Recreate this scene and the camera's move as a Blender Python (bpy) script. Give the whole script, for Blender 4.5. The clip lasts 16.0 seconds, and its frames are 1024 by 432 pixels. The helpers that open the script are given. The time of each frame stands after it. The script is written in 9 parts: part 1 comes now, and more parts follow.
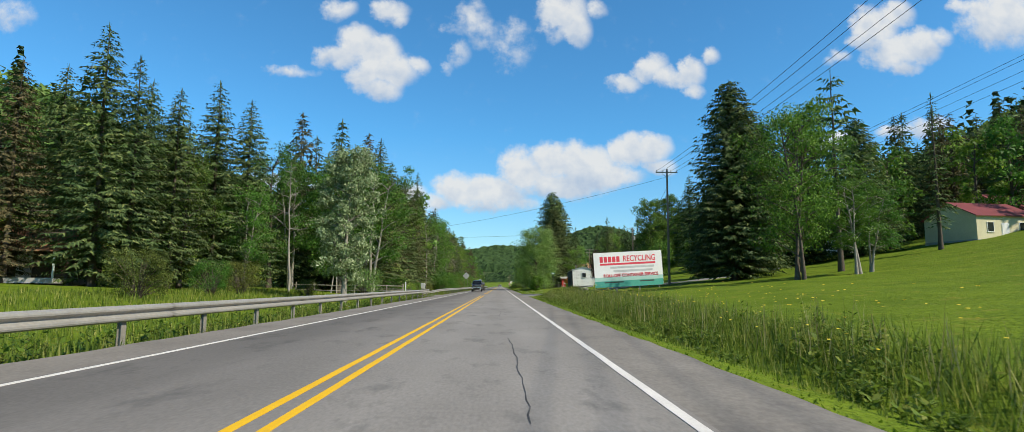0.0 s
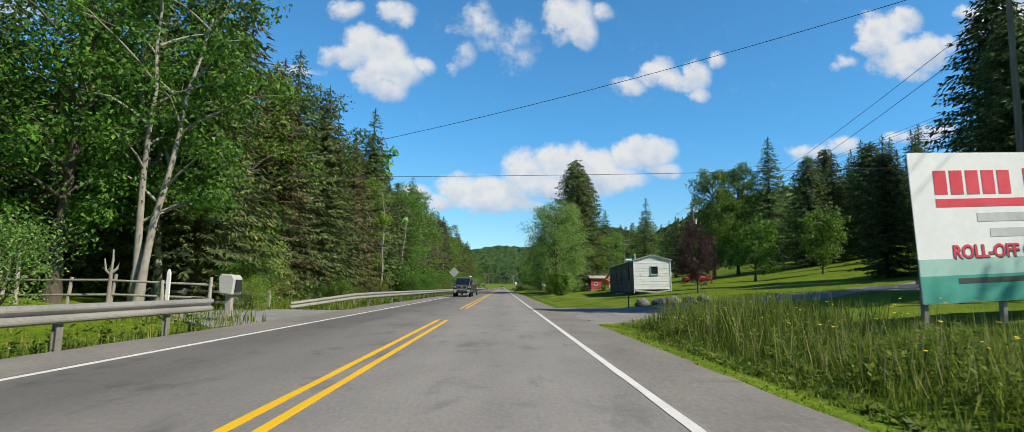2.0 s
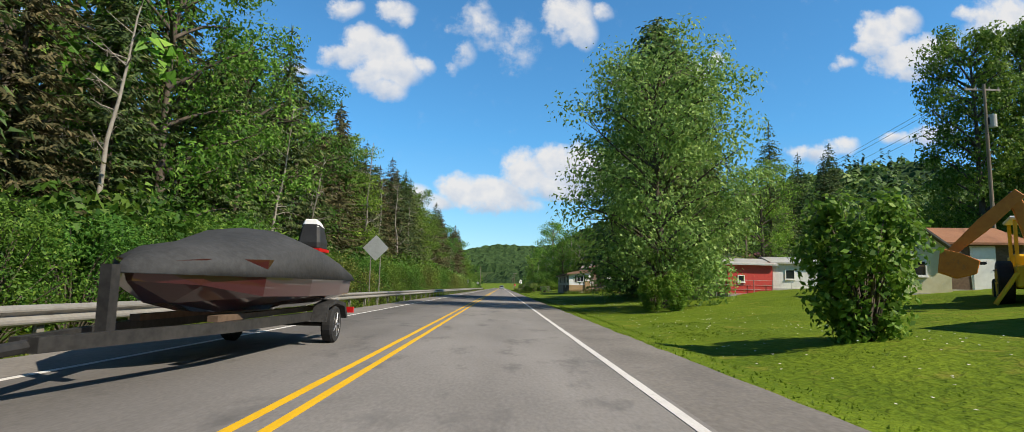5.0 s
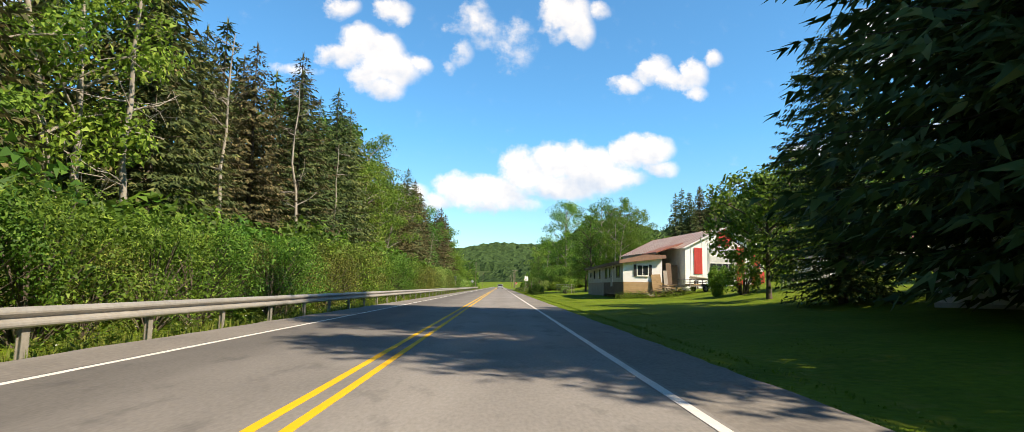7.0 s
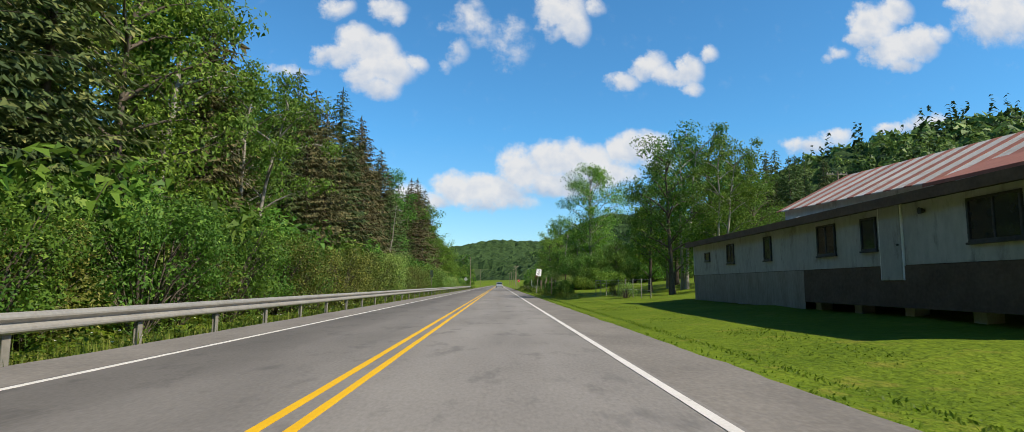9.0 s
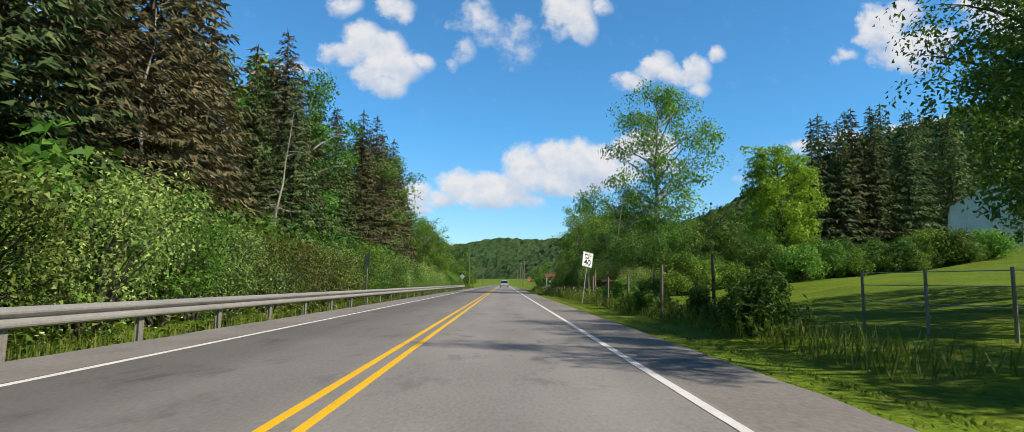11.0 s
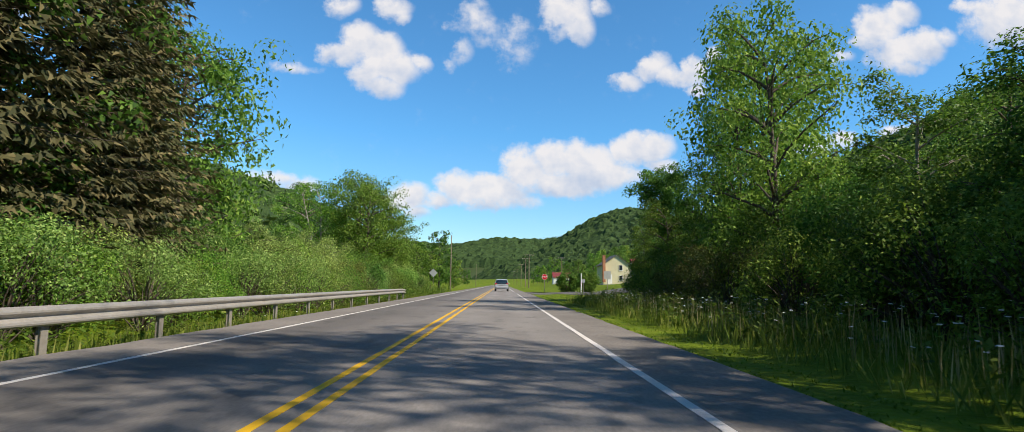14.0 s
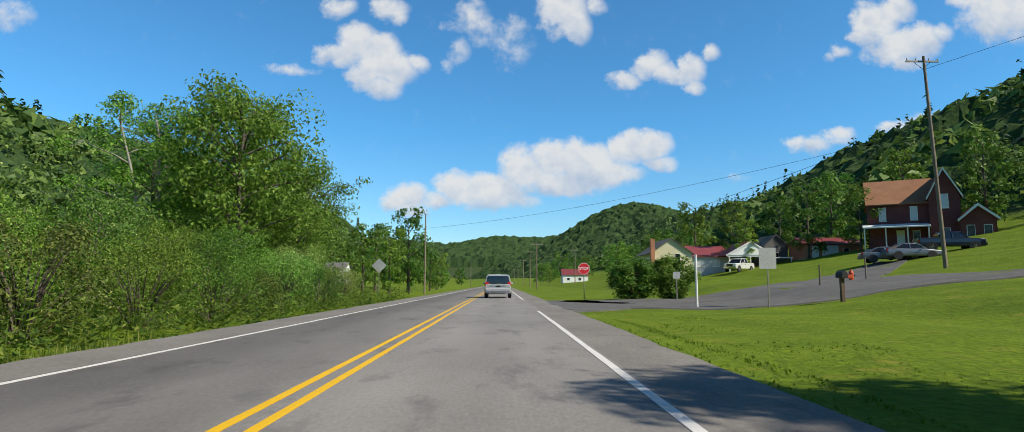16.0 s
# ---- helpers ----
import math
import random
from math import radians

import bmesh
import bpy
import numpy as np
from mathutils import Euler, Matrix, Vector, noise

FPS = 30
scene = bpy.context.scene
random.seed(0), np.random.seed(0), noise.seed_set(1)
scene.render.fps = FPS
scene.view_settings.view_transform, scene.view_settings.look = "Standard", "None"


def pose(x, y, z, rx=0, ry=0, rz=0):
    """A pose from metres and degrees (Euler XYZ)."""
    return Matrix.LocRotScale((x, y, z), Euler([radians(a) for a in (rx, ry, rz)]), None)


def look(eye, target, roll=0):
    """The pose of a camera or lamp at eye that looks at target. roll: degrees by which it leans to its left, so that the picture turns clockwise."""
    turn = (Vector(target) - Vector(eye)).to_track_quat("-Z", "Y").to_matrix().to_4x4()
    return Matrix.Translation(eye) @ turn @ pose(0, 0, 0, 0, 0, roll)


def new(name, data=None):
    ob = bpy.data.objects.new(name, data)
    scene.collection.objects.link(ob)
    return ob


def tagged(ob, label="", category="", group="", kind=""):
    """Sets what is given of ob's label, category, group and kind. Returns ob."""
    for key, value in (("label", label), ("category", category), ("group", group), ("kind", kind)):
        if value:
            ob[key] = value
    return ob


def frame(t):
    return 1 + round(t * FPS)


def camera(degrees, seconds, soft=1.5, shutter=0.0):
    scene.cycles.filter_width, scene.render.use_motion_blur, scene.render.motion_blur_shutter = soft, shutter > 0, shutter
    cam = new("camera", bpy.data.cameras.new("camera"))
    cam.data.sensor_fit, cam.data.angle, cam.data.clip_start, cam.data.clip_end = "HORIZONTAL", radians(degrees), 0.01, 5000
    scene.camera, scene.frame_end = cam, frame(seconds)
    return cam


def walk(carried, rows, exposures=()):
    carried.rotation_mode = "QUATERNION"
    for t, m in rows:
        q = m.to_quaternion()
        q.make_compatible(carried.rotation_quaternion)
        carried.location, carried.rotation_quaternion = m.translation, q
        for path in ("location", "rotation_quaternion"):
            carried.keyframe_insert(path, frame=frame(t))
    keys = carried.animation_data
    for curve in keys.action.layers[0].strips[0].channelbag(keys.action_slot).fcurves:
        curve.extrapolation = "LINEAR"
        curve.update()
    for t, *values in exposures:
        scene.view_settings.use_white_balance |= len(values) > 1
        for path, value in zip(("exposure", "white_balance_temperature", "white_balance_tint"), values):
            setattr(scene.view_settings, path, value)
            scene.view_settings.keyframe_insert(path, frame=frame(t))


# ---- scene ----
cam = camera(80.28, 16.0, soft=0.5, shutter=0.03)
PATH = [
    (0.0, 0.10, 0.00, 1.10, 96.55, -0.38, -1.12),
    (0.5, 0.08, 12.07, 1.10, 96.67, -0.87, -1.17),
    (1.0, 0.10, 24.02, 1.10, 96.79, -1.25, -1.13),
    (1.5, 0.14, 35.50, 1.10, 96.74, -1.21, -1.04),
    (2.0, 0.11, 46.54, 1.10, 96.70, -1.18, -0.89),
    (2.5, 0.06, 57.89, 1.10, 96.69, -1.27, -0.95),
    (3.0, 0.01, 69.19, 1.10, 96.83, -1.97, -1.10),
    (3.5, 0.08, 80.23, 1.10, 96.71, -1.91, -1.07),
    (4.0, 0.10, 91.24, 1.10, 96.65, -1.53, -0.97),
    (4.5, 0.07, 101.83, 1.10, 96.52, -1.47, -1.04),
    (5.0, 0.06, 112.21, 1.10, 96.69, -1.26, -0.95),
    (7.5, -0.12, 164.97, 1.10, 96.57, -0.79, -1.26),
    (8.0, -0.11, 175.67, 1.10, 96.59, -0.21, -1.15),
    (8.5, -0.08, 186.02, 1.10, 96.34, 0.06, -1.13),
    (9.0, -0.11, 196.20, 1.10, 96.41, -0.20, -1.20),
    (11.5, -0.19, 249.03, 1.10, 96.30, -0.91, -0.69),
    (12.0, -0.20, 259.97, 1.10, 96.35, -1.16, -0.82),
    (12.5, -0.10, 270.15, 1.10, 96.21, -0.62, -0.80),
    (13.0, -0.11, 280.37, 1.10, 96.35, -0.81, -0.90),
    (13.5, -0.09, 290.68, 1.10, 96.32, -0.65, -0.94),
    (14.0, -0.08, 301.11, 1.10, 96.38, -0.76, -0.99),
    (14.5, 0.01, 311.66, 1.10, 96.34, -0.44, -0.95),
    (15.0, 0.03, 322.42, 1.10, 96.32, -0.71, -1.12),
    (15.5, 0.04, 333.40, 1.10, 96.15, -0.59, -1.14),
    (16.0, 0.19, 344.46, 1.10, 96.33, -0.12, -1.02),
]
walk(cam, [(t, pose(*p)) for t, *p in PATH],
     [(0.0, 0.13, 6550, 7), (4.0, 0.16, 6600, 8), (5.2, 0.20, 6800, 10), (7.3, 0.68, 7500, 12), (7.7, 0.66, 7450, 12), (8.2, 0.46, 7200, 12), (8.7, 0.20, 6800, 10),
      (9.2, 0.15, 6600, 9), (11.3, 0.18, 6600, 10), (13.0, 0.24, 6700, 11), (14.5, 0.26, 6800, 13), (15.2, 0.22, 6750, 12), (16.0, 0.08, 6550, 8)])

# ---------------------------------------------------------------- sky and sun
SUN = Vector((0.88, -0.47, 0.0)).normalized() * math.cos(radians(42)) + Vector((0, 0, math.sin(radians(42))))
sun_data = bpy.data.lights.new("sun", "SUN")
sun_data.energy, sun_data.angle, sun_data.color = 5.3, radians(0.6), (1.0, 0.91, 0.77)
sun = new("sun", sun_data)
sun.matrix_world = look((60, -40, 90), Vector((60, -40, 90)) - SUN)

world = bpy.data.worlds.new("sky")
scene.world = world
world.use_nodes = True
wt = world.node_tree
wt.nodes.clear()


def wn(kind, **values):
    node = wt.nodes.new(kind)
    for key, value in values.items():
        setattr(node, key, value)
    return node


def wlink(a, b):
    wt.links.new(a, b)


def wmath(op, a, b=None, c=None):
    node = wn("ShaderNodeMath", operation=op)
    for i, v in enumerate((a, b, c)):
        if v is None:
            continue
        if isinstance(v, (int, float)):
            node.inputs[i].default_value = v
        else:
            wlink(v, node.inputs[i])
    return node.outputs[0]


sky = wn("ShaderNodeTexSky", sky_type="NISHITA", sun_disc=False, sun_elevation=radians(42),
         sun_rotation=math.atan2(0.88, -0.47), altitude=400, air_density=1.0, dust_density=0.3, ozone_density=2.5)
tint = wn("ShaderNodeMix", data_type="RGBA", blend_type="MULTIPLY")
tint.inputs["Factor"].default_value = 1.0
wlink(sky.outputs[0], tint.inputs["A"])
way = wn("ShaderNodeTexCoord").outputs["Generated"]
split = wn("ShaderNodeSeparateXYZ")
wlink(way, split.inputs[0])
# paler towards the horizon
lift = wn("ShaderNodeMapRange")
lift.inputs["From Min"].default_value, lift.inputs["From Max"].default_value = 0.02, 0.24
wlink(split.outputs[2], lift.inputs["Value"])
cast = wn("ShaderNodeMix", data_type="RGBA")
cast.inputs["A"].default_value, cast.inputs["B"].default_value = (0.88, 1.13, 1.24, 1), (0.56, 1.22, 1.53, 1)
wlink(lift.outputs[0], cast.inputs["Factor"])
zenith = wn("ShaderNodeMapRange")
zenith.inputs["From Min"].default_value, zenith.inputs["From Max"].default_value = 0.44, 0.72
wlink(split.outputs[2], zenith.inputs["Value"])
deep = wn("ShaderNodeMix", data_type="RGBA")
deep.inputs["B"].default_value = (0.24, 0.50, 0.66, 1)
wlink(zenith.outputs[0], deep.inputs["Factor"])
wlink(cast.outputs["Result"], deep.inputs["A"])
wlink(deep.outputs["Result"], tint.inputs["B"])
ahead = wmath("MAXIMUM", split.outputs[1], 0.02)
u0 = wmath("DIVIDE", split.outputs[0], ahead)
v0 = wmath("DIVIDE", split.outputs[2], ahead)
flat = wn("ShaderNodeCombineXYZ")
wlink(u0, flat.inputs[0])
wlink(v0, flat.inputs[1])
# ragged edges: the cloud plane is pushed about by two noises
curl = wn("ShaderNodeTexNoise", noise_dimensions="3D")
curl.inputs["Scale"].default_value, curl.inputs["Detail"].default_value = 15.0, 6.0
curl.inputs["Roughness"].default_value = 0.62
wlink(flat.outputs[0], curl.inputs["Vector"])
curlc = wn("ShaderNodeSeparateColor")
wlink(curl.outputs["Color"], curlc.inputs[0])
u = wmath("MULTIPLY_ADD", wmath("SUBTRACT", curlc.outputs[0], 0.5), 0.050, u0)
v = wmath("MULTIPLY_ADD", wmath("SUBTRACT", curlc.outputs[1], 0.5), 0.040, v0)
# each puff of cloud: centre (sideways, up), half sizes, density
PUFFS = [
    (-0.11, 0.138, 0.032, 0.015, 0.9), (-0.068, 0.16, 0.043, 0.026, 1), (-0.024, 0.154, 0.065, 0.029, 1.05), (0.035, 0.19, 0.042, 0.036, 1), (0.085, 0.211, 0.042, 0.029, 1),
    (0.134, 0.204, 0.057, 0.034, 1.1), (0.183, 0.186, 0.055, 0.022, 1), (0.213, 0.229, 0.04, 0.027, 1), (0.255, 0.231, 0.033, 0.025, 1), (0.268, 0.2, 0.029, 0.013, 0.8),
    (0.112, 0.17, 0.093, 0.022, 1), (-0.002, 0.138, 0.065, 0.015, 0.8), (-0.157, 0.143, 0.032, 0.024, 1), (-0.176, 0.133, 0.024, 0.02, 0.9), (-0.139, 0.116, 0.022, 0.013, 0.7),
    (-0.25, 0.407, 0.033, 0.032, 1), (-0.279, 0.384, 0.035, 0.02, 0.9), (-0.213, 0.387, 0.04, 0.035, 1), (-0.185, 0.358, 0.04, 0.03, 1), (-0.146, 0.368, 0.02, 0.017, 0.8),
    (-0.209, 0.328, 0.04, 0.018, 0.9), (-0.231, 0.356, 0.033, 0.03, 1), (-0.358, 0.357, 0.048, 0.011, 0.62), (-0.299, 0.393, 0.022, 0.014, 0.6), (-0.28, 0.469, 0.029, 0.018, 0.85),
    (-0.191, 0.464, 0.033, 0.021, 0.85), (-0.174, 0.448, 0.017, 0.012, 0.7), (-0.054, 0.46, 0.036, 0.035, 0.56), (-0.081, 0.434, 0.025, 0.014, 0.52), (-0.032, 0.432, 0.034, 0.029, 0.5),
    (-0.072, 0.394, 0.018, 0.023, 0.58), (-0.094, 0.366, 0.016, 0.009, 0.45), (0.017, 0.398, 0.04, 0.039, 0.47), (0.022, 0.433, 0.029, 0.023, 0.46), (0.103, 0.468, 0.043, 0.035, 0.95),
    (0.13, 0.442, 0.025, 0.033, 0.9), (0.084, 0.434, 0.022, 0.019, 0.6), (0.162, 0.476, 0.023, 0.017, 0.62), (0.258, 0.376, 0.029, 0.021, 0.9), (0.21, 0.344, 0.029, 0.016, 0.85),
    (0.238, 0.36, 0.029, 0.016, 0.85), (0.305, 0.352, 0.038, 0.017, 0.9), (0.331, 0.365, 0.023, 0.025, 0.9), (0.359, 0.395, 0.018, 0.016, 0.75), (0.328, 0.331, 0.022, 0.014, 0.75),
    (0.28, 0.361, 0.029, 0.016, 0.85), (0.646, 0.447, 0.041, 0.036, 1), (0.691, 0.474, 0.03, 0.024, 0.9), (0.617, 0.43, 0.023, 0.017, 0.8), (0.584, 0.399, 0.021, 0.012, 0.62),
    (0.561, 0.387, 0.015, 0.01, 0.6), (0.675, 0.403, 0.046, 0.028, 1), (0.724, 0.418, 0.041, 0.033, 1.05), (0.762, 0.433, 0.028, 0.017, 0.75), (0.697, 0.38, 0.029, 0.014, 0.8),
    (0.876, 0.473, 0.072, 0.055, 1), (0.805, 0.493, 0.026, 0.014, 0.8), (0.52, 0.233, 0.045, 0.016, 0.8), (0.573, 0.247, 0.029, 0.014, 0.8), (0.67, 0.267, 0.029, 0.013, 0.75),
    (0.715, 0.275, 0.034, 0.017, 0.85), (0.752, 0.282, 0.025, 0.011, 0.7), (-0.84, 0.449, 0.048, 0.028, 0.62), (-0.388, 0.169, 0.054, 0.014, 0.8), (-0.337, 0.157, 0.034, 0.018, 0.9),
    (-0.506, 0.205, 0.017, 0.008, 0.5), (0.398, 0.18, 0.033, 0.009, 0.42),
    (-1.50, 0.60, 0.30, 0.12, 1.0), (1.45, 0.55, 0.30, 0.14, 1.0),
]
total, weight, height = None, None, None
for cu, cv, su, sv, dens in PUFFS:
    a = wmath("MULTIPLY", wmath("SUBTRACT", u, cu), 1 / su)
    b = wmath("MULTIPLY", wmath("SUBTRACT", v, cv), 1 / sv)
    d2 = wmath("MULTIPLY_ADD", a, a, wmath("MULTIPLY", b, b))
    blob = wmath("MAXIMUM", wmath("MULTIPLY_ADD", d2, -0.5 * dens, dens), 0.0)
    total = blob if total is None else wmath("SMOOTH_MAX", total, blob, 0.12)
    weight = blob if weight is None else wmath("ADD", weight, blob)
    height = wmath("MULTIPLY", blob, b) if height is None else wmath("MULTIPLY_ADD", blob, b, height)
fine = wn("ShaderNodeTexNoise")
fine.inputs["Scale"].default_value, fine.inputs["Detail"].default_value, fine.inputs["Roughness"].default_value = 30.0, 7.0, 0.62
wlink(flat.outputs[0], fine.inputs["Vector"])
dense = wmath("ADD", total, wmath("MULTIPLY", wmath("SUBTRACT", fine.outputs["Fac"], 0.5), 1.15))
cover = wn("ShaderNodeMapRange", interpolation_type="SMOOTHSTEP")
cover.inputs["From Min"].default_value, cover.inputs["From Max"].default_value = 0.16, 0.86
wlink(dense, cover.inputs["Value"])
in_front = wn("ShaderNodeMapRange")
in_front.inputs["From Min"].default_value, in_front.inputs["From Max"].default_value = 0.05, 0.15
wlink(split.outputs[1], in_front.inputs["Value"])
near_puff = wn("ShaderNodeMapRange", interpolation_type="SMOOTHSTEP")
near_puff.inputs["From Min"].default_value, near_puff.inputs["From Max"].default_value = 0.02, 0.22
wlink(total, near_puff.inputs["Value"])
cloudy = wmath("MULTIPLY", wmath("MULTIPLY", wmath("MULTIPLY", cover.outputs[0], near_puff.outputs[0]), in_front.outputs[0]), 0.95)
# the same broken cumulus goes on overhead and behind, on a flat cloud layer
# this layer is out of view, added to whiten and lift the fill light
up = wmath("MAXIMUM", split.outputs[2], 0.10)
layer = wn("ShaderNodeCombineXYZ")
wlink(wmath("DIVIDE", split.outputs[0], up), layer.inputs[0])
wlink(wmath("DIVIDE", split.outputs[1], up), layer.inputs[1])
field = wn("ShaderNodeTexNoise")
field.inputs["Scale"].default_value, field.inputs["Detail"].default_value, field.inputs["Roughness"].default_value = 1.1, 5.0, 0.6
wlink(layer.outputs[0], field.inputs["Vector"])
broken = wn("ShaderNodeMapRange", interpolation_type="SMOOTHSTEP")
broken.inputs["From Min"].default_value, broken.inputs["From Max"].default_value = 0.60, 0.72
wlink(field.outputs["Fac"], broken.inputs["Value"])
above = wn("ShaderNodeMapRange")
above.inputs["From Min"].default_value, above.inputs["From Max"].default_value = 0.58, 0.85
wlink(v0, above.inputs["Value"])
behind = wn("ShaderNodeMapRange")
behind.inputs["From Min"].default_value, behind.inputs["From Max"].default_value = 0.30, 0.05
wlink(split.outputs[1], behind.inputs["Value"])
rest = wmath("MULTIPLY", broken.outputs[0], wmath("MAXIMUM", above.outputs[0], behind.outputs[0]))
cloudy = wmath("MAXIMUM", cloudy, wmath("MULTIPLY", rest, 0.95))
# cloud colour: white tops, grey-blue bellies, broken up by a noise
belly = wn("ShaderNodeTexNoise")
belly.inputs["Scale"].default_value, belly.inputs["Detail"].default_value = 26.0, 5.0
shift = wn("ShaderNodeVectorMath", operation="ADD")
shift.inputs[1].default_value = (0.0, 0.035, 3.0)
wlink(flat.outputs[0], shift.inputs[0])
wlink(shift.outputs[0], belly.inputs["Vector"])
side = wmath("DIVIDE", height, wmath("MAXIMUM", weight, 0.02))
tone = wmath("MULTIPLY_ADD", side, 0.34, wmath("MULTIPLY_ADD", belly.outputs["Fac"], 1.1, -0.02))
ramp = wn("ShaderNodeValToRGB")
ramp.color_ramp.elements[0].position, ramp.color_ramp.elements[0].color = 0.20, (4.1, 4.85, 6.1, 1)
ramp.color_ramp.elements[1].position, ramp.color_ramp.elements[1].color = 0.66, (6.7, 6.75, 6.9, 1)
wlink(tone, ramp.inputs[0])
blend = wn("ShaderNodeMix", data_type="RGBA")
wlink(cloudy, blend.inputs["Factor"])
wlink(tint.outputs["Result"], blend.inputs["A"])
wlink(ramp.outputs[0], blend.inputs["B"])
glow = wn("ShaderNodeBackground")
glow.inputs["Strength"].default_value = 0.108
wlink(blend.outputs["Result"], glow.inputs["Color"])
wlink(glow.outputs[0], wn("ShaderNodeOutputWorld").inputs[0])

# ---------------------------------------------------------------- materials
def surf(name, a, b, big=0.5, small=8.0, rough=0.8, bump=0.0, metal=0.0, c=None, amount=0.5, squash=None, rand=0.0, coat=0.0, spec=0.4):
    """A procedural surface: two colours mixed by a slow and a fine noise in metres, a third in patches, and fine relief."""
    m = bpy.data.materials.new(name)
    m.use_nodes = True
    t = m.node_tree
    p = t.nodes["Principled BSDF"]
    p.inputs["Roughness"].default_value, p.inputs["Metallic"].default_value = rough, metal
    p.inputs["Specular IOR Level"].default_value = spec
    p.inputs["Coat Weight"].default_value = coat
    place = t.nodes.new("ShaderNodeNewGeometry").outputs["Position"]
    if squash:
        sq = t.nodes.new("ShaderNodeVectorMath")
        sq.operation = "MULTIPLY"
        sq.inputs[1].default_value = squash
        t.links.new(place, sq.inputs[0])
        place = sq.outputs[0]

    def noisy(scale, detail=4.0, roughness=0.6):
        n = t.nodes.new("ShaderNodeTexNoise")
        n.inputs["Scale"].default_value, n.inputs["Detail"].default_value, n.inputs["Roughness"].default_value = scale, detail, roughness
        t.links.new(place, n.inputs["Vector"])
        return n.outputs["Fac"]

    def mixed(fac, x, y):
        n = t.nodes.new("ShaderNodeMix")
        n.data_type = "RGBA"
        for v, key in ((fac, "Factor"), (x, "A"), (y, "B")):
            if isinstance(v, (int, float)):
                n.inputs[key].default_value = v
            elif isinstance(v, tuple):
                n.inputs[key].default_value = (*v, 1)
            else:
                t.links.new(v, n.inputs[key])
        return n.outputs["Result"]

    def ranged(v, lo, hi, to0=0.0, to1=1.0):
        n = t.nodes.new("ShaderNodeMapRange")
        n.inputs["From Min"].default_value, n.inputs["From Max"].default_value = lo, hi
        n.inputs["To Min"].default_value, n.inputs["To Max"].default_value = to0, to1
        t.links.new(v, n.inputs["Value"])
        return n.outputs[0]

    slow, quick = noisy(big), noisy(small)
    add = t.nodes.new("ShaderNodeMath")
    add.operation = "MULTIPLY_ADD"
    t.links.new(quick, add.inputs[0])
    add.inputs[1].default_value = 0.5
    half = t.nodes.new("ShaderNodeMath")
    half.operation = "MULTIPLY"
    half.inputs[1].default_value = 0.5
    t.links.new(slow, half.inputs[0])
    t.links.new(half.outputs[0], add.inputs[2])
    col = mixed(ranged(add.outputs[0], 0.36, 0.64), a, b)
    if c:
        col = mixed(ranged(noisy(big * 2.7, 5.0, 0.7), 0.62 - 0.2 * amount, 0.78 - 0.2 * amount), col, c)
    if rand:
        info = t.nodes.new("ShaderNodeObjectInfo")
        hsv = t.nodes.new("ShaderNodeHueSaturation")
        t.links.new(ranged(info.outputs["Random"], 0, 1, 1 - rand, 1 + rand), hsv.inputs["Value"])
        t.links.new(col, hsv.inputs["Color"])
        col = hsv.outputs[0]
    t.links.new(col, p.inputs["Base Color"])
    if bump:
        bm_ = t.nodes.new("ShaderNodeBump")
        bm_.inputs["Strength"].default_value, bm_.inputs["Distance"].default_value = min(1.0, bump * 20), bump
        t.links.new(quick, bm_.inputs["Height"])
        t.links.new(bm_.outputs[0], p.inputs["Normal"])
    return m


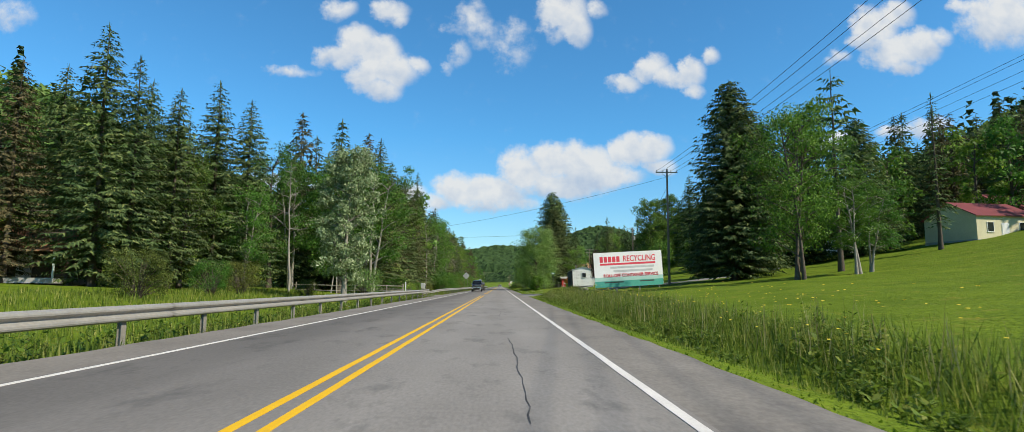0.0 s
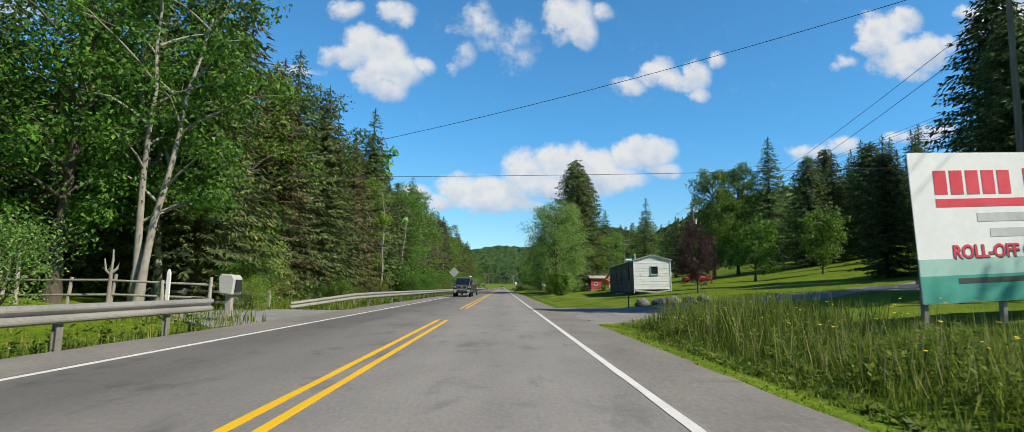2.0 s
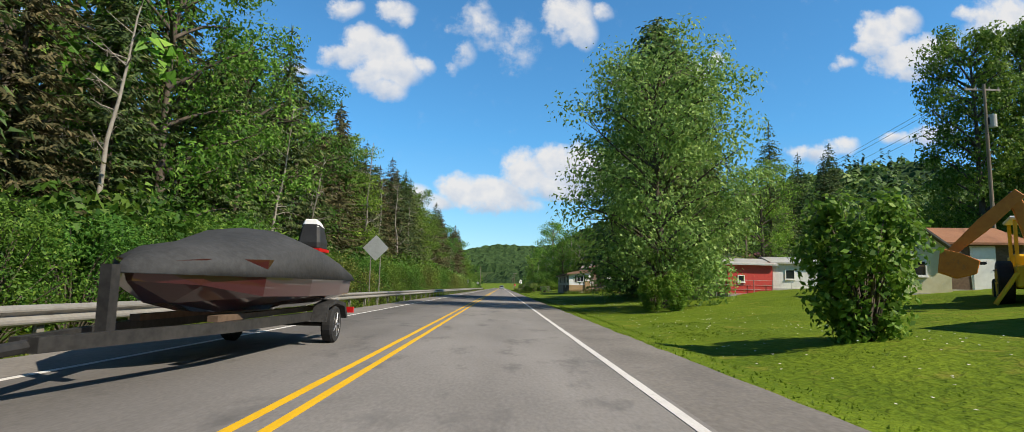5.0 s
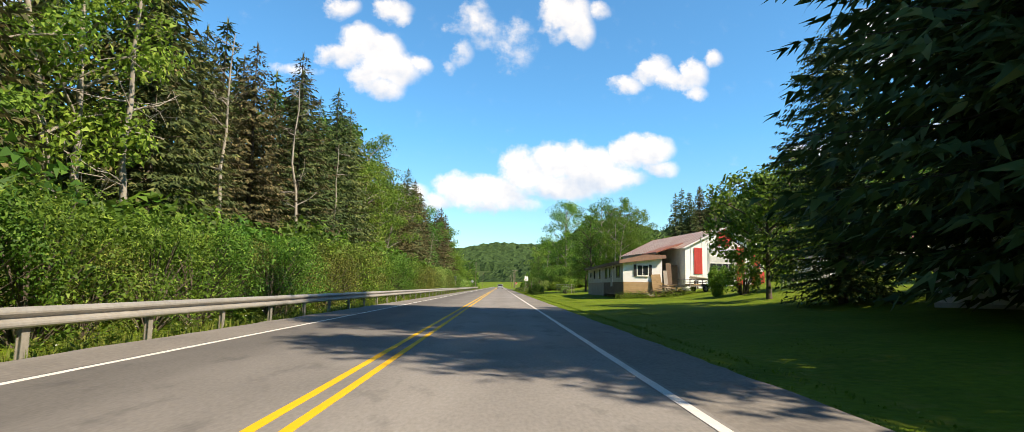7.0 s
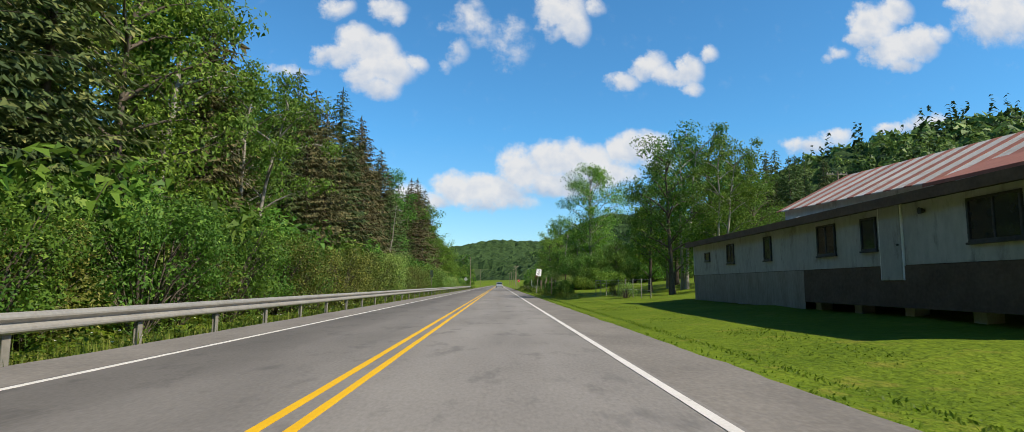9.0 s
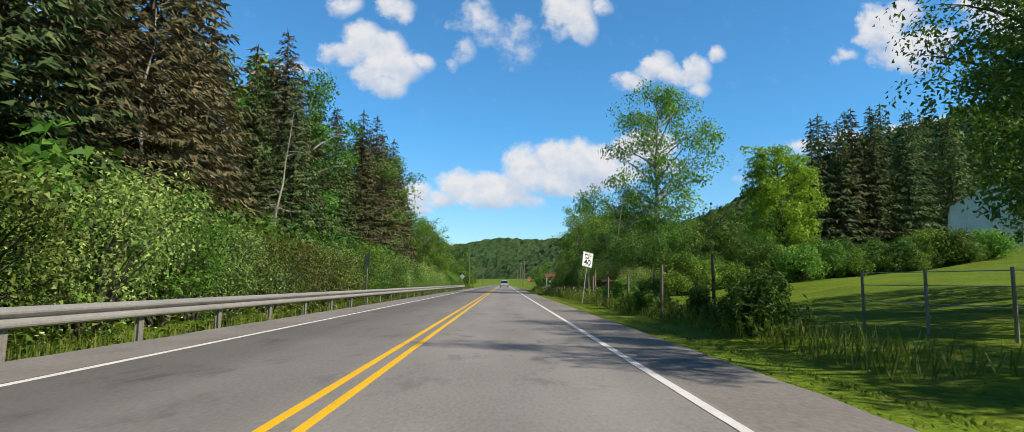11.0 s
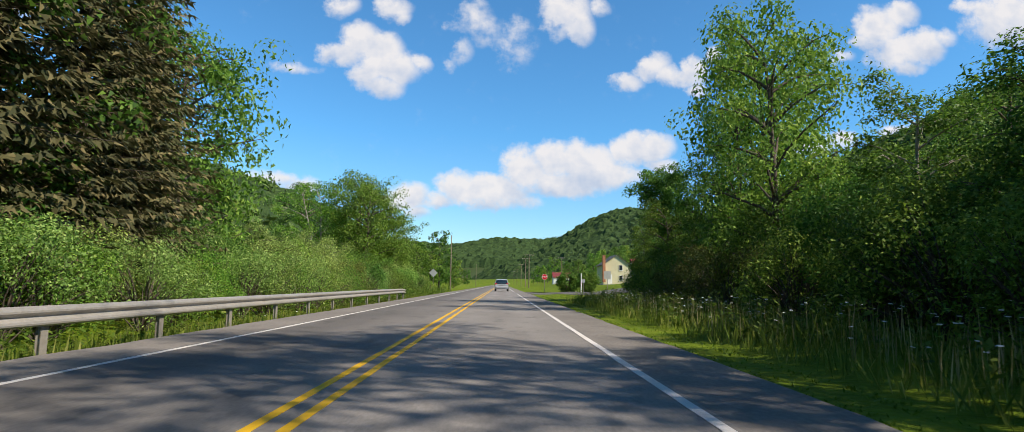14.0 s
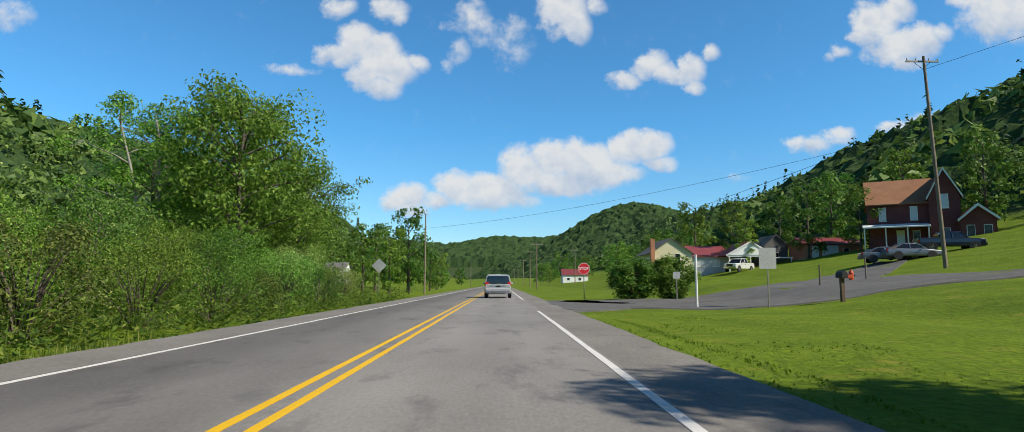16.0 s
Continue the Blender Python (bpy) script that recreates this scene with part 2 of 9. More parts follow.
def leafy(name, dark, light, warm, lit=0.35, rough=0.55, tree_spread=0.25, hue=0.02):
    """Foliage: each leaf has its own tone, each plant its own cast; some light passes through."""
    m = bpy.data.materials.new(name)
    m.use_nodes = True
    t = m.node_tree
    p = t.nodes["Principled BSDF"]
    p.inputs["Roughness"].default_value = rough
    p.inputs["Specular IOR Level"].default_value = 0.25
    geo = t.nodes.new("ShaderNodeNewGeometry")
    ramp_ = t.nodes.new("ShaderNodeValToRGB")
    ramp_.color_ramp.elements[0].color, ramp_.color_ramp.elements[1].color = (*dark, 1), (*warm, 1)
    ramp_.color_ramp.elements.new(0.78).color = (*light, 1)
    t.links.new(geo.outputs["Random Per Island"], ramp_.inputs[0])
    info = t.nodes.new("ShaderNodeObjectInfo")
    hsv = t.nodes.new("ShaderNodeHueSaturation")
    for key, spread, mid in (("Value", tree_spread, 1.0), ("Hue", hue, 0.5)):
        r = t.nodes.new("ShaderNodeMapRange")
        r.inputs["To Min"].default_value, r.inputs["To Max"].default_value = mid - spread, mid + spread
        if key == "Hue":
            w_ = t.nodes.new("ShaderNodeTexWhiteNoise")
            w_.noise_dimensions = "1D"
            t.links.new(info.outputs["Random"], w_.inputs["W"])
            t.links.new(w_.outputs["Value"], r.inputs["Value"])
        else:
            t.links.new(info.outputs["Random"], r.inputs["Value"])
        t.links.new(r.outputs[0], hsv.inputs[key])
    t.links.new(ramp_.outputs[0], hsv.inputs["Color"])
    t.links.new(hsv.outputs[0], p.inputs["Base Color"])
    tr = t.nodes.new("ShaderNodeBsdfTranslucent")
    t.links.new(hsv.outputs[0], tr.inputs["Color"])
    mix = t.nodes.new("ShaderNodeMixShader")
    mix.inputs[0].default_value = lit
    t.links.new(p.outputs[0], mix.inputs[1])
    t.links.new(tr.outputs[0], mix.inputs[2])
    t.links.new(mix.outputs[0], t.nodes["Material Output"].inputs["Surface"])
    return m


def glassy(name, tone=(0.02, 0.025, 0.03), rough=0.05):
    m = surf(name, tone, tuple(v * 1.5 for v in tone), 1.0, 3.0, rough=rough, spec=0.7)
    return m


M_GROUND = surf("meadow", (0.076, 0.128, 0.008), (0.158, 0.224, 0.016), 0.35, 6.0, rough=0.95, bump=0.09, c=(0.215, 0.215, 0.034), amount=0.30, spec=0.1)
M_ASPHALT = surf("asphalt", (0.196, 0.185, 0.173), (0.285, 0.268, 0.250), 0.5, 26.0, rough=0.9, bump=0.004, c=(0.150, 0.144, 0.138), amount=0.4, squash=(1.0, 0.40, 1.0), spec=0.25)


def wooded(m):
    """The grass gives way to dark forest floor where the land rises into the woods."""
    t = m.node_tree
    p = t.nodes["Principled BSDF"]
    col = p.inputs["Base Color"].links[0].from_socket
    geo = t.nodes.new("ShaderNodeNewGeometry")
    xyz = t.nodes.new("ShaderNodeSeparateXYZ")
    t.links.new(geo.outputs["Position"], xyz.inputs[0])
    n = t.nodes.new("ShaderNodeTexNoise")
    n.inputs["Scale"].default_value = 0.08
    t.links.new(geo.outputs["Position"], n.inputs["Vector"])
    add = t.nodes.new("ShaderNodeMath")
    add.operation = "MULTIPLY_ADD"
    add.inputs[1].default_value = 4.0
    t.links.new(n.outputs["Fac"], add.inputs[0])
    t.links.new(xyz.outputs[2], add.inputs[2])
    r = t.nodes.new("ShaderNodeMapRange")
    r.inputs["From Min"].default_value, r.inputs["From Max"].default_value = 13.0, 16.5
    t.links.new(add.outputs[0], r.inputs["Value"])
    mix = t.nodes.new("ShaderNodeMix")
    mix.data_type = "RGBA"
    t.links.new(r.outputs[0], mix.inputs["Factor"])
    t.links.new(col, mix.inputs["A"])
    mix.inputs["B"].default_value = (0.050, 0.075, 0.026, 1)
    t.links.new(mix.outputs["Result"], p.inputs["Base Color"])


wooded(M_GROUND)


def wheel_worn(m):
    """Darker strips along the lanes where tyres and oil have worn the road."""
    t = m.node_tree
    p = t.nodes["Principled BSDF"]
    col = p.inputs["Base Color"].links[0].from_socket
    geo = t.nodes.new("ShaderNodeNewGeometry")
    sq = t.nodes.new("ShaderNodeVectorMath")
    sq.operation = "MULTIPLY"
    sq.inputs[1].default_value = (0.9, 0.10, 1.0)
    t.links.new(geo.outputs["Position"], sq.inputs[0])
    n = t.nodes.new("ShaderNodeTexNoise")
    n.inputs["Scale"].default_value, n.inputs["Detail"].default_value, n.inputs["Roughness"].default_value = 1.6, 6.0, 0.65
    t.links.new(sq.outputs[0], n.inputs["Vector"])
    xyz = t.nodes.new("ShaderNodeSeparateXYZ")
    t.links.new(geo.outputs["Position"], xyz.inputs[0])
    shake = t.nodes.new("ShaderNodeMath")
    shake.operation = "MULTIPLY_ADD"
    t.links.new(n.outputs["Fac"], shake.inputs[0])
    shake.inputs[1].default_value = 1.5
    t.links.new(xyz.outputs[0], shake.inputs[2])
    r = t.nodes.new("ShaderNodeMapRange")
    r.inputs["From Min"].default_value, r.inputs["From Max"].default_value = -4.9, 2.7
    t.links.new(shake.outputs[0], r.inputs["Value"])
    ramp_ = t.nodes.new("ShaderNodeValToRGB")
    e = ramp_.color_ramp.elements
    e[0].position, e[0].color = 0.0, (0.64, 0.64, 0.65, 1)
    e[1].position, e[1].color = 1.0, (0.90, 0.90, 0.90, 1)
    for at, v in ((0.10, 0.55), (0.20, 0.57), (0.30, 0.74), (0.40, 0.76), (0.52, 0.92), (0.62, 1.04), (0.74, 0.93), (0.85, 1.05)):
        e.new(at).color = (v, v, v * 1.01, 1)
    t.links.new(r.outputs[0], ramp_.inputs[0])
    mul = t.nodes.new("ShaderNodeMix")
    mul.data_type, mul.blend_type = "RGBA", "MULTIPLY"
    mul.inputs["Factor"].default_value = 1.0
    t.links.new(col, mul.inputs["A"])
    t.links.new(ramp_.outputs[0], mul.inputs["B"])
    t.links.new(mul.outputs["Result"], p.inputs["Base Color"])


wheel_worn(M_ASPHALT)
M_SHOULDER = surf("shoulder_asphalt", (0.160, 0.148, 0.135), (0.255, 0.236, 0.214), 0.6, 16.0, rough=0.95, bump=0.008, c=(0.15, 0.14, 0.132), amount=0.3, squash=(1.0, 0.6, 1.0), spec=0.2)
M_GRAVEL = surf("gravel", (0.20, 0.19, 0.18), (0.30, 0.285, 0.27), 0.7, 30.0, rough=1.0, bump=0.02, c=(0.14, 0.135, 0.13), amount=0.4, spec=0.2)
M_YELLOW = surf("yellow_paint", (0.70, 0.40, 0.010), (0.78, 0.47, 0.015), 1.2, 30.0, rough=0.75, c=(0.42, 0.28, 0.06), amount=-0.05, spec=0.3)
M_WHITE_LINE = surf("white_paint", (0.60, 0.58, 0.55), (0.74, 0.72, 0.69), 2.0, 30.0, rough=0.75, c=(0.26, 0.25, 0.24), amount=0.05, spec=0.3)
M_TAR = surf("tar", (0.045, 0.043, 0.042), (0.07, 0.067, 0.065), 1.0, 20.0, rough=0.7)
M_GALV = surf("galvanised_steel", (0.30, 0.288, 0.262), (0.42, 0.40, 0.365), 0.8, 12.0, rough=0.55, metal=0.35, c=(0.25, 0.23, 0.20), amount=0.1)
M_POST_STEEL = surf("weathered_steel", (0.22, 0.205, 0.17), (0.32, 0.30, 0.26), 2.0, 14.0, rough=0.75, metal=0.3)
M_BARK = surf("bark", (0.060, 0.047, 0.036), (0.13, 0.105, 0.082), 3.0, 18.0, rough=0.95, bump=0.02, squash=(1, 1, 0.25))
M_BARK_PALE = surf("pale_bark", (0.20, 0.18, 0.15), (0.36, 0.33, 0.28), 2.0, 10.0, rough=0.9, bump=0.01, squash=(1, 1, 0.4))
M_FIR = leafy("fir_needles", (0.044, 0.076, 0.028), (0.110, 0.160, 0.048), (0.220, 0.245, 0.080), lit=0.24, rough=0.7, hue=0.02)
M_FIR_BROWN = leafy("dry_fir_needles", (0.052, 0.064, 0.026), (0.148, 0.130, 0.058), (0.245, 0.195, 0.095), lit=0.22, rough=0.8, hue=0.015)
M_LEAF = leafy("green_leaves", (0.042, 0.104, 0.015), (0.116, 0.240, 0.030), (0.230, 0.362, 0.060), lit=0.42)
M_LEAF_OLIVE = leafy("olive_leaves", (0.058, 0.078, 0.014), (0.152, 0.184, 0.034), (0.300, 0.320, 0.080), lit=0.32)
M_LEAF_LIGHT = leafy("light_green_leaves", (0.076, 0.166, 0.018), (0.180, 0.325, 0.040), (0.340, 0.480, 0.085), lit=0.42)
M_LEAF_BRIGHT = leafy("bright_yellow_green_leaves", (0.160, 0.270, 0.016), (0.330, 0.490, 0.034), (0.500, 0.640, 0.075), lit=0.48, tree_spread=0.05)
M_LEAF_WILLOW = leafy("grey_green_leaves", (0.112, 0.195, 0.044), (0.258, 0.385, 0.088), (0.480, 0.590, 0.190), lit=0.42)
M_LEAF_PALE = leafy("pale_flowering_leaves", (0.170, 0.240, 0.095), (0.420, 0.520, 0.250), (0.780, 0.810, 0.520), lit=0.3)
M_LEAF_MAROON = leafy("maroon_leaves", (0.028, 0.016, 0.016), (0.070, 0.031, 0.031), (0.109, 0.054, 0.046), lit=0.2)
M_GRASS = leafy("tall_grass", (0.080, 0.140, 0.018), (0.222, 0.284, 0.044), (0.410, 0.405, 0.120), lit=0.5, tree_spread=0.05, hue=0.005)
M_PLUME = leafy("seeding_grass", (0.22, 0.21, 0.085), (0.40, 0.38, 0.17), (0.58, 0.53, 0.28), lit=0.5)
M_LAWN = leafy("lawn_grass", (0.085, 0.150, 0.010), (0.145, 0.230, 0.018), (0.220, 0.285, 0.036), lit=0.5, tree_spread=0.05, hue=0.005)
M_WEED = leafy("weeds", (0.070, 0.122, 0.019), (0.160, 0.240, 0.032), (0.300, 0.335, 0.070), lit=0.45, tree_spread=0.08, hue=0.01)
M_FLOWER = surf("white_petals", (0.75, 0.75, 0.70), (0.85, 0.85, 0.80), 3.0, 10.0, rough=0.8)
M_FLOWER_YELLOW = surf("yellow_petals", (0.75, 0.55, 0.03), (0.80, 0.62, 0.06), 3.0, 10.0, rough=0.8)
# hill greens lean to blue: distance haze put into the base colours
M_HILL_LEAF = leafy("hazed_woods", (0.068, 0.128, 0.030), (0.150, 0.238, 0.050), (0.245, 0.335, 0.075), lit=0.32, tree_spread=0.05, hue=0.005)
M_HILL_FIR = leafy("hazed_firs", (0.025, 0.050, 0.022), (0.050, 0.088, 0.033), (0.075, 0.112, 0.037), lit=0.15, tree_spread=0.05, hue=0.005)
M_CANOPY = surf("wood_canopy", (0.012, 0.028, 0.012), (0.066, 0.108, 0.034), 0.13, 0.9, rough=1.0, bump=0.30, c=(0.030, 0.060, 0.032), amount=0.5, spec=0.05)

# ---------------------------------------------------------------- mesh helpers


def quad_mesh(name, verts, quads, material, smooth=False):
    me = bpy.data.meshes.new(name)
    verts, quads = np.asarray(verts, np.float32), np.asarray(quads, np.int32)
    n, k = quads.shape
    me.vertices.add(len(verts))
    me.vertices.foreach_set("co", verts.ravel())
    me.loops.add(n * k)
    me.loops.foreach_set("vertex_index", quads.ravel())
    me.polygons.add(n)
    me.polygons.foreach_set("loop_start", np.arange(0, n * k, k, dtype=np.int32))
    me.polygons.foreach_set("use_smooth", np.full(n, smooth))
    me.materials.append(material)
    me.update(calc_edges=True)
    return me


def child(name, data, parent, label="", kind=""):
    ob = new(name, data)
    ob.parent = parent
    return tagged(ob, label, kind=kind)


def part(name, bm, material, parent=None, label="", smooth=False, bevel=0.0):
    """Links a bmesh as one mesh object, under a thing or a part."""
    if bevel:
        bmesh.ops.bevel(bm, geom=list(bm.edges), offset=bevel, segments=1, affect="EDGES", clamp_overlap=True)
    bmesh.ops.recalc_face_normals(bm, faces=list(bm.faces))
    me = bpy.data.meshes.new(name)
    bm.to_mesh(me)
    bm.free()
    me.materials.append(material)
    if smooth:
        me.shade_smooth()
    return child(name, me, parent, label)


def root(name, x, y, z, turn=0.0, label="", category="", group=""):
    ob = new(name)
    ob.matrix_basis = pose(x, y, z, 0, 0, turn)
    return tagged(ob, label, category, group)


def box(x0, x1, y0, y1, z0, z1, bm=None):
    bm = bm or bmesh.new()
    m = Matrix.LocRotScale(((x0 + x1) / 2, (y0 + y1) / 2, (z0 + z1) / 2), None, (abs(x1 - x0), abs(y1 - y0), abs(z1 - z0)))
    bmesh.ops.create_cube(bm, size=1.0, matrix=m)
    return bm


def rod(a, b, r, r2=None, sides=8, bm=None):
    bm = bm or bmesh.new()
    a, b = Vector(a), Vector(b)
    d = b - a
    m = Matrix.Translation((a + b) / 2) @ d.to_track_quat("Z", "Y").to_matrix().to_4x4()
    bmesh.ops.create_cone(bm, cap_ends=True, segments=sides, radius1=r, radius2=r if r2 is None else r2, depth=d.length, matrix=m)
    return bm


def prism(outline, y0, y1, axis="y", bm=None):
    """An outline (two coordinates) drawn out along an axis."""
    bm = bm or bmesh.new()

    def at(p, w):
        return {"y": (p[0], w, p[1]), "x": (w, p[0], p[1]), "z": (p[0], p[1], w)}[axis]
    a = [bm.verts.new(at(p, y0)) for p in outline]
    b = [bm.verts.new(at(p, y1)) for p in outline]
    n = len(outline)
    bm.faces.new(a)
    bm.faces.new(b[::-1])
    for i in range(n):
        bm.faces.new((a[i], b[i], b[(i + 1) % n], a[(i + 1) % n]))
    return bm


def loft(rings, bm=None, caps=True):
    bm = bm or bmesh.new()
    rows = [[bm.verts.new(p) for p in ring] for ring in rings]
    n = len(rows[0])
    for r0, r1 in zip(rows, rows[1:]):
        for i in range(n):
            bm.faces.new((r0[i], r0[(i + 1) % n], r1[(i + 1) % n], r1[i]))
    if caps:
        bm.faces.new(rows[0][::-1])
        bm.faces.new(rows[-1])
    return bm


def tube(points, radii, sides=6):
    """Vertices and quads of a tapered tube along points."""
    P, R = np.asarray(points, float), np.asarray(radii, float)
    T = np.gradient(P, axis=0)
    T /= np.linalg.norm(T, axis=1)[:, None] + 1e-9
    ref = np.where(np.abs(T[:, 2:3]) > 0.9, [[1.0, 0, 0]], [[0, 0, 1.0]])
    A = np.cross(T, ref)
    A /= np.linalg.norm(A, axis=1)[:, None] + 1e-9
    B = np.cross(T, A)
    ang = np.arange(sides) * 2 * np.pi / sides
    V = P[:, None] + R[:, None, None] * (A[:, None] * np.cos(ang)[None, :, None] + B[:, None] * np.sin(ang)[None, :, None])
    n = len(P)
    i, j = np.meshgrid(np.arange(n - 1), np.arange(sides), indexing="ij")
    k = (j + 1) % sides
    Q = np.stack([i * sides + j, i * sides + k, (i + 1) * sides + k, (i + 1) * sides + j], -1).reshape(-1, 4)
    return V.reshape(-1, 3), Q


def merged(pieces):
    V, Q, n = [], [], 0
    for v, q in pieces:
        V.append(v)
        Q.append(q + n)
        n += len(v)
    return np.concatenate(V), np.concatenate(Q)


def unit(a):
    return a / (np.linalg.norm(a, axis=-1, keepdims=True) + 1e-9)


def leaves(P, D, N, L, W, slim=False):
    """Leaf shapes: base P, direction D, facing N, length L, width W; slim ones are single triangles."""
    D = unit(D)
    S = unit(np.cross(D, N))
    L, W = np.broadcast_to(L, len(P))[:, None], np.broadcast_to(W, len(P))[:, None]
    if slim:
        V = np.stack([P + S * W / 2, P + D * L, P - S * W / 2], 1).reshape(-1, 3)
        return V, np.arange(len(V)).reshape(-1, 3)
    V = np.stack([P, P + D * L * 0.45 + S * W / 2, P + D * L, P + D * L * 0.45 - S * W / 2], 1).reshape(-1, 3)
    return V, np.arange(len(V)).reshape(-1, 4)


# ---------------------------------------------------------------- ground
GX = np.array([-400, -260, -190, -120, -70, -45, -22, -13, -9, -6.4, 3.2, 4.6, 6, 12, 16, 23, 33, 45, 62, 90, 160, 240, 400])
GZ = np.array([64, 66, 59, 37, 6.5, 1.5, .4, -.5, -.6, -.14, -.08, -.28, -.08, .6, 1.0, 1.6, 2.6, 4.4, 7.5, 13, 48, 62, 66])


def ground_z(x, y):
    """Height of the land: a road in a valley, with a ditch on each side and wooded hills beyond."""
    x, y = np.asarray(x, float), np.asarray(y, float)
    z = np.interp(x, GX, GZ)
    low = np.clip((y - 110) / 60, 0, 1)
    z = np.where((x > 4) & (x < 26), z * (1 - 0.45 * low * np.clip((18 - x) / 5, 0, 1)), z)
    z = np.where((x > 4) & (x < 37) & (y > 300), z - 0.35 * np.clip((y - 300) / 40, 0, 1) * np.clip((37 - x) / 6, 0, 1) * np.clip((x - 5) / 8, 0, 1), z)
    z = z + np.clip((np.abs(x + 1.7) - 5.5) / 3, 0, 1) * 0.045 * (np.sin(x * 0.9 + y * 0.31) + np.sin(x * 0.37 - y * 0.73 + 1) + np.sin(y * 1.3 + x * 0.6) * 0.5)
    # made-up ground where the lanes meet the road
    z = np.where((y > 65) & (y < 82) & (x > 3) & (x < 11), np.maximum(z, -0.05 + 0.035 * (x - 3)), z)
    z = np.where((y > 63.5) & (y < 76) & (x < -6) & (x > -32), np.maximum(z, -0.10), z)
    z = np.where((y > 367) & (y < 388) & (x > 3) & (x < 8), np.maximum(z, -0.06), z)
    hill = np.clip((np.abs(x) - 60) / 60, 0, 1)
    z = z * (1 + hill * (0.10 * np.sin(y * 0.013 + x * 0.01) + 0.06 * np.sin(y * 0.041 + 1.3)))
    left = (x < -50)
    z = np.where(left, z * np.clip((1120 - y) / 330, 0.12, 1) * np.clip((y + 400) / 500, 0.3, 1), z)
    z = np.where(x > 60, z * (1 - 0.55 * np.clip((y - 900) / 500, 0, 1)), z)
    # a saddle in the right-hand hill, then a higher knoll
    z = np.where(x > 70, z * (1 - np.clip((x - 70) / 25, 0, 1) * (0.34 * np.exp(-((y - 325) / 85) ** 2) - 0.12 * np.exp(-((y - 540) / 80) ** 2))), z)
    # the range that closes the valley far ahead
    far = 125 * np.exp(-((y - 2350 - 0.25 * x) / 420) ** 2) * (1 + 0.14 * np.sin(x * 0.006) + 0.05 * np.sin(x * 0.021 + 2))
    far = far + 122 * np.exp(-((y - 1380) / 300) ** 2 - ((x - 225) / 165) ** 2)
    z = np.maximum(z, np.where(y > 700, far, -10))
    return z


def grid_ground():
    xs = np.unique(np.concatenate([np.arange(-2600, -400, 100), np.arange(-400, -60, 14), np.arange(-60, -9, 3), np.arange(-9, 18, 0.75),
                                   np.arange(18, 66, 3), np.arange(66, 400, 14), np.arange(400, 2700, 100)]))
    ys = np.unique(np.concatenate([np.arange(-900, -60, 60), np.arange(-60, 480, 4), np.arange(480, 1000, 20), np.arange(1000, 3400, 60)]))
    X, Y = np.meshgrid(xs, ys)
    Z = ground_z(X, Y)
    V = np.stack([X, Y, Z], -1).reshape(-1, 3)
    nx, ny = len(xs), len(ys)
    i, j = np.meshgrid(np.arange(ny - 1), np.arange(nx - 1), indexing="ij")
    Q = np.stack([i * nx + j, i * nx + j + 1, (i + 1) * nx + j + 1, (i + 1) * nx + j], -1).reshape(-1, 4)
    ob = new("ground", quad_mesh("ground", V, Q, M_GROUND, True))
    tagged(ob, "grassy valley floor rising to hills on both sides", "ground", kind="structure")


grid_ground()


def strip(name, x0, x1, y0, y1, z, material, step=4.0, ragged0=0.0, ragged1=0.0, thick=0.06):
    """A long flat strip along the road, with edges that may be ragged."""
    n = int((y1 - y0) / step) + 1
    ys = np.linspace(y0, y1, n)
    wob = np.array([[noise.noise((y * 0.55, 3, 1)) + 0.5 * noise.noise((y * 1.9, 5, 1)), noise.noise((y * 0.55, 9, 1)) + 0.5 * noise.noise((y * 1.9, 7, 2))] for y in ys])
    a, b = x0 + wob[:, 0] * ragged0, x1 + wob[:, 1] * ragged1
    lo = np.full(n, z - thick)
    up = np.full(n, z)
    rows_ = np.stack([np.stack([a, ys, lo], 1), np.stack([a, ys, up], 1), np.stack([b, ys, up], 1), np.stack([b, ys, lo], 1)], 1)
    V = rows_.reshape(-1, 3)
    Q = []
    for k in range(3):
        i = np.arange(n - 1) * 4 + k
        Q.append(np.stack([i, i + 1, i + 5, i + 4], -1))
    Q.append(np.array([[0, 3, 2, 1], [4 * n - 4, 4 * n - 3, 4 * n - 2, 4 * n - 1]]))
    return new(name, quad_mesh(name, V, np.concatenate(Q), material))


tagged(strip("road", -5.36, 1.80, -60, 1500, 0.0, M_ASPHALT, 10), "worn grey asphalt road with two lanes", "road", kind="structure")
tagged(strip("pavement_right", 1.80, 3.10, -60, 1500, -0.003, M_SHOULDER, 0.5, 0, 0.10), "pale asphalt shoulder with a ragged edge", "road shoulder", kind="structure")
tagged(strip("pavement_left", -6.62, -5.36, -60, 1500, -0.003, M_SHOULDER, 0.5, 0.10, 0), "pale asphalt shoulder with a ragged edge", "road shoulder", kind="structure")


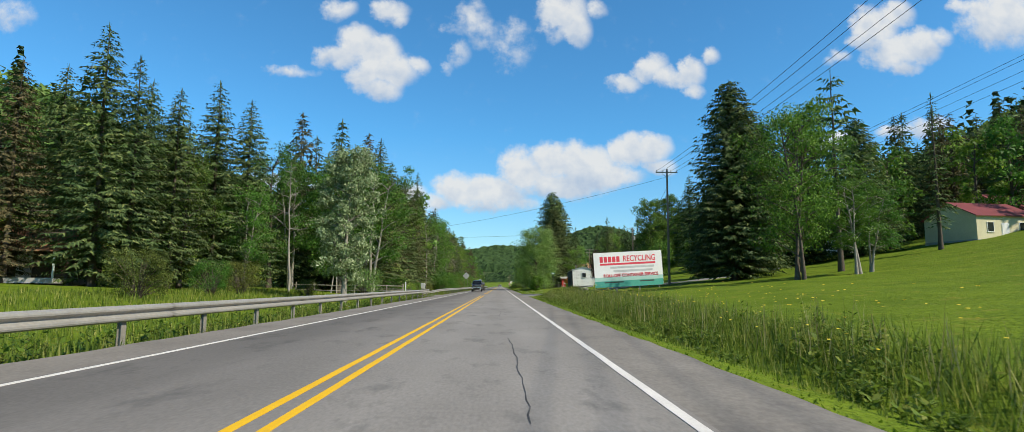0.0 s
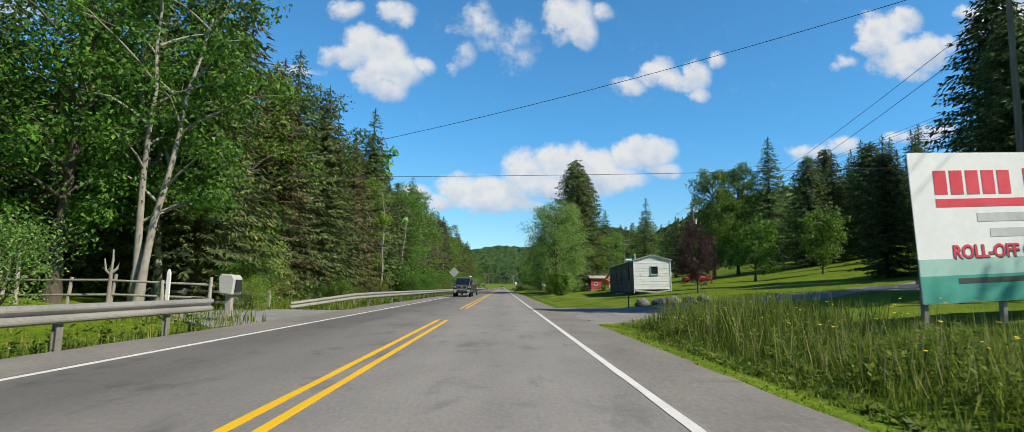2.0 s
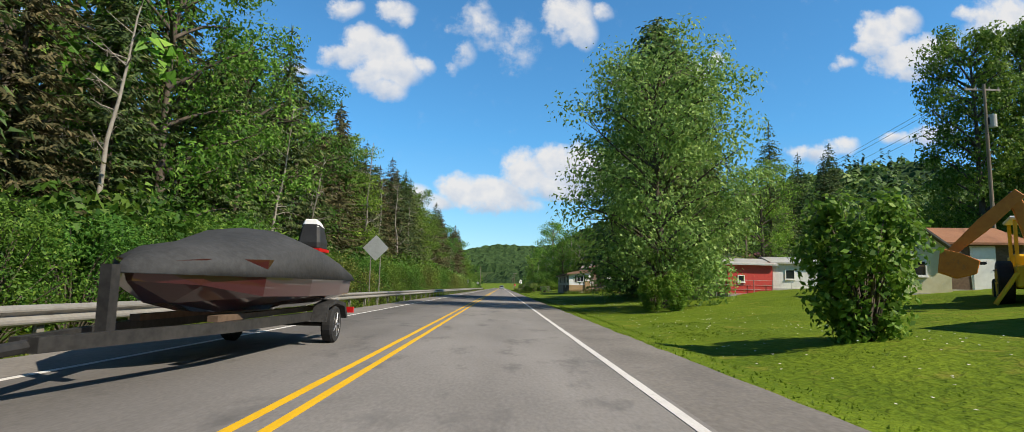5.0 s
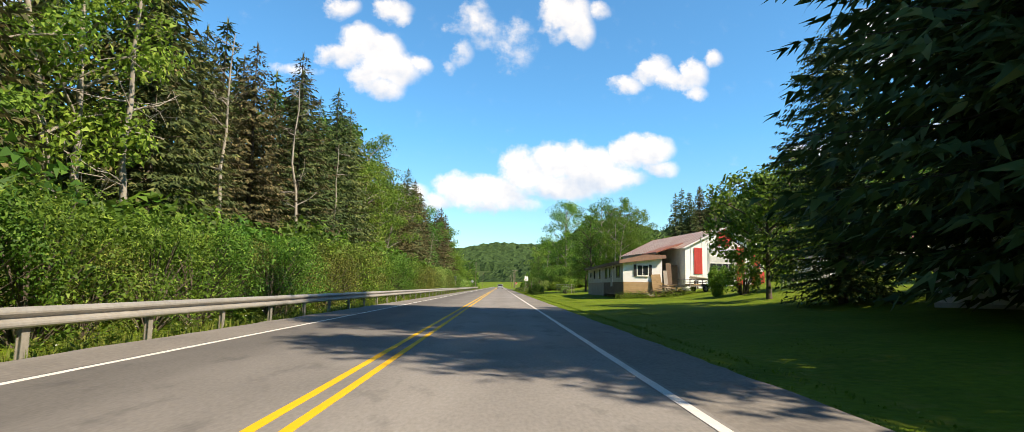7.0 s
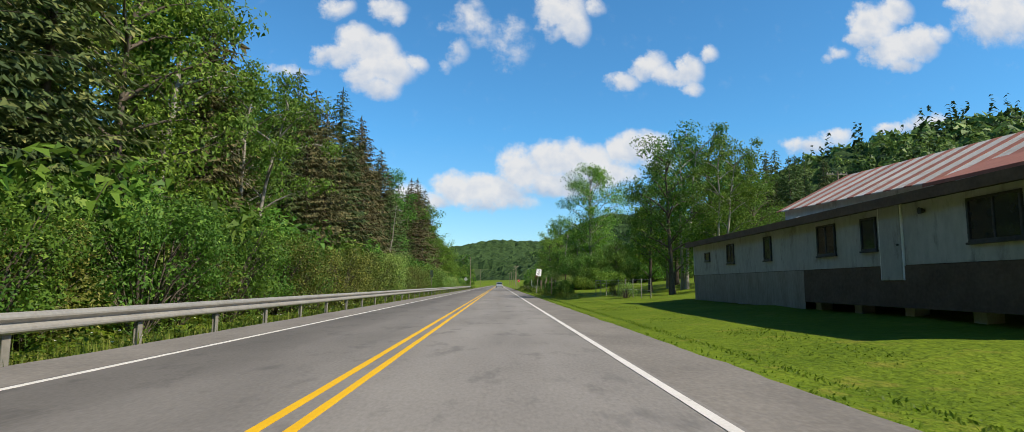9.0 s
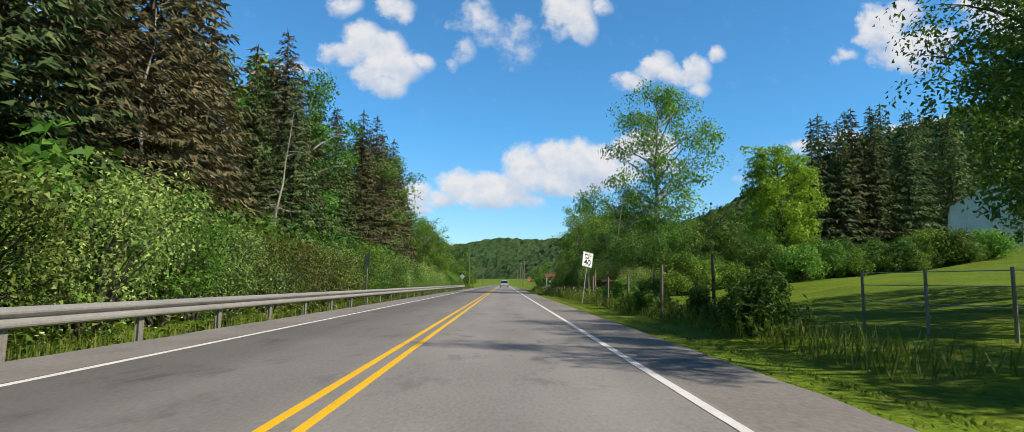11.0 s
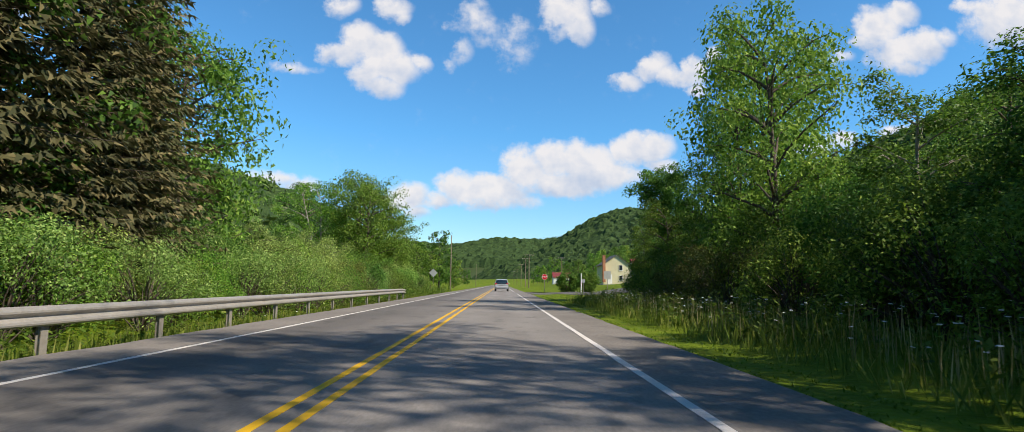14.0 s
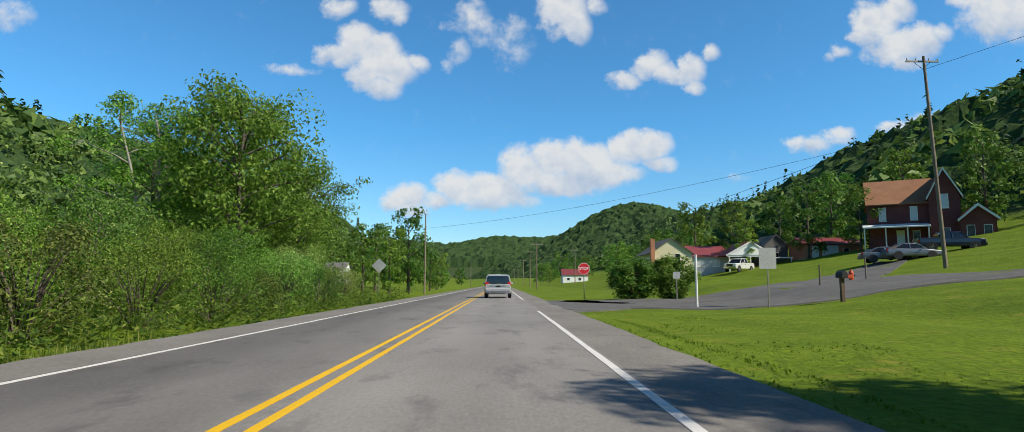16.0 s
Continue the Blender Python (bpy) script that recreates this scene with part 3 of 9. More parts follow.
def road_lines():
    for x in (-1.665, -1.945):
        for y0, y1 in ((-60, 66.6), (77.0, 1500)):
            tagged(strip("centre_line", x - 0.050, x + 0.050, y0, y1, 0.006, M_YELLOW, 0.6, 0.010, 0.010, 0.005), "yellow painted centre line, slightly worn", "road marking", "double yellow centre lines", "structure")
    for x, y0, y1 in ((1.68, -60, 369.0), (1.68, 386, 1500), (-5.24, -60, 1500)):
        tagged(strip("edge_line", x - (0.058 if x > 0 else 0.046), x + (0.058 if x > 0 else 0.046), y0, y1, 0.006, M_WHITE_LINE, 0.6, 0.012, 0.012, 0.005), "white painted edge line, chipped", "road marking", "white edge lines", "structure")


road_lines()

# ---------------------------------------------------------------- trees
def fir_meshes(seed, h, r, low=0.06, tier=0.40, per=9, step=0.30, droop=0.35, leaf=0.60, material=None, thin=0.0, full=0.75):
    """Trunk and crown of a spruce: whorls of drooping boughs made of many small sprays."""
    g = np.random.default_rng(seed)
    n = 9
    zs = np.linspace(0, h * 0.99, n)
    bend = np.cumsum(g.normal(0, 0.012 * h / n, (n, 2)), 0)
    spine = np.column_stack([bend, zs])
    tv, tq = tube(spine, np.interp(zs, [0, h * 0.05, h], [h * 0.017, h * 0.0125, 0.02]), 7)
    pieces, sticks = [], []
    z = h * low
    while z < h * 0.985:
        f = (z / h - low) / (1 - low)
        length = r * 1.12 * (1 - f) ** full * (0.55 + 0.45 * min(1, f / 0.10)) + 0.12
        k = max(4, int(round(per * (0.55 + 0.45 * (1 - f)))))
        if g.random() > thin:
            az = g.random() * 6.28 + np.arange(k) * 6.283 / k + g.normal(0, 0.22, k)
            for a in az:
                ln = length * g.uniform(0.62, 1.12)
                m = max(2, int(ln / step))
                t = (np.arange(m) + 0.6) / m
                out = t * ln
                tilt = g.uniform(0.6, 1.3) * droop
                drop = out * (0.35 * (f - 0.55)) - tilt * out * t * 0.55 + 0.18 * ln * t ** 3 * (f < 0.8)
                cx, cy = np.interp(z, zs, spine[:, 0]), np.interp(z, zs, spine[:, 1])
                P = np.column_stack([cx + np.cos(a) * out, cy + np.sin(a) * out, z + g.normal(0, 0.30) * (1 - 0.6 * f) + drop])
                side = np.array([-np.sin(a), np.cos(a), 0.0])
                ahead_ = np.array([np.cos(a), np.sin(a), 0.0])
                for sgn in (-1, 1):
                    D = ahead_ * g.uniform(0.35, 0.95, (m, 1)) + sgn * side * g.uniform(0.35, 1.0, (m, 1)) + np.array([0, 0, -1.0]) * g.uniform(0.05, 1.05, (m, 1))
                    N = np.array([0, 0, 0.75]) + ahead_ * 0.55 + g.normal(0, 0.5, (m, 3))
                    L = leaf * (0.45 + 0.65 * np.sqrt(t) * (1 - 0.35 * t)) * min(1.0, 0.35 + ln / 2.2) * g.uniform(0.8, 1.25, m)
                    pieces.append(leaves(P, D, N, L, L * g.uniform(0.34, 0.5, m), True))
                tip = leaves(P[-1:], ahead_[None] + np.array([[0, 0, -0.25]]), np.array([[0, 0, 1.0]]), leaf * 0.7, leaf * 0.3, True)
                pieces.append(tip)
                if ln > 1.2 and g.random() < 0.16:
                    sticks.append(tube([(cx, cy, z), P[len(P) // 2], P[-1]], [0.035, 0.025, 0.01], 3))
        z += tier * g.uniform(0.75, 1.25) * (1 - 0.45 * f)
    top = np.array([[spine[-1, 0], spine[-1, 1], h * 0.97]])
    pieces.append(leaves(np.repeat(top, 3, 0), np.array([[0.1, 0, 1], [-0.1, 0.1, 1], [0, -0.1, 1.0]]), g.normal(0, 1, (3, 3)), 0.8, 0.16, True))
    v, q = merged(pieces)
    bv, bq = merged(sticks)
    return quad_mesh("fir_trunk", tv, tq, M_BARK, True), quad_mesh("fir_branches", bv, bq, M_BARK, True), quad_mesh("fir_needles", v, q, material or M_FIR)


def broad_meshes(seed, h, r, base=0.22, limbs=16, clumps=4, per=60, leaf=0.34, material=None, bark=None, trunks=1, top=1.0, ragged=0.22, lean=0.0, slim=False):
    """Trunk with limbs, and a crown of leaf clumps round the limb ends, with gaps between them."""
    g = np.random.default_rng(seed)
    sticks, centres, stems = [], [], []
    for k in range(trunks):
        foot = g.normal(0, 0.02 * h, 2) if trunks > 1 else np.zeros(2)
        lead = (g.normal(0, 0.10 * r, 2) if trunks == 1 else g.normal(0, 0.36 * r, 2)) + np.array([lean * h, 0])
        zs = np.linspace(0, h * 0.86, 8)
        wob = np.cumsum(g.normal(0, 0.010 * h, (8, 2)), 0) * np.linspace(0, 1, 8)[:, None]
        spine = np.column_stack([foot + wob + np.linspace(0, 1, 8)[:, None] ** 1.3 * lead, zs])
        r0 = h * 0.016 / math.sqrt(trunks)
        stems.append(tube(spine, np.interp(zs, [0, 0.3, h], [r0 * 1.5, r0, r0 * 0.15]), 7))
        nl = limbs // trunks
        for i in range(nl):
            f = base + (0.97 - base) * ((i + 0.5) / nl) ** 0.9
            zc = f * h
            mid = (base + 1) / 2
            env = r * math.sqrt(max(0.05, 1 - (abs(f - mid * 0.97) / ((1 - base) * 0.56)) ** 2.2)) * (top if f > 0.6 else 1.0)
            a = i * 2.399 + g.uniform(-0.5, 0.5) + k
            ln = env * g.uniform(1 - ragged, 1 + ragged * 0.6)
            zs0 = max(base * h * 0.55, zc - ln * g.uniform(0.35, 0.75))
            s = np.array([np.interp(zs0, zs, spine[:, j]) for j in range(2)])
            e = np.array([spine[-1, 0] * f + np.cos(a) * ln, spine[-1, 1] * f + np.sin(a) * ln, zc])
            b = np.array([s[0], s[1], min(zs0, h * 0.84)])
            t = np.linspace(0, 1, 5)[:, None]
            curve = b * (1 - t) + e * t + np.array([0, 0, 1.0]) * (np.sin(t * np.pi) * ln * 0.10) + g.normal(0, 0.03 * ln, (5, 3)) * t
            sticks.append(tube(curve, np.linspace(r0 * 0.42, 0.012, 5), 4))
            for c in range(clumps):
                q = g.uniform(0.45, 1.05)
                p = np.array([np.interp(q, t[:, 0], curve[:, j]) for j in range(3)]) + g.normal(0, 0.13 * r, 3)
                p[2] = max(p[2], base * h * 0.75)
                centres.append(p)
                if c % 2 == 0:
                    sticks.append(tube([curve[3], (curve[3] + p) / 2 + g.normal(0, 0.05 * r, 3), p], [0.03, 0.02, 0.008], 3))
    C = np.array(centres)
    rc = r * g.uniform(0.18, 0.33, len(C))
    n = len(C) * per
    idx = np.repeat(np.arange(len(C)), per)
    d = unit(g.normal(0, 1, (n, 3)) + np.array([0, 0, 0.25]))
    P = C[idx] + d * (rc[idx] * g.uniform(0.25, 1.0, n) ** 0.6)[:, None] * np.array([1.15, 1.15, 0.8])
    N = unit(d + g.normal(0, 0.45, (n, 3)) + np.array([0, 0, 0.35]))
    D = np.cross(N, unit(g.normal(0, 1, (n, 3)))) + np.array([0, 0, -0.35])
    L = leaf * g.uniform(0.65, 1.3, n)
    v, q = leaves(P, D, N, L, L * g.uniform(0.5, 0.75, n), slim)
    bv, bq = merged(sticks)
    sv, sq = merged(stems)
    return quad_mesh("trunk", sv, sq, bark or M_BARK, True), quad_mesh("branches", bv, bq, bark or M_BARK, True), quad_mesh("crown", v, q, material or M_LEAF)


def bush_meshes(seed, h, r, count=26, per=46, leaf=0.26, material=None, low=0.15, slim=False, foot=1.0):
    """A shrub: stems from the ground and leaf clumps down to near the grass."""
    g = np.random.default_rng(seed)
    a, f = g.uniform(0, 6.28, count), g.uniform(0, 1, count) ** 0.7
    hz = low + (0.92 - low) * f
    rr = r * np.sqrt(np.clip(1 - ((hz - 0.42) / 0.62) ** 2, 0.08, 1)) * g.uniform(0.45, 0.95, count) * np.clip(foot + (1 - foot) * hz / 0.5, 0, 1)
    C = np.column_stack([np.cos(a) * rr, np.sin(a) * rr, hz * h])
    sticks = [tube([(0.1 * np.cos(t), 0.1 * np.sin(t), 0), c * np.array([0.45, 0.45, 0.6]), c], [0.035, 0.025, 0.008], 3) for t, c in zip(a, C)]
    rc = r * g.uniform(0.20, 0.38, count)
    n = count * per
    idx = np.repeat(np.arange(count), per)
    d = unit(g.normal(0, 1, (n, 3)) + np.array([0, 0, 0.2]))
    P = C[idx] + d * (rc[idx] * g.uniform(0.3, 1.0, n) ** 0.6)[:, None]
    P[:, 2] = np.maximum(P[:, 2], 0.05)
    N = unit(d + g.normal(0, 0.45, (n, 3)) + np.array([0, 0, 0.3]))
    D = np.cross(N, unit(g.normal(0, 1, (n, 3)))) + np.array([0, 0, -0.2])
    L = leaf * g.uniform(0.65, 1.3, n)
    v, q = leaves(P, D, N, L, L * g.uniform(0.45, 0.7, n), slim)
    bv, bq = merged(sticks)
    return quad_mesh("stems", bv, bq, M_BARK, True), quad_mesh("foliage", v, q, material or M_LEAF)


def plant(name, meshes, x, y, turn=0.0, size=1.0, tall=1.0, label="", category="tree", group="", names=("trunk", "limbwork", "crown"), sink=0.12, z=None, tilt=0.0):
    """Stands a plant made of two meshes on the ground."""
    ob = new(name)
    gz = float(ground_z(x, y)) if z is None else z
    ob.matrix_basis = Matrix.LocRotScale((x, y, gz - sink - (0.5 if abs(x) > 45 or y > 470 else 0.0)), Euler((radians(tilt), 0, radians(turn))), (size, size, size * tall))
    tagged(ob, label, category, group)
    for nm, me in zip(names, meshes):
        child(nm, me, ob, kind="stuff" if nm in ("limbwork", "stemwork") else "")
    return ob


FIRS = [fir_meshes(11 + i, 20, r_, tier=0.34, per=10, step=0.23, leaf=0.46, material=m_, thin=th_) for i, (r_, m_, th_) in enumerate(
    [(4.2, M_FIR, 0), (3.6, M_FIR, 0.03), (4.4, M_FIR, 0), (4.1, M_FIR_BROWN, 0.03)])]
FIRS_FAR = [fir_meshes(31 + i, 20, r_, tier=0.55, per=8, step=0.46, leaf=0.82, material=m_) for i, (r_, m_) in enumerate(((3.9, M_FIR), (3.5, M_FIR), (3.9, M_FIR_BROWN)))]
FIR_WIDE = fir_meshes(40, 25.5, 6.6, tier=0.36, per=14, step=0.34, leaf=0.68, full=0.55)
FIR_NEAR = fir_meshes(45, 12.5, 3.3, tier=0.20, per=14, step=0.13, leaf=0.28, full=0.5)
PINE = fir_meshes(41, 20, 3.2, low=0.45, tier=0.8, per=5, droop=-0.2, leaf=0.9, thin=0.35)
DEAD_FIR = fir_meshes(42, 20, 1.9, low=0.20, tier=0.55, per=6, step=0.34, leaf=0.6, material=M_FIR, thin=0.1)
BROADS = [broad_meshes(51 + i, 17, r_, base=b_, limbs=22, clumps=5, per=92, leaf=0.22, material=m_, trunks=t_, bark=k_, slim=True) for i, (r_, b_, m_, t_, k_) in enumerate(
    [(4.2, 0.20, M_LEAF, 1, M_BARK), (3.7, 0.28, M_LEAF, 2, M_BARK_PALE), (4.6, 0.18, M_LEAF_LIGHT, 1, M_BARK), (3.4, 0.25, M_LEAF_LIGHT, 2, M_BARK_PALE)])]
BROADS_FAR = [broad_meshes(71 + i, 17, r_, base=0.15, limbs=15, clumps=4, per=36, leaf=0.56, material=m_, slim=True) for i, (r_, m_) in enumerate(((4.4, M_LEAF), (4.0, M_LEAF_LIGHT)))]
FLOWERING = broad_meshes(81, 17, 2.8, base=0.16, limbs=44, clumps=6, per=90, leaf=0.24, material=M_LEAF_PALE, bark=M_BARK_PALE, slim=True)
ROADSIDE = broad_meshes(83, 14, 4.7, base=0.08, limbs=52, clumps=6, per=110, leaf=0.20, material=M_LEAF_WILLOW, slim=True)
FULL_TREE = broad_meshes(88, 14, 4.3, base=0.10, limbs=36, clumps=6, per=70, leaf=0.26, material=M_LEAF_LIGHT, slim=True)
WILLOWS = [broad_meshes(86 + i, 7, 2.9, base=0.06, limbs=24, clumps=5, per=62, leaf=0.17, material=m_, trunks=2, slim=True) for i, m_ in enumerate((M_LEAF_WILLOW, M_LEAF_LIGHT))]
UMBRELLA = broad_meshes(90, 11.6, 2.3, base=0.50, limbs=34, clumps=6, per=80, leaf=0.20, material=M_LEAF, trunks=1, slim=True)
BRIGHT_TREE = broad_meshes(92, 11.5, 2.9, base=0.16, limbs=36, clumps=6, per=80, leaf=0.22, material=M_LEAF_BRIGHT, slim=True)
OAK = broad_meshes(94, 17, 3.6, base=0.12, limbs=40, clumps=6, per=84, leaf=0.25, material=M_LEAF, slim=True)
BIRCH = broad_meshes(89, 18, 4.3, base=0.20, limbs=33, clumps=5, per=66, leaf=0.26, material=M_LEAF, trunks=3, bark=M_BARK, slim=True)
MAROON = broad_meshes(84, 8, 2.8, base=0.22, limbs=34, clumps=6, per=90, leaf=0.15, material=M_LEAF_MAROON)
ROUND = broad_meshes(85, 7.5, 2.6, base=0.24, limbs=22, clumps=5, per=60, leaf=0.24, material=M_LEAF)
BUSHES = [bush_meshes(91 + i, 3.2, r_, count=38, per=190, leaf=0.088, material=m_, slim=True) for i, (r_, m_) in enumerate(
    ((1.8, M_LEAF), (2.1, M_LEAF_LIGHT), (1.9, M_LEAF_OLIVE), (2.2, M_LEAF_WILLOW)))]
BUSHES_FAR = [bush_meshes(191 + i, 3.2, r_, count=28, per=34, leaf=0.28, material=m_, slim=True) for i, (r_, m_) in enumerate(((1.9, M_LEAF), (2.1, M_LEAF_LIGHT)))]
VINE = bush_meshes(99, 1.6, 0.85, count=60, per=110, leaf=0.085, material=M_LEAF, low=0.12, foot=0.7)
HEDGE_BUSH = [bush_meshes(103 + i, 2.1, 1.5, count=64, per=110, leaf=0.12, material=m_, low=0.10, slim=True) for i, m_ in enumerate((M_LEAF, M_LEAF_LIGHT))]
ASPEN = broad_meshes(96, 20, 4.6, base=0.30, limbs=38, clumps=5, per=86, leaf=0.25, material=M_LEAF_LIGHT, ragged=0.62, bark=M_BARK_PALE, trunks=2, top=1.1, slim=True)
BOX_BUSH = bush_meshes(97, 2.0, 1.25, count=34, per=60, leaf=0.16, material=M_LEAF, low=0.2)
ROUND_BUSH = bush_meshes(98, 3.2, 1.25, count=84, per=90, leaf=0.15, material=M_LEAF_LIGHT, low=0.06, foot=0.3)

FIR_L, BROAD_L = "dark green spruce with drooping boughs in the roadside wood", "green leafy tree with a full crown in the roadside wood"


def fir(x, y, h, which=0, far=False, label=FIR_L, group="roadside wood"):
    pool = FIRS_FAR if far else FIRS
    plant("fir_tree", pool[which % len(pool)], x, y, (x * 37 + y * 91) % 360, h / 20 * (0.9 if h < 16 else 1.0), 1.0 if h >= 16 else 1.1, label, "tree", group, ("trunk", "limbwork", "needles"))


def broad(x, y, h, which=0, far=False, label=BROAD_L, group="roadside wood", wide=1.0):
    pool = BROADS_FAR if far else BROADS
    plant("broadleaf_tree", pool[which % len(pool)], x, y, (x * 53 + y * 71) % 360, h / 17 * wide, 1 / wide, label, "tree", group)


def shrub(x, y, h, which=0, label="leafy green roadside shrub", group="roadside shrubs", far=False):
    pool = BUSHES_FAR if far else BUSHES
    plant("shrub", pool[which % len(pool)], x, y, (x * 67 + y * 29) % 360, h / 3.2, 1.0, label, "shrub", group, ("stemwork", "foliage"))


def left_wood():
    g = np.random.default_rng(5)
    # a front row of full trees, then two rows of simpler ones behind
    for row, (x0, hh, gap, far) in enumerate(((-16.6, 18.6, 4.3, False), (-21.5, 21.5, 5.2, True), (-29.5, 23.5, 6.0, True))):
        y = 78.0 + row * 1.7
        while y < 331 - row * 2:
            x = x0 + g.uniform(-1.3, 1.3)
            h = hh * g.uniform(0.82, 1.16)
            # share of spruces: most up to y 200, fewer later on
            share = 0.80 if y < 215 else (0.50 if y < 240 else (0.72 if y < 292 else (0.92 if y < 323 else 0.2)))
            if g.random() < share or 183 < y < 219:
                brown = g.random() < (0.95 if 183 < y < 219 else 0.65 if 122 < y < 215 or y > 240 else 0.2)
                kind = (2 if far else 3) if brown else int(g.integers(0, 2 if far else 3))
                odd = int(y * 7) % 3
                if 183 < y < 219 and odd:
                    kind = odd - 1
                elif 98 < y < 122 and odd:
                    kind = 2 if far else 3
                fir(x, y, h, kind, far)
            else:
                broad(x, y, h * 0.92, int(g.integers(0, 4)), far)
            y += gap * g.uniform(0.75, 1.25)
    # beside the first lawn
    for x, y, h, w in ((-31, 47, 21, 0), (-29.5, 48.8, 19, 1), (-28, 52, 17.5, 2), (-27, 57.5, 20, 0), (-26, 62, 19.6, 2), (-25.5, 75, 19, 1), (-36, 45, 17, 3),
                       (-42, 48, 18, 1), (-38, 52, 19, 2), (-34, 58, 20, 0), (-48, 40, 16, 1), (-45, 33, 14, 0), (-36, 66, 20, 1), (-31, 66, 17, 2)):
        fir(x, y, h, w)
    for x, y, h, w in ((-28, 54, 12, 0), (-24, 58, 10, 1), (-33, 62, 16, 2), (-40, 48, 14, 0), (-23, 84, 15, 2), (-27, 72, 17, 0), (-40, 30, 13, 3)):
        broad(x, y, h, w)
    for x, y, h, w in ((-14.9, 72.2, 15.5, 1), (-19.0, 72.8, 16.5, 0), (-16.6, 76.0, 15.0, 3), (-24.6, 72.0, 15.0, 1)):
        broad(x, y, h, w, False, "leafy tree with a pale trunk beside the driveway", "trees beside the driveway", 1.05)
    plant("flowering_tree", FLOWERING, -13.0, 51.6, 40, 0.82, 1.0, "slim tree with pale flowering leaves behind the guardrail", "tree")
    fir(-17.3, 125, 24.5, 1)
    fir(-16.0, 104, 15, 0)
    fir(-15.5, 99, 19, 2)
    # the dark end of the wood, closed by one leafy tree
    for x, y, h in ((-15.8, 303, 20), (-15.4, 308.5, 21), (-15.8, 313.5, 20), (-15.3, 318.5, 20.5), (-15.9, 323.5, 19)):
        fir(x, y, h, 3)
    plant("broadleaf_tree", FULL_TREE, -19.8, 338.0, 40, 1.05, 1.16, "leafy tree closing the end of the wood", "tree", "roadside wood")
    fir(-16.2, 328, 18, 3)


left_wood()


def bare_meshes(seed, h, twigs=14):
    """A dead tree: a thin bent pale trunk with bare broken branches."""
    g = np.random.default_rng(seed)
    zs = np.linspace(0, h, 9)
    spine = np.column_stack([np.cumsum(g.normal(0.02 * h / 9, 0.02 * h / 3, 9)), np.cumsum(g.normal(0, 0.02 * h / 3, 9)), zs])
    spine[:, :2] -= spine[0, :2]
    sticks = []
    for i in range(twigs):
        f = g.uniform(0.3, 0.97)
        b = np.array([np.interp(f * h, zs, spine[:, j]) for j in range(3)])
        a, ln = g.uniform(0, 6.28), h * g.uniform(0.05, 0.16) * (1.2 - 0.6 * f)
        e = b + np.array([math.cos(a) * ln, math.sin(a) * ln, ln * g.uniform(-0.1, 0.8)])
        sticks.append(tube([b, (b + e) / 2 + g.normal(0, 0.06 * ln, 3), e], [0.035, 0.022, 0.008], 4))
        for _ in range(3):
            c = b + (e - b) * g.uniform(0.3, 0.9)
            sticks.append(tube([c, c + g.normal(0, 0.16 * ln, 3), c + g.normal(0, 0.3 * ln, 3)], [0.016, 0.010, 0.004], 3))
    tv, tq = tube(spine, np.linspace(h * 0.0105, 0.02, 9), 7)
    bv, bq = merged(sticks)
    return quad_mesh("dead_trunk", tv, tq, M_BARK_PALE, True), quad_mesh("dead_branches", bv, bq, M_BARK_PALE, True)


BARES = [bare_meshes(301 + i, 14, 16) for i in range(3)]


def dead_trees():
    for k, (x, y, h, lean) in enumerate(((-14.6, 178, 17, 2), (-15.2, 187, 15, -3), (-14.4, 197, 16, 3), (-15, 208, 14, 0), (-14.6, 157.5, 11, 16), (-14.8, 150, 13, 6), (-14.2, 306, 12, 5),
                                         (-14.9, 316, 13, -4), (-14.3, 120, 14, 3), (-15, 110, 12, -5), (-14.5, 134, 13, 2), (-14.6, 262, 13, 4), (-15, 275, 12, -6), (-20.5, 60, 13, 0), (9.8, 296.5, 9.5, 9))):
        ob = plant("dead_tree", BARES[k % 3], x, y, k * 77 % 360, h / 14, 1.0, "pale dead tree with bare branches before the wood", "tree", "dead trees", ("trunk", "limbwork"))
        ob.rotation_euler = (0, radians(lean), ob.rotation_euler.z)


dead_trees()


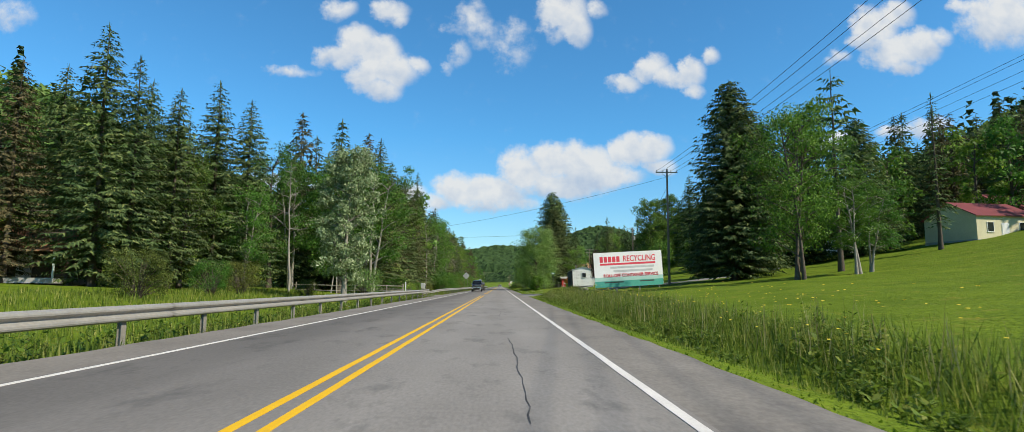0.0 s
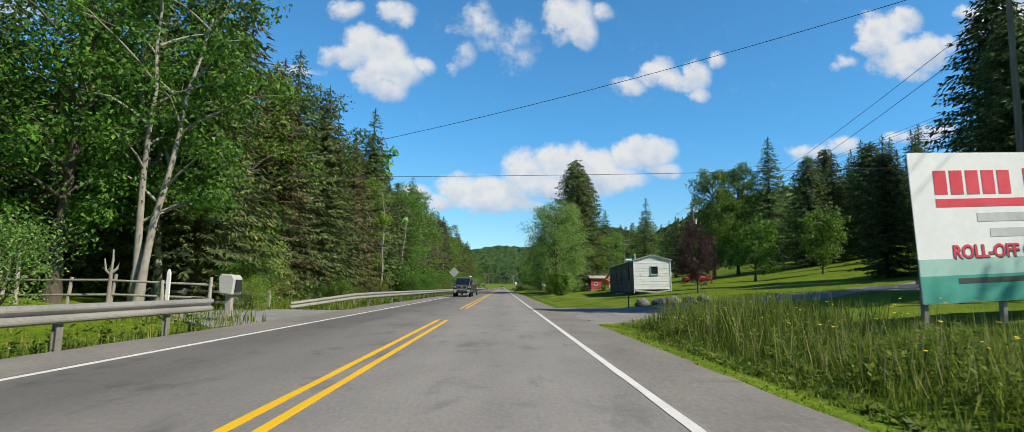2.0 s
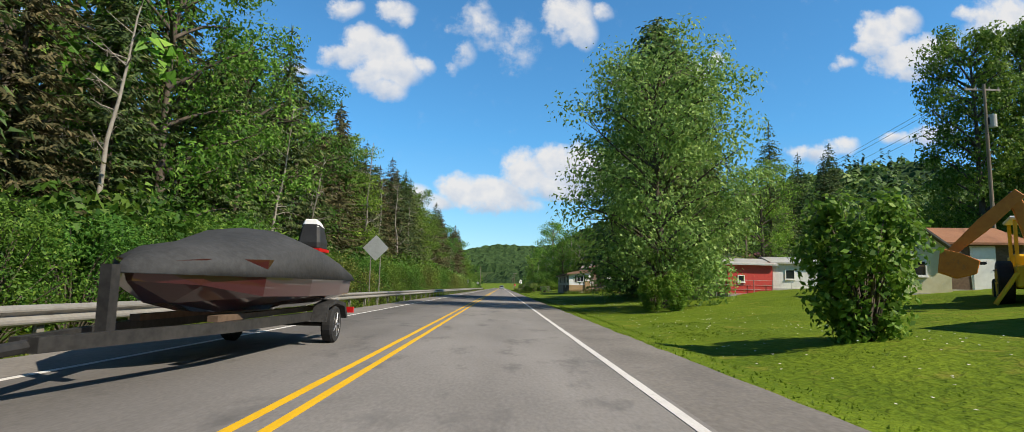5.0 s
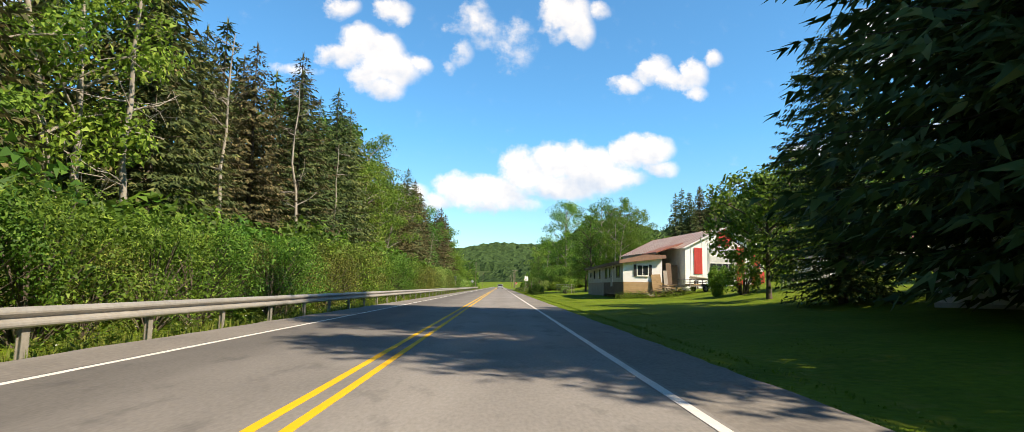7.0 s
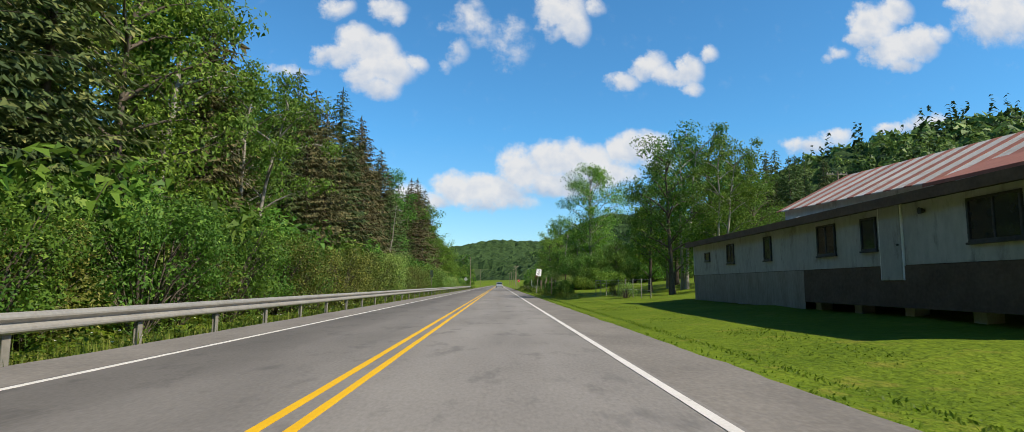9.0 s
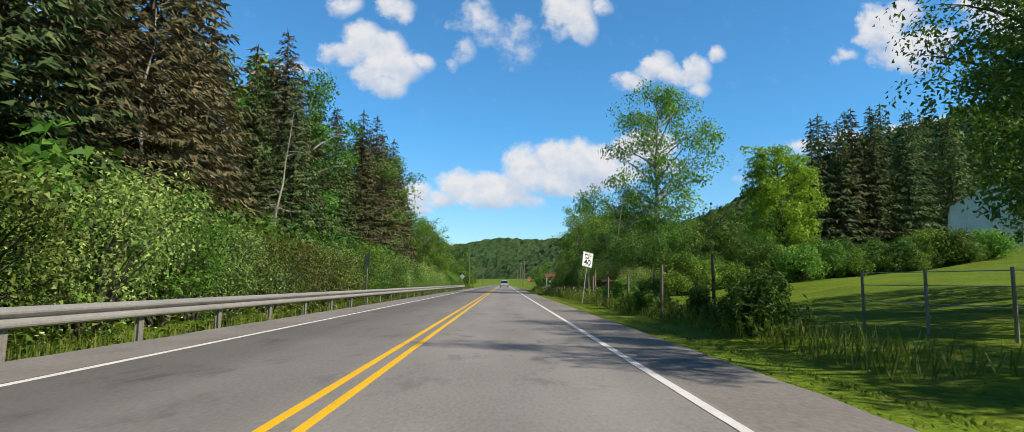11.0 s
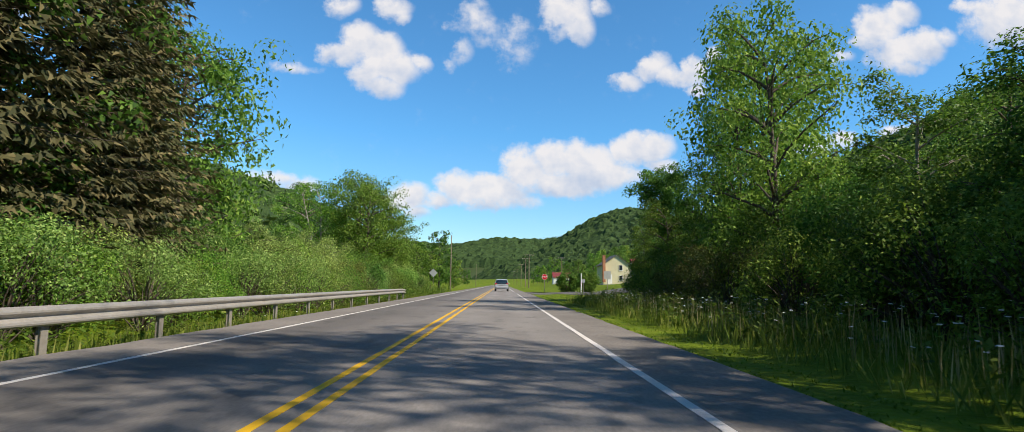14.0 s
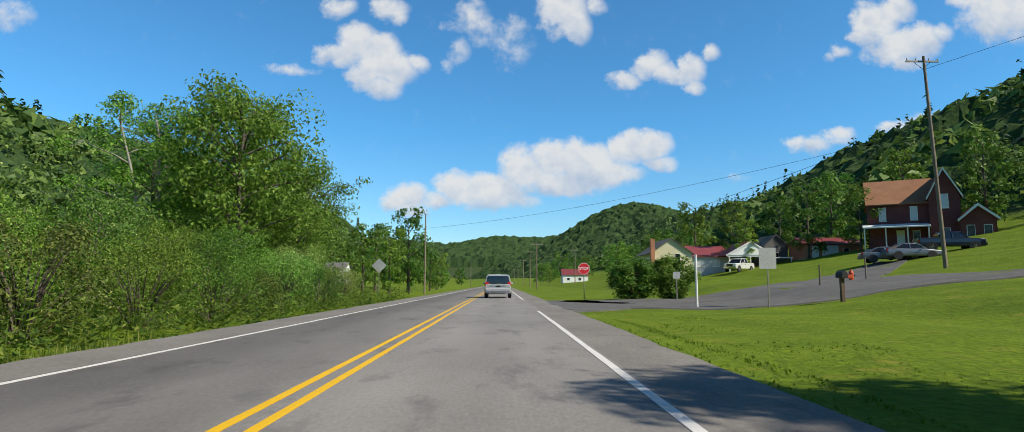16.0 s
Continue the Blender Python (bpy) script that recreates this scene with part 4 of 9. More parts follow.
def left_shrubs():
    g = np.random.default_rng(6)
    for x, y, h, w in ((-21.0, 36, 3.2, 2), (-20.5, 44, 2.6, 0), (-21.0, 50, 2.8, 2), (-17.5, 56, 1.8, 2), (-13.8, 63.0, 3.2, 3), (-10.6, 72.6, 1.5, 1),
                       (-13.5, 79, 3.0, 0), (-14.5, 83, 4.2, 3), (-15.6, 87, 2.8, 2)):
        shrub(x, y, h, w)
    y = 92.0
    while y < 345:
        dense = y > 122
        x = -11.6 + g.uniform(-1.0, 0.7) - (0 if dense else 2.2)
        h = (g.uniform(2.6, 4.2) if y < 190 else g.uniform(3.2, 4.8) * (1 if y < 308 else 0.72)) if dense else g.uniform(1.4, 2.6)
        w = int(g.integers(0, 4))
        shrub(x, y, h, (2, 0, 2, 0 if y < 250 else 3)[w] if y < 308 else (1, 3, 1, 3)[w])
        if dense:
            shrub(x - 2.6, y + g.uniform(-1, 1), h * 1.2, int(g.integers(0, 4)) if y > 308 else 0, far=y < 318)
        y += (2.3 if dense else 4.5) * g.uniform(0.8, 1.25)
    # the low willows after the wood
    y = 346.0
    while y < 384:
        for x, h in ((-16.5, g.uniform(3.8, 5.2)), (-22.5, g.uniform(4.6, 6.0))):
            plant("broadleaf_tree", WILLOWS[int(g.integers(0, 2))], x + g.uniform(-1.5, 1.5), y + g.uniform(-1, 1), g.uniform(0, 360), h / 7, 1.0, "low light green willow beside the creek", "tree", "creek willows")
        shrub(-12.0 + g.uniform(-0.8, 0.8), y + 1, g.uniform(2.4, 3.6), int(g.integers(0, 4)))
        y += 4.6
    for x, y, h, w in ((-20, 391, 16, 2), (-23, 399, 18, 0), (-18.5, 402, 13, 2), (-28, 393, 16, 3), (-25, 408, 15, 2), (-33, 402, 17, 0), (-16.5, 394, 8, 3)):
        if x > -24:
            plant("broadleaf_tree", FULL_TREE, x, y, y * 37 % 360, h / 14, 1.0, "large light green tree beside the lawn", "tree", "lawn trees")
        else:
            broad(x, y, h, w, wide=1.15, label="large light green tree beside the lawn", group="lawn trees")
    for x, y, h in ((-12.5, 380, 3.2), (-13.5, 386, 3.4), (-12.4, 392, 2.8), (-14, 397, 3.0), (-15, 389, 4.0), (-11.6, 374, 2.4), (-14.8, 376, 4.0)):
        shrub(x, y, h, int(x * 3) % 4)
    for x, y, h, w in ((-15.5, 414, 8, 0), (-14.5, 425, 9, 1), (-18, 433, 10, 0), (-15, 446, 9, 1), (-13.5, 462, 8.5, 0), (-20, 450, 11, 1), (-14, 480, 9, 1)):
        broad(x, y, h, w, True, "leafy tree far down the road", "distant roadside trees", 1.15)
    for i in range(26):
        broad(-14 - g.uniform(0, 50), 440 + i * 14 + g.uniform(-5, 5), g.uniform(8, 14), i, True, "leafy tree far down the road", "distant roadside trees")


left_shrubs()


def right_trees():
    # the dark group behind the big banner
    for x, y, h, w in ((36.4, 88, 18.5, 0), (41.5, 95, 24, 1), (46.5, 92, 24, 2), (33, 98, 11, 0), (52, 86, 21, 1)):
        plant("fir_tree", FIR_WIDE, x, y, x * 41 % 360, h / 25.5, 1.0, "tall dark spruce with a broad crown behind the banner", "tree", "spruces behind the banner", ("trunk", "limbwork", "needles"))
    plant("broadleaf_tree", BIRCH, 24.4, 49.4, 20, 0.86, 1.0, "tall pale-leaved tree with slim trunks on the lawn", "tree")
    for x, y, h in ((29.6, 49.8, 8.4), (32.0, 51.5, 7.6)):
        broad(x, y, h, 1, False, "slim young leafy tree on the lawn", "young lawn trees", 1.3)
    plant("broadleaf_tree", BROADS[2], 35.0, 70, 80, 1.18, 1.0, "tall leafy tree with a full crown on the lawn", "tree")
    plant("fir_tree", FIR_WIDE, 25.6, 66.0, 130, 0.89, 1.0, "tall dark spruce with a broad crown behind the banner", "tree", "spruces behind the banner", ("trunk", "limbwork", "needles"))
    plant("fir_tree", FIR_WIDE, 28.0, 69.0, 75, 0.80, 1.0, "tall dark spruce with a broad crown behind the banner", "tree", "spruces behind the banner", ("trunk", "limbwork", "needles"))
    plant("pine_tree", PINE, 34, 59.8, 10, 1.05, 1.0, "tall sparse pine with a bare lower trunk", "tree", names=("trunk", "limbwork", "needles"))
    plant("pine_tree", DEAD_FIR, 52, 70.5, 10, 0.98, 1.0, "thin half-dead conifer on the lawn", "tree", names=("trunk", "limbwork", "needles"))
    for x, y, h, w in ((60, 92, 17, 0), (66, 104, 18, 2), (54, 90, 15, 1), (74, 92, 17, 1), (76, 78, 17, 0), (78, 90, 17, 0), (84, 70, 17, 1), (94, 92, 16, 2), (98, 110, 16, 0)):
        broad(x, y, h, w, True, "rounded leafy tree on the hillside lawn", "hillside lawn trees")
    for x, y, h, w in ((70, 104, 23, 0), (74, 108, 24, 1), (78, 104, 22, 2), (66, 109, 21, 1), (81, 110, 24, 0), (76, 99, 21, 2), (62, 112, 20, 0), (84, 112, 20, 2), (88, 108, 21, 1), (92, 103, 20, 2), (96, 112, 22, 0), (90, 119, 21, 1), (100, 105, 21, 2), (86, 121, 19, 0), (80, 116, 18, 1), (95, 97, 19, 0), (105, 114, 21, 1)):
        fir(x, y, h, w, True, "dark conifer at the foot of the hill", "conifers at the foot of the hill")
    # round the white trailer
    plant("maroon_tree", MAROON, 15.9, 95.6, 0, 0.54, 1.25, "young dark maroon-leaved tree with a bare stem on the lawn", "tree")
    plant("round_tree", ROUND, 33.0, 125.5, 0, 1.08, 1.0, "small rounded green tree on the lawn", "tree")
    plant("round_tree", ROUND, 39, 120, 70, 0.9, 1.2, "small rounded green tree on the lawn", "tree")
    for x, y, h in ((51.5, 147, 19.5), (56.5, 151, 21), (61, 145, 20)):
        plant("fir_tree", FIR_WIDE, x, y, x * 41 % 360, h / 25.5, 1.0, "dark spruce at the back of the lawn", "tree", "spruces behind the lawn", ("trunk", "limbwork", "needles"))
    for x, y, h, w in ((50.8, 161.3, 26.3, 0), (92, 190, 27, 0), (87, 195, 26, 1), (98, 197, 26, 2), (97, 187, 25, 1), (82, 188, 23, 0), (102, 192, 26, 2), (90, 182, 22, 1), (55.7, 225, 22, 1), (61.2, 224, 23, 0), (66, 156, 22, 2), (58, 129, 15, 0), (68, 144, 20, 1), (45.5, 206, 17, 1), (49.5, 204, 18, 0)):
        fir(x, y, h, w, False, "dark spruce at the back of the lawn", "spruces behind the lawn")
    for x, y, h in ((40.6, 162.6, 21.5), (45.6, 163.5, 22.3)):
        plant("broadleaf_tree", OAK, x, y, x * 50 % 360, h / 20, 17 / 14.5, "large dark leafy tree at the back of the lawn", "tree", "lawn trees")
    for x, y, h, w in ((38.5, 211, 16.5, 2), (20.0, 158.5, 10.5, 2), (60, 170, 14, 0), (68, 185, 14, 2)):
        broad(x, y, h, w, False, "leafy green tree at the back of the lawn", "lawn trees")
    # beside the road
    plant("broadleaf_tree", ROADSIDE, 9.0, 145.5, 0, 1.05, 1.0, "full light green tree standing on the verge", "tree")
    for x, y, s in ((8.3, 141.0, 0.62), (7.6, 142.6, 0.58), (15.5, 139, 0.42)):
        plant("shrub", ROUND_BUSH, x, y, x * 99 % 360, s, 0.95, "low round green shrub on the lawn", "shrub", "lawn shrubs", ("stemwork", "foliage"))
    plant("shrub", ROUND_BUSH, 7.6, 124.85, 15, 1.0, 1.0, "tall round shrub with narrowed foot on the lawn", "shrub", "lawn shrubs", ("stemwork", "foliage"))
    # the second yard
    for x, y, h, w in ((14.4, 168.5, 27.0, 70), (14.6, 163.0, 21.5, 140), (12.6, 158.0, 17.0, 200), (16.4, 172.4, 25.0, 20)):
        plant("fir_tree", FIR_WIDE, x, y, w, h / 25.5, 1.0, "broad dark spruce shading the road", "tree", "spruces shading the road", ("trunk", "limbwork", "needles"))
    plant("fir_tree", FIR_NEAR, 14.7, 180.4, 0, 1.0, 1.0, "broad dark spruce shading the road", "tree", "spruces shading the road", ("trunk", "limbwork", "needles"))
    fir(22.0, 177.5, 17, 0, False, "dark spruce on the lawn", "spruces shading the road")
    fir(33, 186, 20, 1, False, "dark spruce beside the brown house", "")
    plant("round_tree", ROUND, 14.4, 187, 40, 1.05, 0.98, "small tree with a leaning trunk on the lawn", "tree", tilt=-3)
    plant("shrub", BOX_BUSH, 16.0, 194.4, 0, 1.1, 1.0, "clipped round bush on the lawn", "shrub", "lawn shrubs", ("stemwork", "foliage"))
    plant("shrub", ROUND_BUSH, 15.0, 196.4, 80, 0.60, 1.0, "small green bush on the lawn", "shrub", "lawn shrubs", ("stemwork", "foliage"))
    plant("shrub", ROUND_BUSH, 17.5, 203, 30, 0.66, 1.0, "small green bush on the lawn", "shrub", "lawn shrubs", ("stemwork", "foliage"))
    # past the striped barn
    g = np.random.default_rng(8)
    for x, y, h, w in ((13.2, 243, 12.5, 0), (15.5, 247, 14, 1), (19, 250, 14, 4), (16.5, 241, 11, 1), (22, 252, 12.5, 0), (13.5, 251, 10.5, 4), (20.5, 245, 9, 0)):
        broad(x, y, h, w, False, "light green tree behind the mobile home", "trees behind the mobile home")
    for x, y, h, w in ((17.5, 256.5, 13.5, 2), (20.5, 259.5, 12.5, 0), (15.8, 254.0, 10.5, 3)):
        broad(x, y, h, w, False, "light green tree behind the mobile home", "trees behind the mobile home")
    plant("poplar_tree", ASPEN, 16.2, 301, 30, 1.0, 1.06, "tall open poplar with a pale trunk", "tree")
    plant("broadleaf_tree", BRIGHT_TREE, 23.5, 289, 30, 1.0, 1.0, "bright yellow-green tree at the field edge", "tree")
    for x, y, h, w in ((58.5, 349, 27.5, 0), (62, 352.5, 26.5, 1), (65.6, 353, 28, 0), (69, 350, 27.5, 1), (55.5, 346, 26, 1), (72.5, 352, 28.5, 0), (76, 349, 26, 1), (60, 345, 25, 0), (67, 346, 25.5, 1), (80, 352, 26, 0), (73, 346, 25, 1), (63.6, 347, 27, 2), (84, 350, 25, 1), (88, 356, 26, 0)):
        fir(x, y, h, w, True, "dark spruce at the far side of the field", "spruces beyond the field")
    # the wood on the right hand before the last lawn
    for k, (y, h) in enumerate(((285, 3.6), (289, 4.6), (293.5, 5.6), (298.5, 6.0), (303, 6.4), (308, 7.6), (313, 6.6), (318.5, 7.0), (324.5, 12.0), (330, 10.5), (335.5, 7.5), (340, 6.5))):
        broad(11.4 + 0.8 * math.sin(k * 2.1), y, h, k + k // 3, False, "leafy tree in the dark roadside thicket", "roadside thicket", 0.95 if h > 9 else 1.25)
        broad(17.4 + math.sin(k * 1.7), y + 2, g.uniform(6.2, 7.8), 0, False, "leafy tree in the dark roadside thicket", "roadside thicket", 1.15)
        for dy in (0.4, 2.6):
            shrub(8.9 + (1.2 if y > 333 else 0.0) + g.uniform(-0.4, 0.5), y + dy, g.uniform(2.2, 3.6), int(g.integers(0, 4)), "dark shrub at the edge of the thicket", "thicket shrubs")
    for x, y, h, w in ((14.2, 305.0, 11.6, 1), (17.0, 309.5, 11.0, 2), (13.4, 311.0, 8.5, 0), (18.0, 341.5, 14.0, 2)):
        broad(x, y, h, w, False, "tall leafy tree in the dark roadside thicket", "roadside thicket")
    plant("broadleaf_tree", FULL_TREE, 13.4, 332.5, 130, 0.86, 1.28, "tall full light green tree rising from the thicket", "tree", "roadside thicket")
    plant("broadleaf_tree", UMBRELLA, 12.6, 346.3, 200, 0.88, 1.0, "rounded tree with bare stems at the end of the thicket", "tree")
    for k, (x, y, s) in enumerate(((14.7, 345.6, 0.60), (15.5, 346.4, 0.56), (15.9, 344.6, 0.58))):
        plant("dead_tree", BARES[k], x, y, k * 120, s, 1.0, "thin bare tree at the end of the thicket", "tree", "bare trees by the thicket", ("trunk", "limbwork"))
    for x, y, h in ((8.6, 277.5, 1.5), (9.0, 281, 2.2), (9, 240, 1.2), (9.5, 246, 1.4)):
        shrub(x, y, h, int(x * 7) % 4)
    for i in range(24):
        x = 10.5 + i * 1.25
        plant("shrub", HEDGE_BUSH[i % 2], x, 281.0 + 0.16 * x + g.uniform(-1.2, 1.2), i * 83 % 360, g.uniform(0.9, 1.45), g.uniform(0.8, 1.1), "dense leafy bush at the edge of the field", "shrub", "field edge bushes", ("stemwork", "foliage"))
    for x, y, w, h in ((6.1, 269.0, 0.95, 1.45), (5.9, 266.2, 0.6, 1.0), (5.9, 263.0, 0.9, 1.55), (6.4, 258.6, 0.5, 1.25), (5.7, 252.4, 1.0, 1.6), (6.5, 254.6, 0.7, 1.2), (6.0, 272.4, 0.7, 1.2), (5.9, 275.4, 0.6, 1.0)):
        plant("shrub", VINE, x, y, x * 410 % 360, w, h / (1.6 * w), "dark leafy vine clump overgrowing the old fence", "shrub", "vines on the fence", ("stemwork", "foliage"))
    # undergrowth closing the thicket down to the grass
    for i in range(26):
        y = 262 + i * 3.15
        if y < 283.5:
            continue
        shrub(10.6 + g.uniform(-0.6, 0.8) + (1.2 if y < 285 else 0), y, g.uniform(2.8, 4.2) * (0.8 if y < 285 else 1.0), 0, "dark shrub at the edge of the thicket", "thicket shrubs")
        shrub(13.4 + g.uniform(-0.6, 0.8) + (1.5 if y < 285 else 0), y + 1.4, g.uniform(3.2, 4.6) * (0.7 if y < 285 else 1.0), 0, "dark shrub at the edge of the thicket", "thicket shrubs")
        if y > 284 or i % 2:
            shrub(17.5 + g.uniform(-1.5, 1.5), y, g.uniform(3.4, 4.8), 0, "dark shrub at the edge of the thicket", "thicket shrubs")
    for i in range(40):
        y = 286 + i * 1.45
        shrub((12.2, 15.4, 19.0)[i % 3] + g.uniform(-0.7, 0.7), y, g.uniform(4.4, 5.8) * (0.8 if y > 335 else 1.0), 0, "dark shrub inside the thicket", "thicket shrubs")
    for x, y, h in ((9.9, 341.0, 3.2), (10.3, 343.2, 3.2), (11.6, 341.4, 4.2), (13.0, 344.8, 4.4), (15.0, 345.0, 4.8), (17.0, 346.0, 5.0), (12.2, 339.8, 4.6), (18.6, 347.0, 5.2), (10.1, 342.6, 3.3), (11.0, 344.4, 3.6), (12.4, 343.6, 4.2), (13.6, 346, 4.2), (15.2, 347, 4.4)):
        shrub(x, y, h, 0, "dark shrub at the edge of the thicket", "thicket shrubs")
    for x, y, h, w in ((13.8, 345.6, 5.4, 0), (16.5, 347.0, 6.4, 1)):
        broad(x, y, h, w, False, "low leafy tree at the end of the thicket", "roadside thicket", 1.35)
    for x, y, h, w in ((15.5, 342.5, 6.5, 1), (18.5, 346, 7.5, 0), (14.0, 336, 6.5, 0)):
        broad(x, y, h, w, False, "leafy tree in the dark roadside thicket", "roadside thicket", 1.1)
    # last lawn and village
    for x, y, s in ((9.2, 386, 1.34), (12.0, 386.3, 1.40)):
        plant("shrub", ROUND_BUSH, x, y, x * 99 % 360, s, 0.70, "broad bush with bare lower stems on the lawn", "shrub", "driveway bushes", ("stemwork", "foliage"))
    for i in range(40):
        x = 24 + g.uniform(0, 46)
        broad(x, 432 + i * 9 + g.uniform(-4, 4), g.uniform(8, 15), i, True, "leafy tree among the far houses", "distant village trees")
    for x, y, h, w in ((70, 430, 15, 0), (66, 441, 16, 1), (56, 446, 14, 1), (49, 440, 13, 0), (76, 420, 15, 1), (82, 405, 14, 0), (40, 446, 12, 1), (62, 455, 15, 0)):
        broad(x, y, h, w, True, "leafy tree behind the far houses", "distant village trees")


right_trees()


# ---------------------------------------------------------------- woods on the hills
def hill_woods():
    g = np.random.default_rng(9)

    def template(kind):
        if kind in ("near", "fine"):
            n, k = (120, 1.0) if kind == "near" else (330, 0.56)
            d = unit(g.normal(0, 1, (n, 3)) + np.array([0, 0, 0.35]))
            P = d * np.array([3.6, 3.6, 4.4]) * g.uniform(0.6, 1.1, (n, 1)) + np.array([0, 0, 6.0])
            N = unit(d + g.normal(0, 0.45, (n, 3)))
            return leaves(P, np.cross(N, g.normal(0, 1, (n, 3))), N, k * g.uniform(0.95, 1.7, n), k * g.uniform(0.75, 1.3, n), True)[0].reshape(-1, 3, 3)
        if kind == "round":
            n = 30
            d = unit(g.normal(0, 1, (n, 3)) + np.array([0, 0, 0.35]))
            P = d * np.array([3.6, 3.6, 4.2]) * g.uniform(0.75, 1.05, (n, 1)) + np.array([0, 0, 6.0])
            N = unit(d + g.normal(0, 0.35, (n, 3)))
            return leaves(P, np.cross(N, g.normal(0, 1, (n, 3))), N, g.uniform(2.2, 3.6, n), g.uniform(1.6, 2.6, n), True)[0].reshape(-1, 3, 3)
        n = 30
        z = g.uniform(0, 1, n) ** 1.2
        a = g.uniform(0, 6.28, n)
        r = 2.8 * (1 - z) * g.uniform(0.6, 1, n)
        P = np.column_stack([np.cos(a) * r * 0.4, np.sin(a) * r * 0.4, 2 + z * 15])
        D = np.column_stack([np.cos(a), np.sin(a), np.full(n, -0.7)])
        N = np.column_stack([np.cos(a), np.sin(a), np.full(n, 1.0)])
        return leaves(P, D, N, 1.2 + 2.4 * (1 - z), 1.2 + 1.6 * (1 - z), True)[0].reshape(-1, 3, 3)

    def scatter(name, kind, X, Y, S, material, label, keep=None):
        T = [template(kind)[:keep] for _ in range(4)]
        Z = ground_z(X, Y)
        out = []
        for i, t in enumerate(T):
            sel = np.arange(len(X)) % 4 == i
            a = g.uniform(0, 6.28, sel.sum())
            c, s = np.cos(a), np.sin(a)
            v = t[None] * S[sel][:, None, None, None]
            w = np.stack([v[..., 0] * c[:, None, None] - v[..., 1] * s[:, None, None] + X[sel][:, None, None],
                          v[..., 0] * s[:, None, None] + v[..., 1] * c[:, None, None] + Y[sel][:, None, None],
                          v[..., 2] + Z[sel][:, None, None] - 1.0], -1)
            out.append(w.reshape(-1, 3))
        V = np.concatenate(out)
        tagged(new(name, quad_mesh(name, V, np.arange(len(V)).reshape(-1, 3), material)), label, "woods", kind="stuff")

    def band(n, x0, x1, y0, y1):
        return g.uniform(x0, x1, n), g.uniform(y0, y1, n)

    for side, name in ((1, "right"), (-1, "left")):
        xs, ys = [], []
        for n, x0, x1, y0, y1 in ((1700, 88, 215, -20, 420), (1500, 85, 240, 420, 1100)):
            X, Y = band(n, x0, x1, y0, y1)
            if side < 0:
                X = -(X - 22)
                keep = Y > 120
                X, Y = X[keep], Y[keep]
            xs.append(X)
            ys.append(Y)
        X, Y = np.concatenate(xs), np.concatenate(ys)
        S = g.uniform(0.75, 1.25, len(X))
        firs = g.random(len(X)) < (0.10 + 0.12 * (np.abs(X) > 150))
        close = ~firs & (np.abs(X) < 165) & (Y < 470)
        away = ~firs & ~close
        front = close & (np.abs(X) < 116) & (Y > (200 if side > 0 else 300))
        close = close & ~front
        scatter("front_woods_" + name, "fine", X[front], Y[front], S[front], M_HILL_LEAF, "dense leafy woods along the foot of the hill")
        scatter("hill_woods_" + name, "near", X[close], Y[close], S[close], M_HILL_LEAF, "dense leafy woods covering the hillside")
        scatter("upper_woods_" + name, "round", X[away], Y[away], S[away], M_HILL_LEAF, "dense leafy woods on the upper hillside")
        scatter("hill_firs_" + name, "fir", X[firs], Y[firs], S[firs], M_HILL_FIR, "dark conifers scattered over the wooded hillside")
    def canopy(name, x0, x1, y0, y1, step, cell, tall, label, floor=0.0):
        """The closed roof of a wood: crowns side by side over the slope."""
        X, Y = np.meshgrid(np.arange(x0, x1 + step, step), np.arange(y0, y1 + step, step))
        ny, nx = X.shape
        gz = ground_z(X, Y)
        ci, cj = np.floor(X / cell).astype(int), np.floor(Y / cell).astype(int)
        top = np.full(X.shape, -1.0)
        for di in (-1, 0, 1):
            for dj in (-1, 0, 1):
                a, b = ci + di, cj + dj
                r1 = np.mod(np.sin(a * 127.1 + b * 311.7) * 43758.5, 1.0)
                r2 = np.mod(np.sin(a * 269.5 + b * 183.3) * 24634.6, 1.0)
                d2 = ((X - (a + 0.15 + 0.7 * r1) * cell) ** 2 + (Y - (b + 0.15 + 0.7 * r2) * cell) ** 2) / (cell * 0.85) ** 2
                top = np.maximum(top, (0.65 + 0.5 * np.mod(r1 * 7.3 + r2 * 3.1, 1.0)) * np.sqrt(np.clip(1 - d2, 0, 1)))
        Z = gz - 1.5 + np.clip((gz - floor) / 6, 0, 1) * tall * (0.15 + 0.85 * np.maximum(top, 0) + g.normal(0, 0.07, X.shape))
        for rim in (np.s_[0, :], np.s_[-1, :], np.s_[:, 0], np.s_[:, -1]):
            Z[rim] = gz[rim] - 2.5
        V = np.stack([X + g.normal(0, 0.2 * step, X.shape), Y + g.normal(0, 0.2 * step, X.shape), Z], -1).reshape(-1, 3)
        a, b = np.meshgrid(np.arange(ny - 1), np.arange(nx - 1), indexing="ij")
        Q = np.stack([a * nx + b, a * nx + b + 1, (a + 1) * nx + b + 1, (a + 1) * nx + b], -1).reshape(-1, 4)
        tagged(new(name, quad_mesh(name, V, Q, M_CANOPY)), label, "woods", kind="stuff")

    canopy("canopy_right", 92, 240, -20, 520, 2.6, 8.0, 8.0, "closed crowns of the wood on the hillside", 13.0)
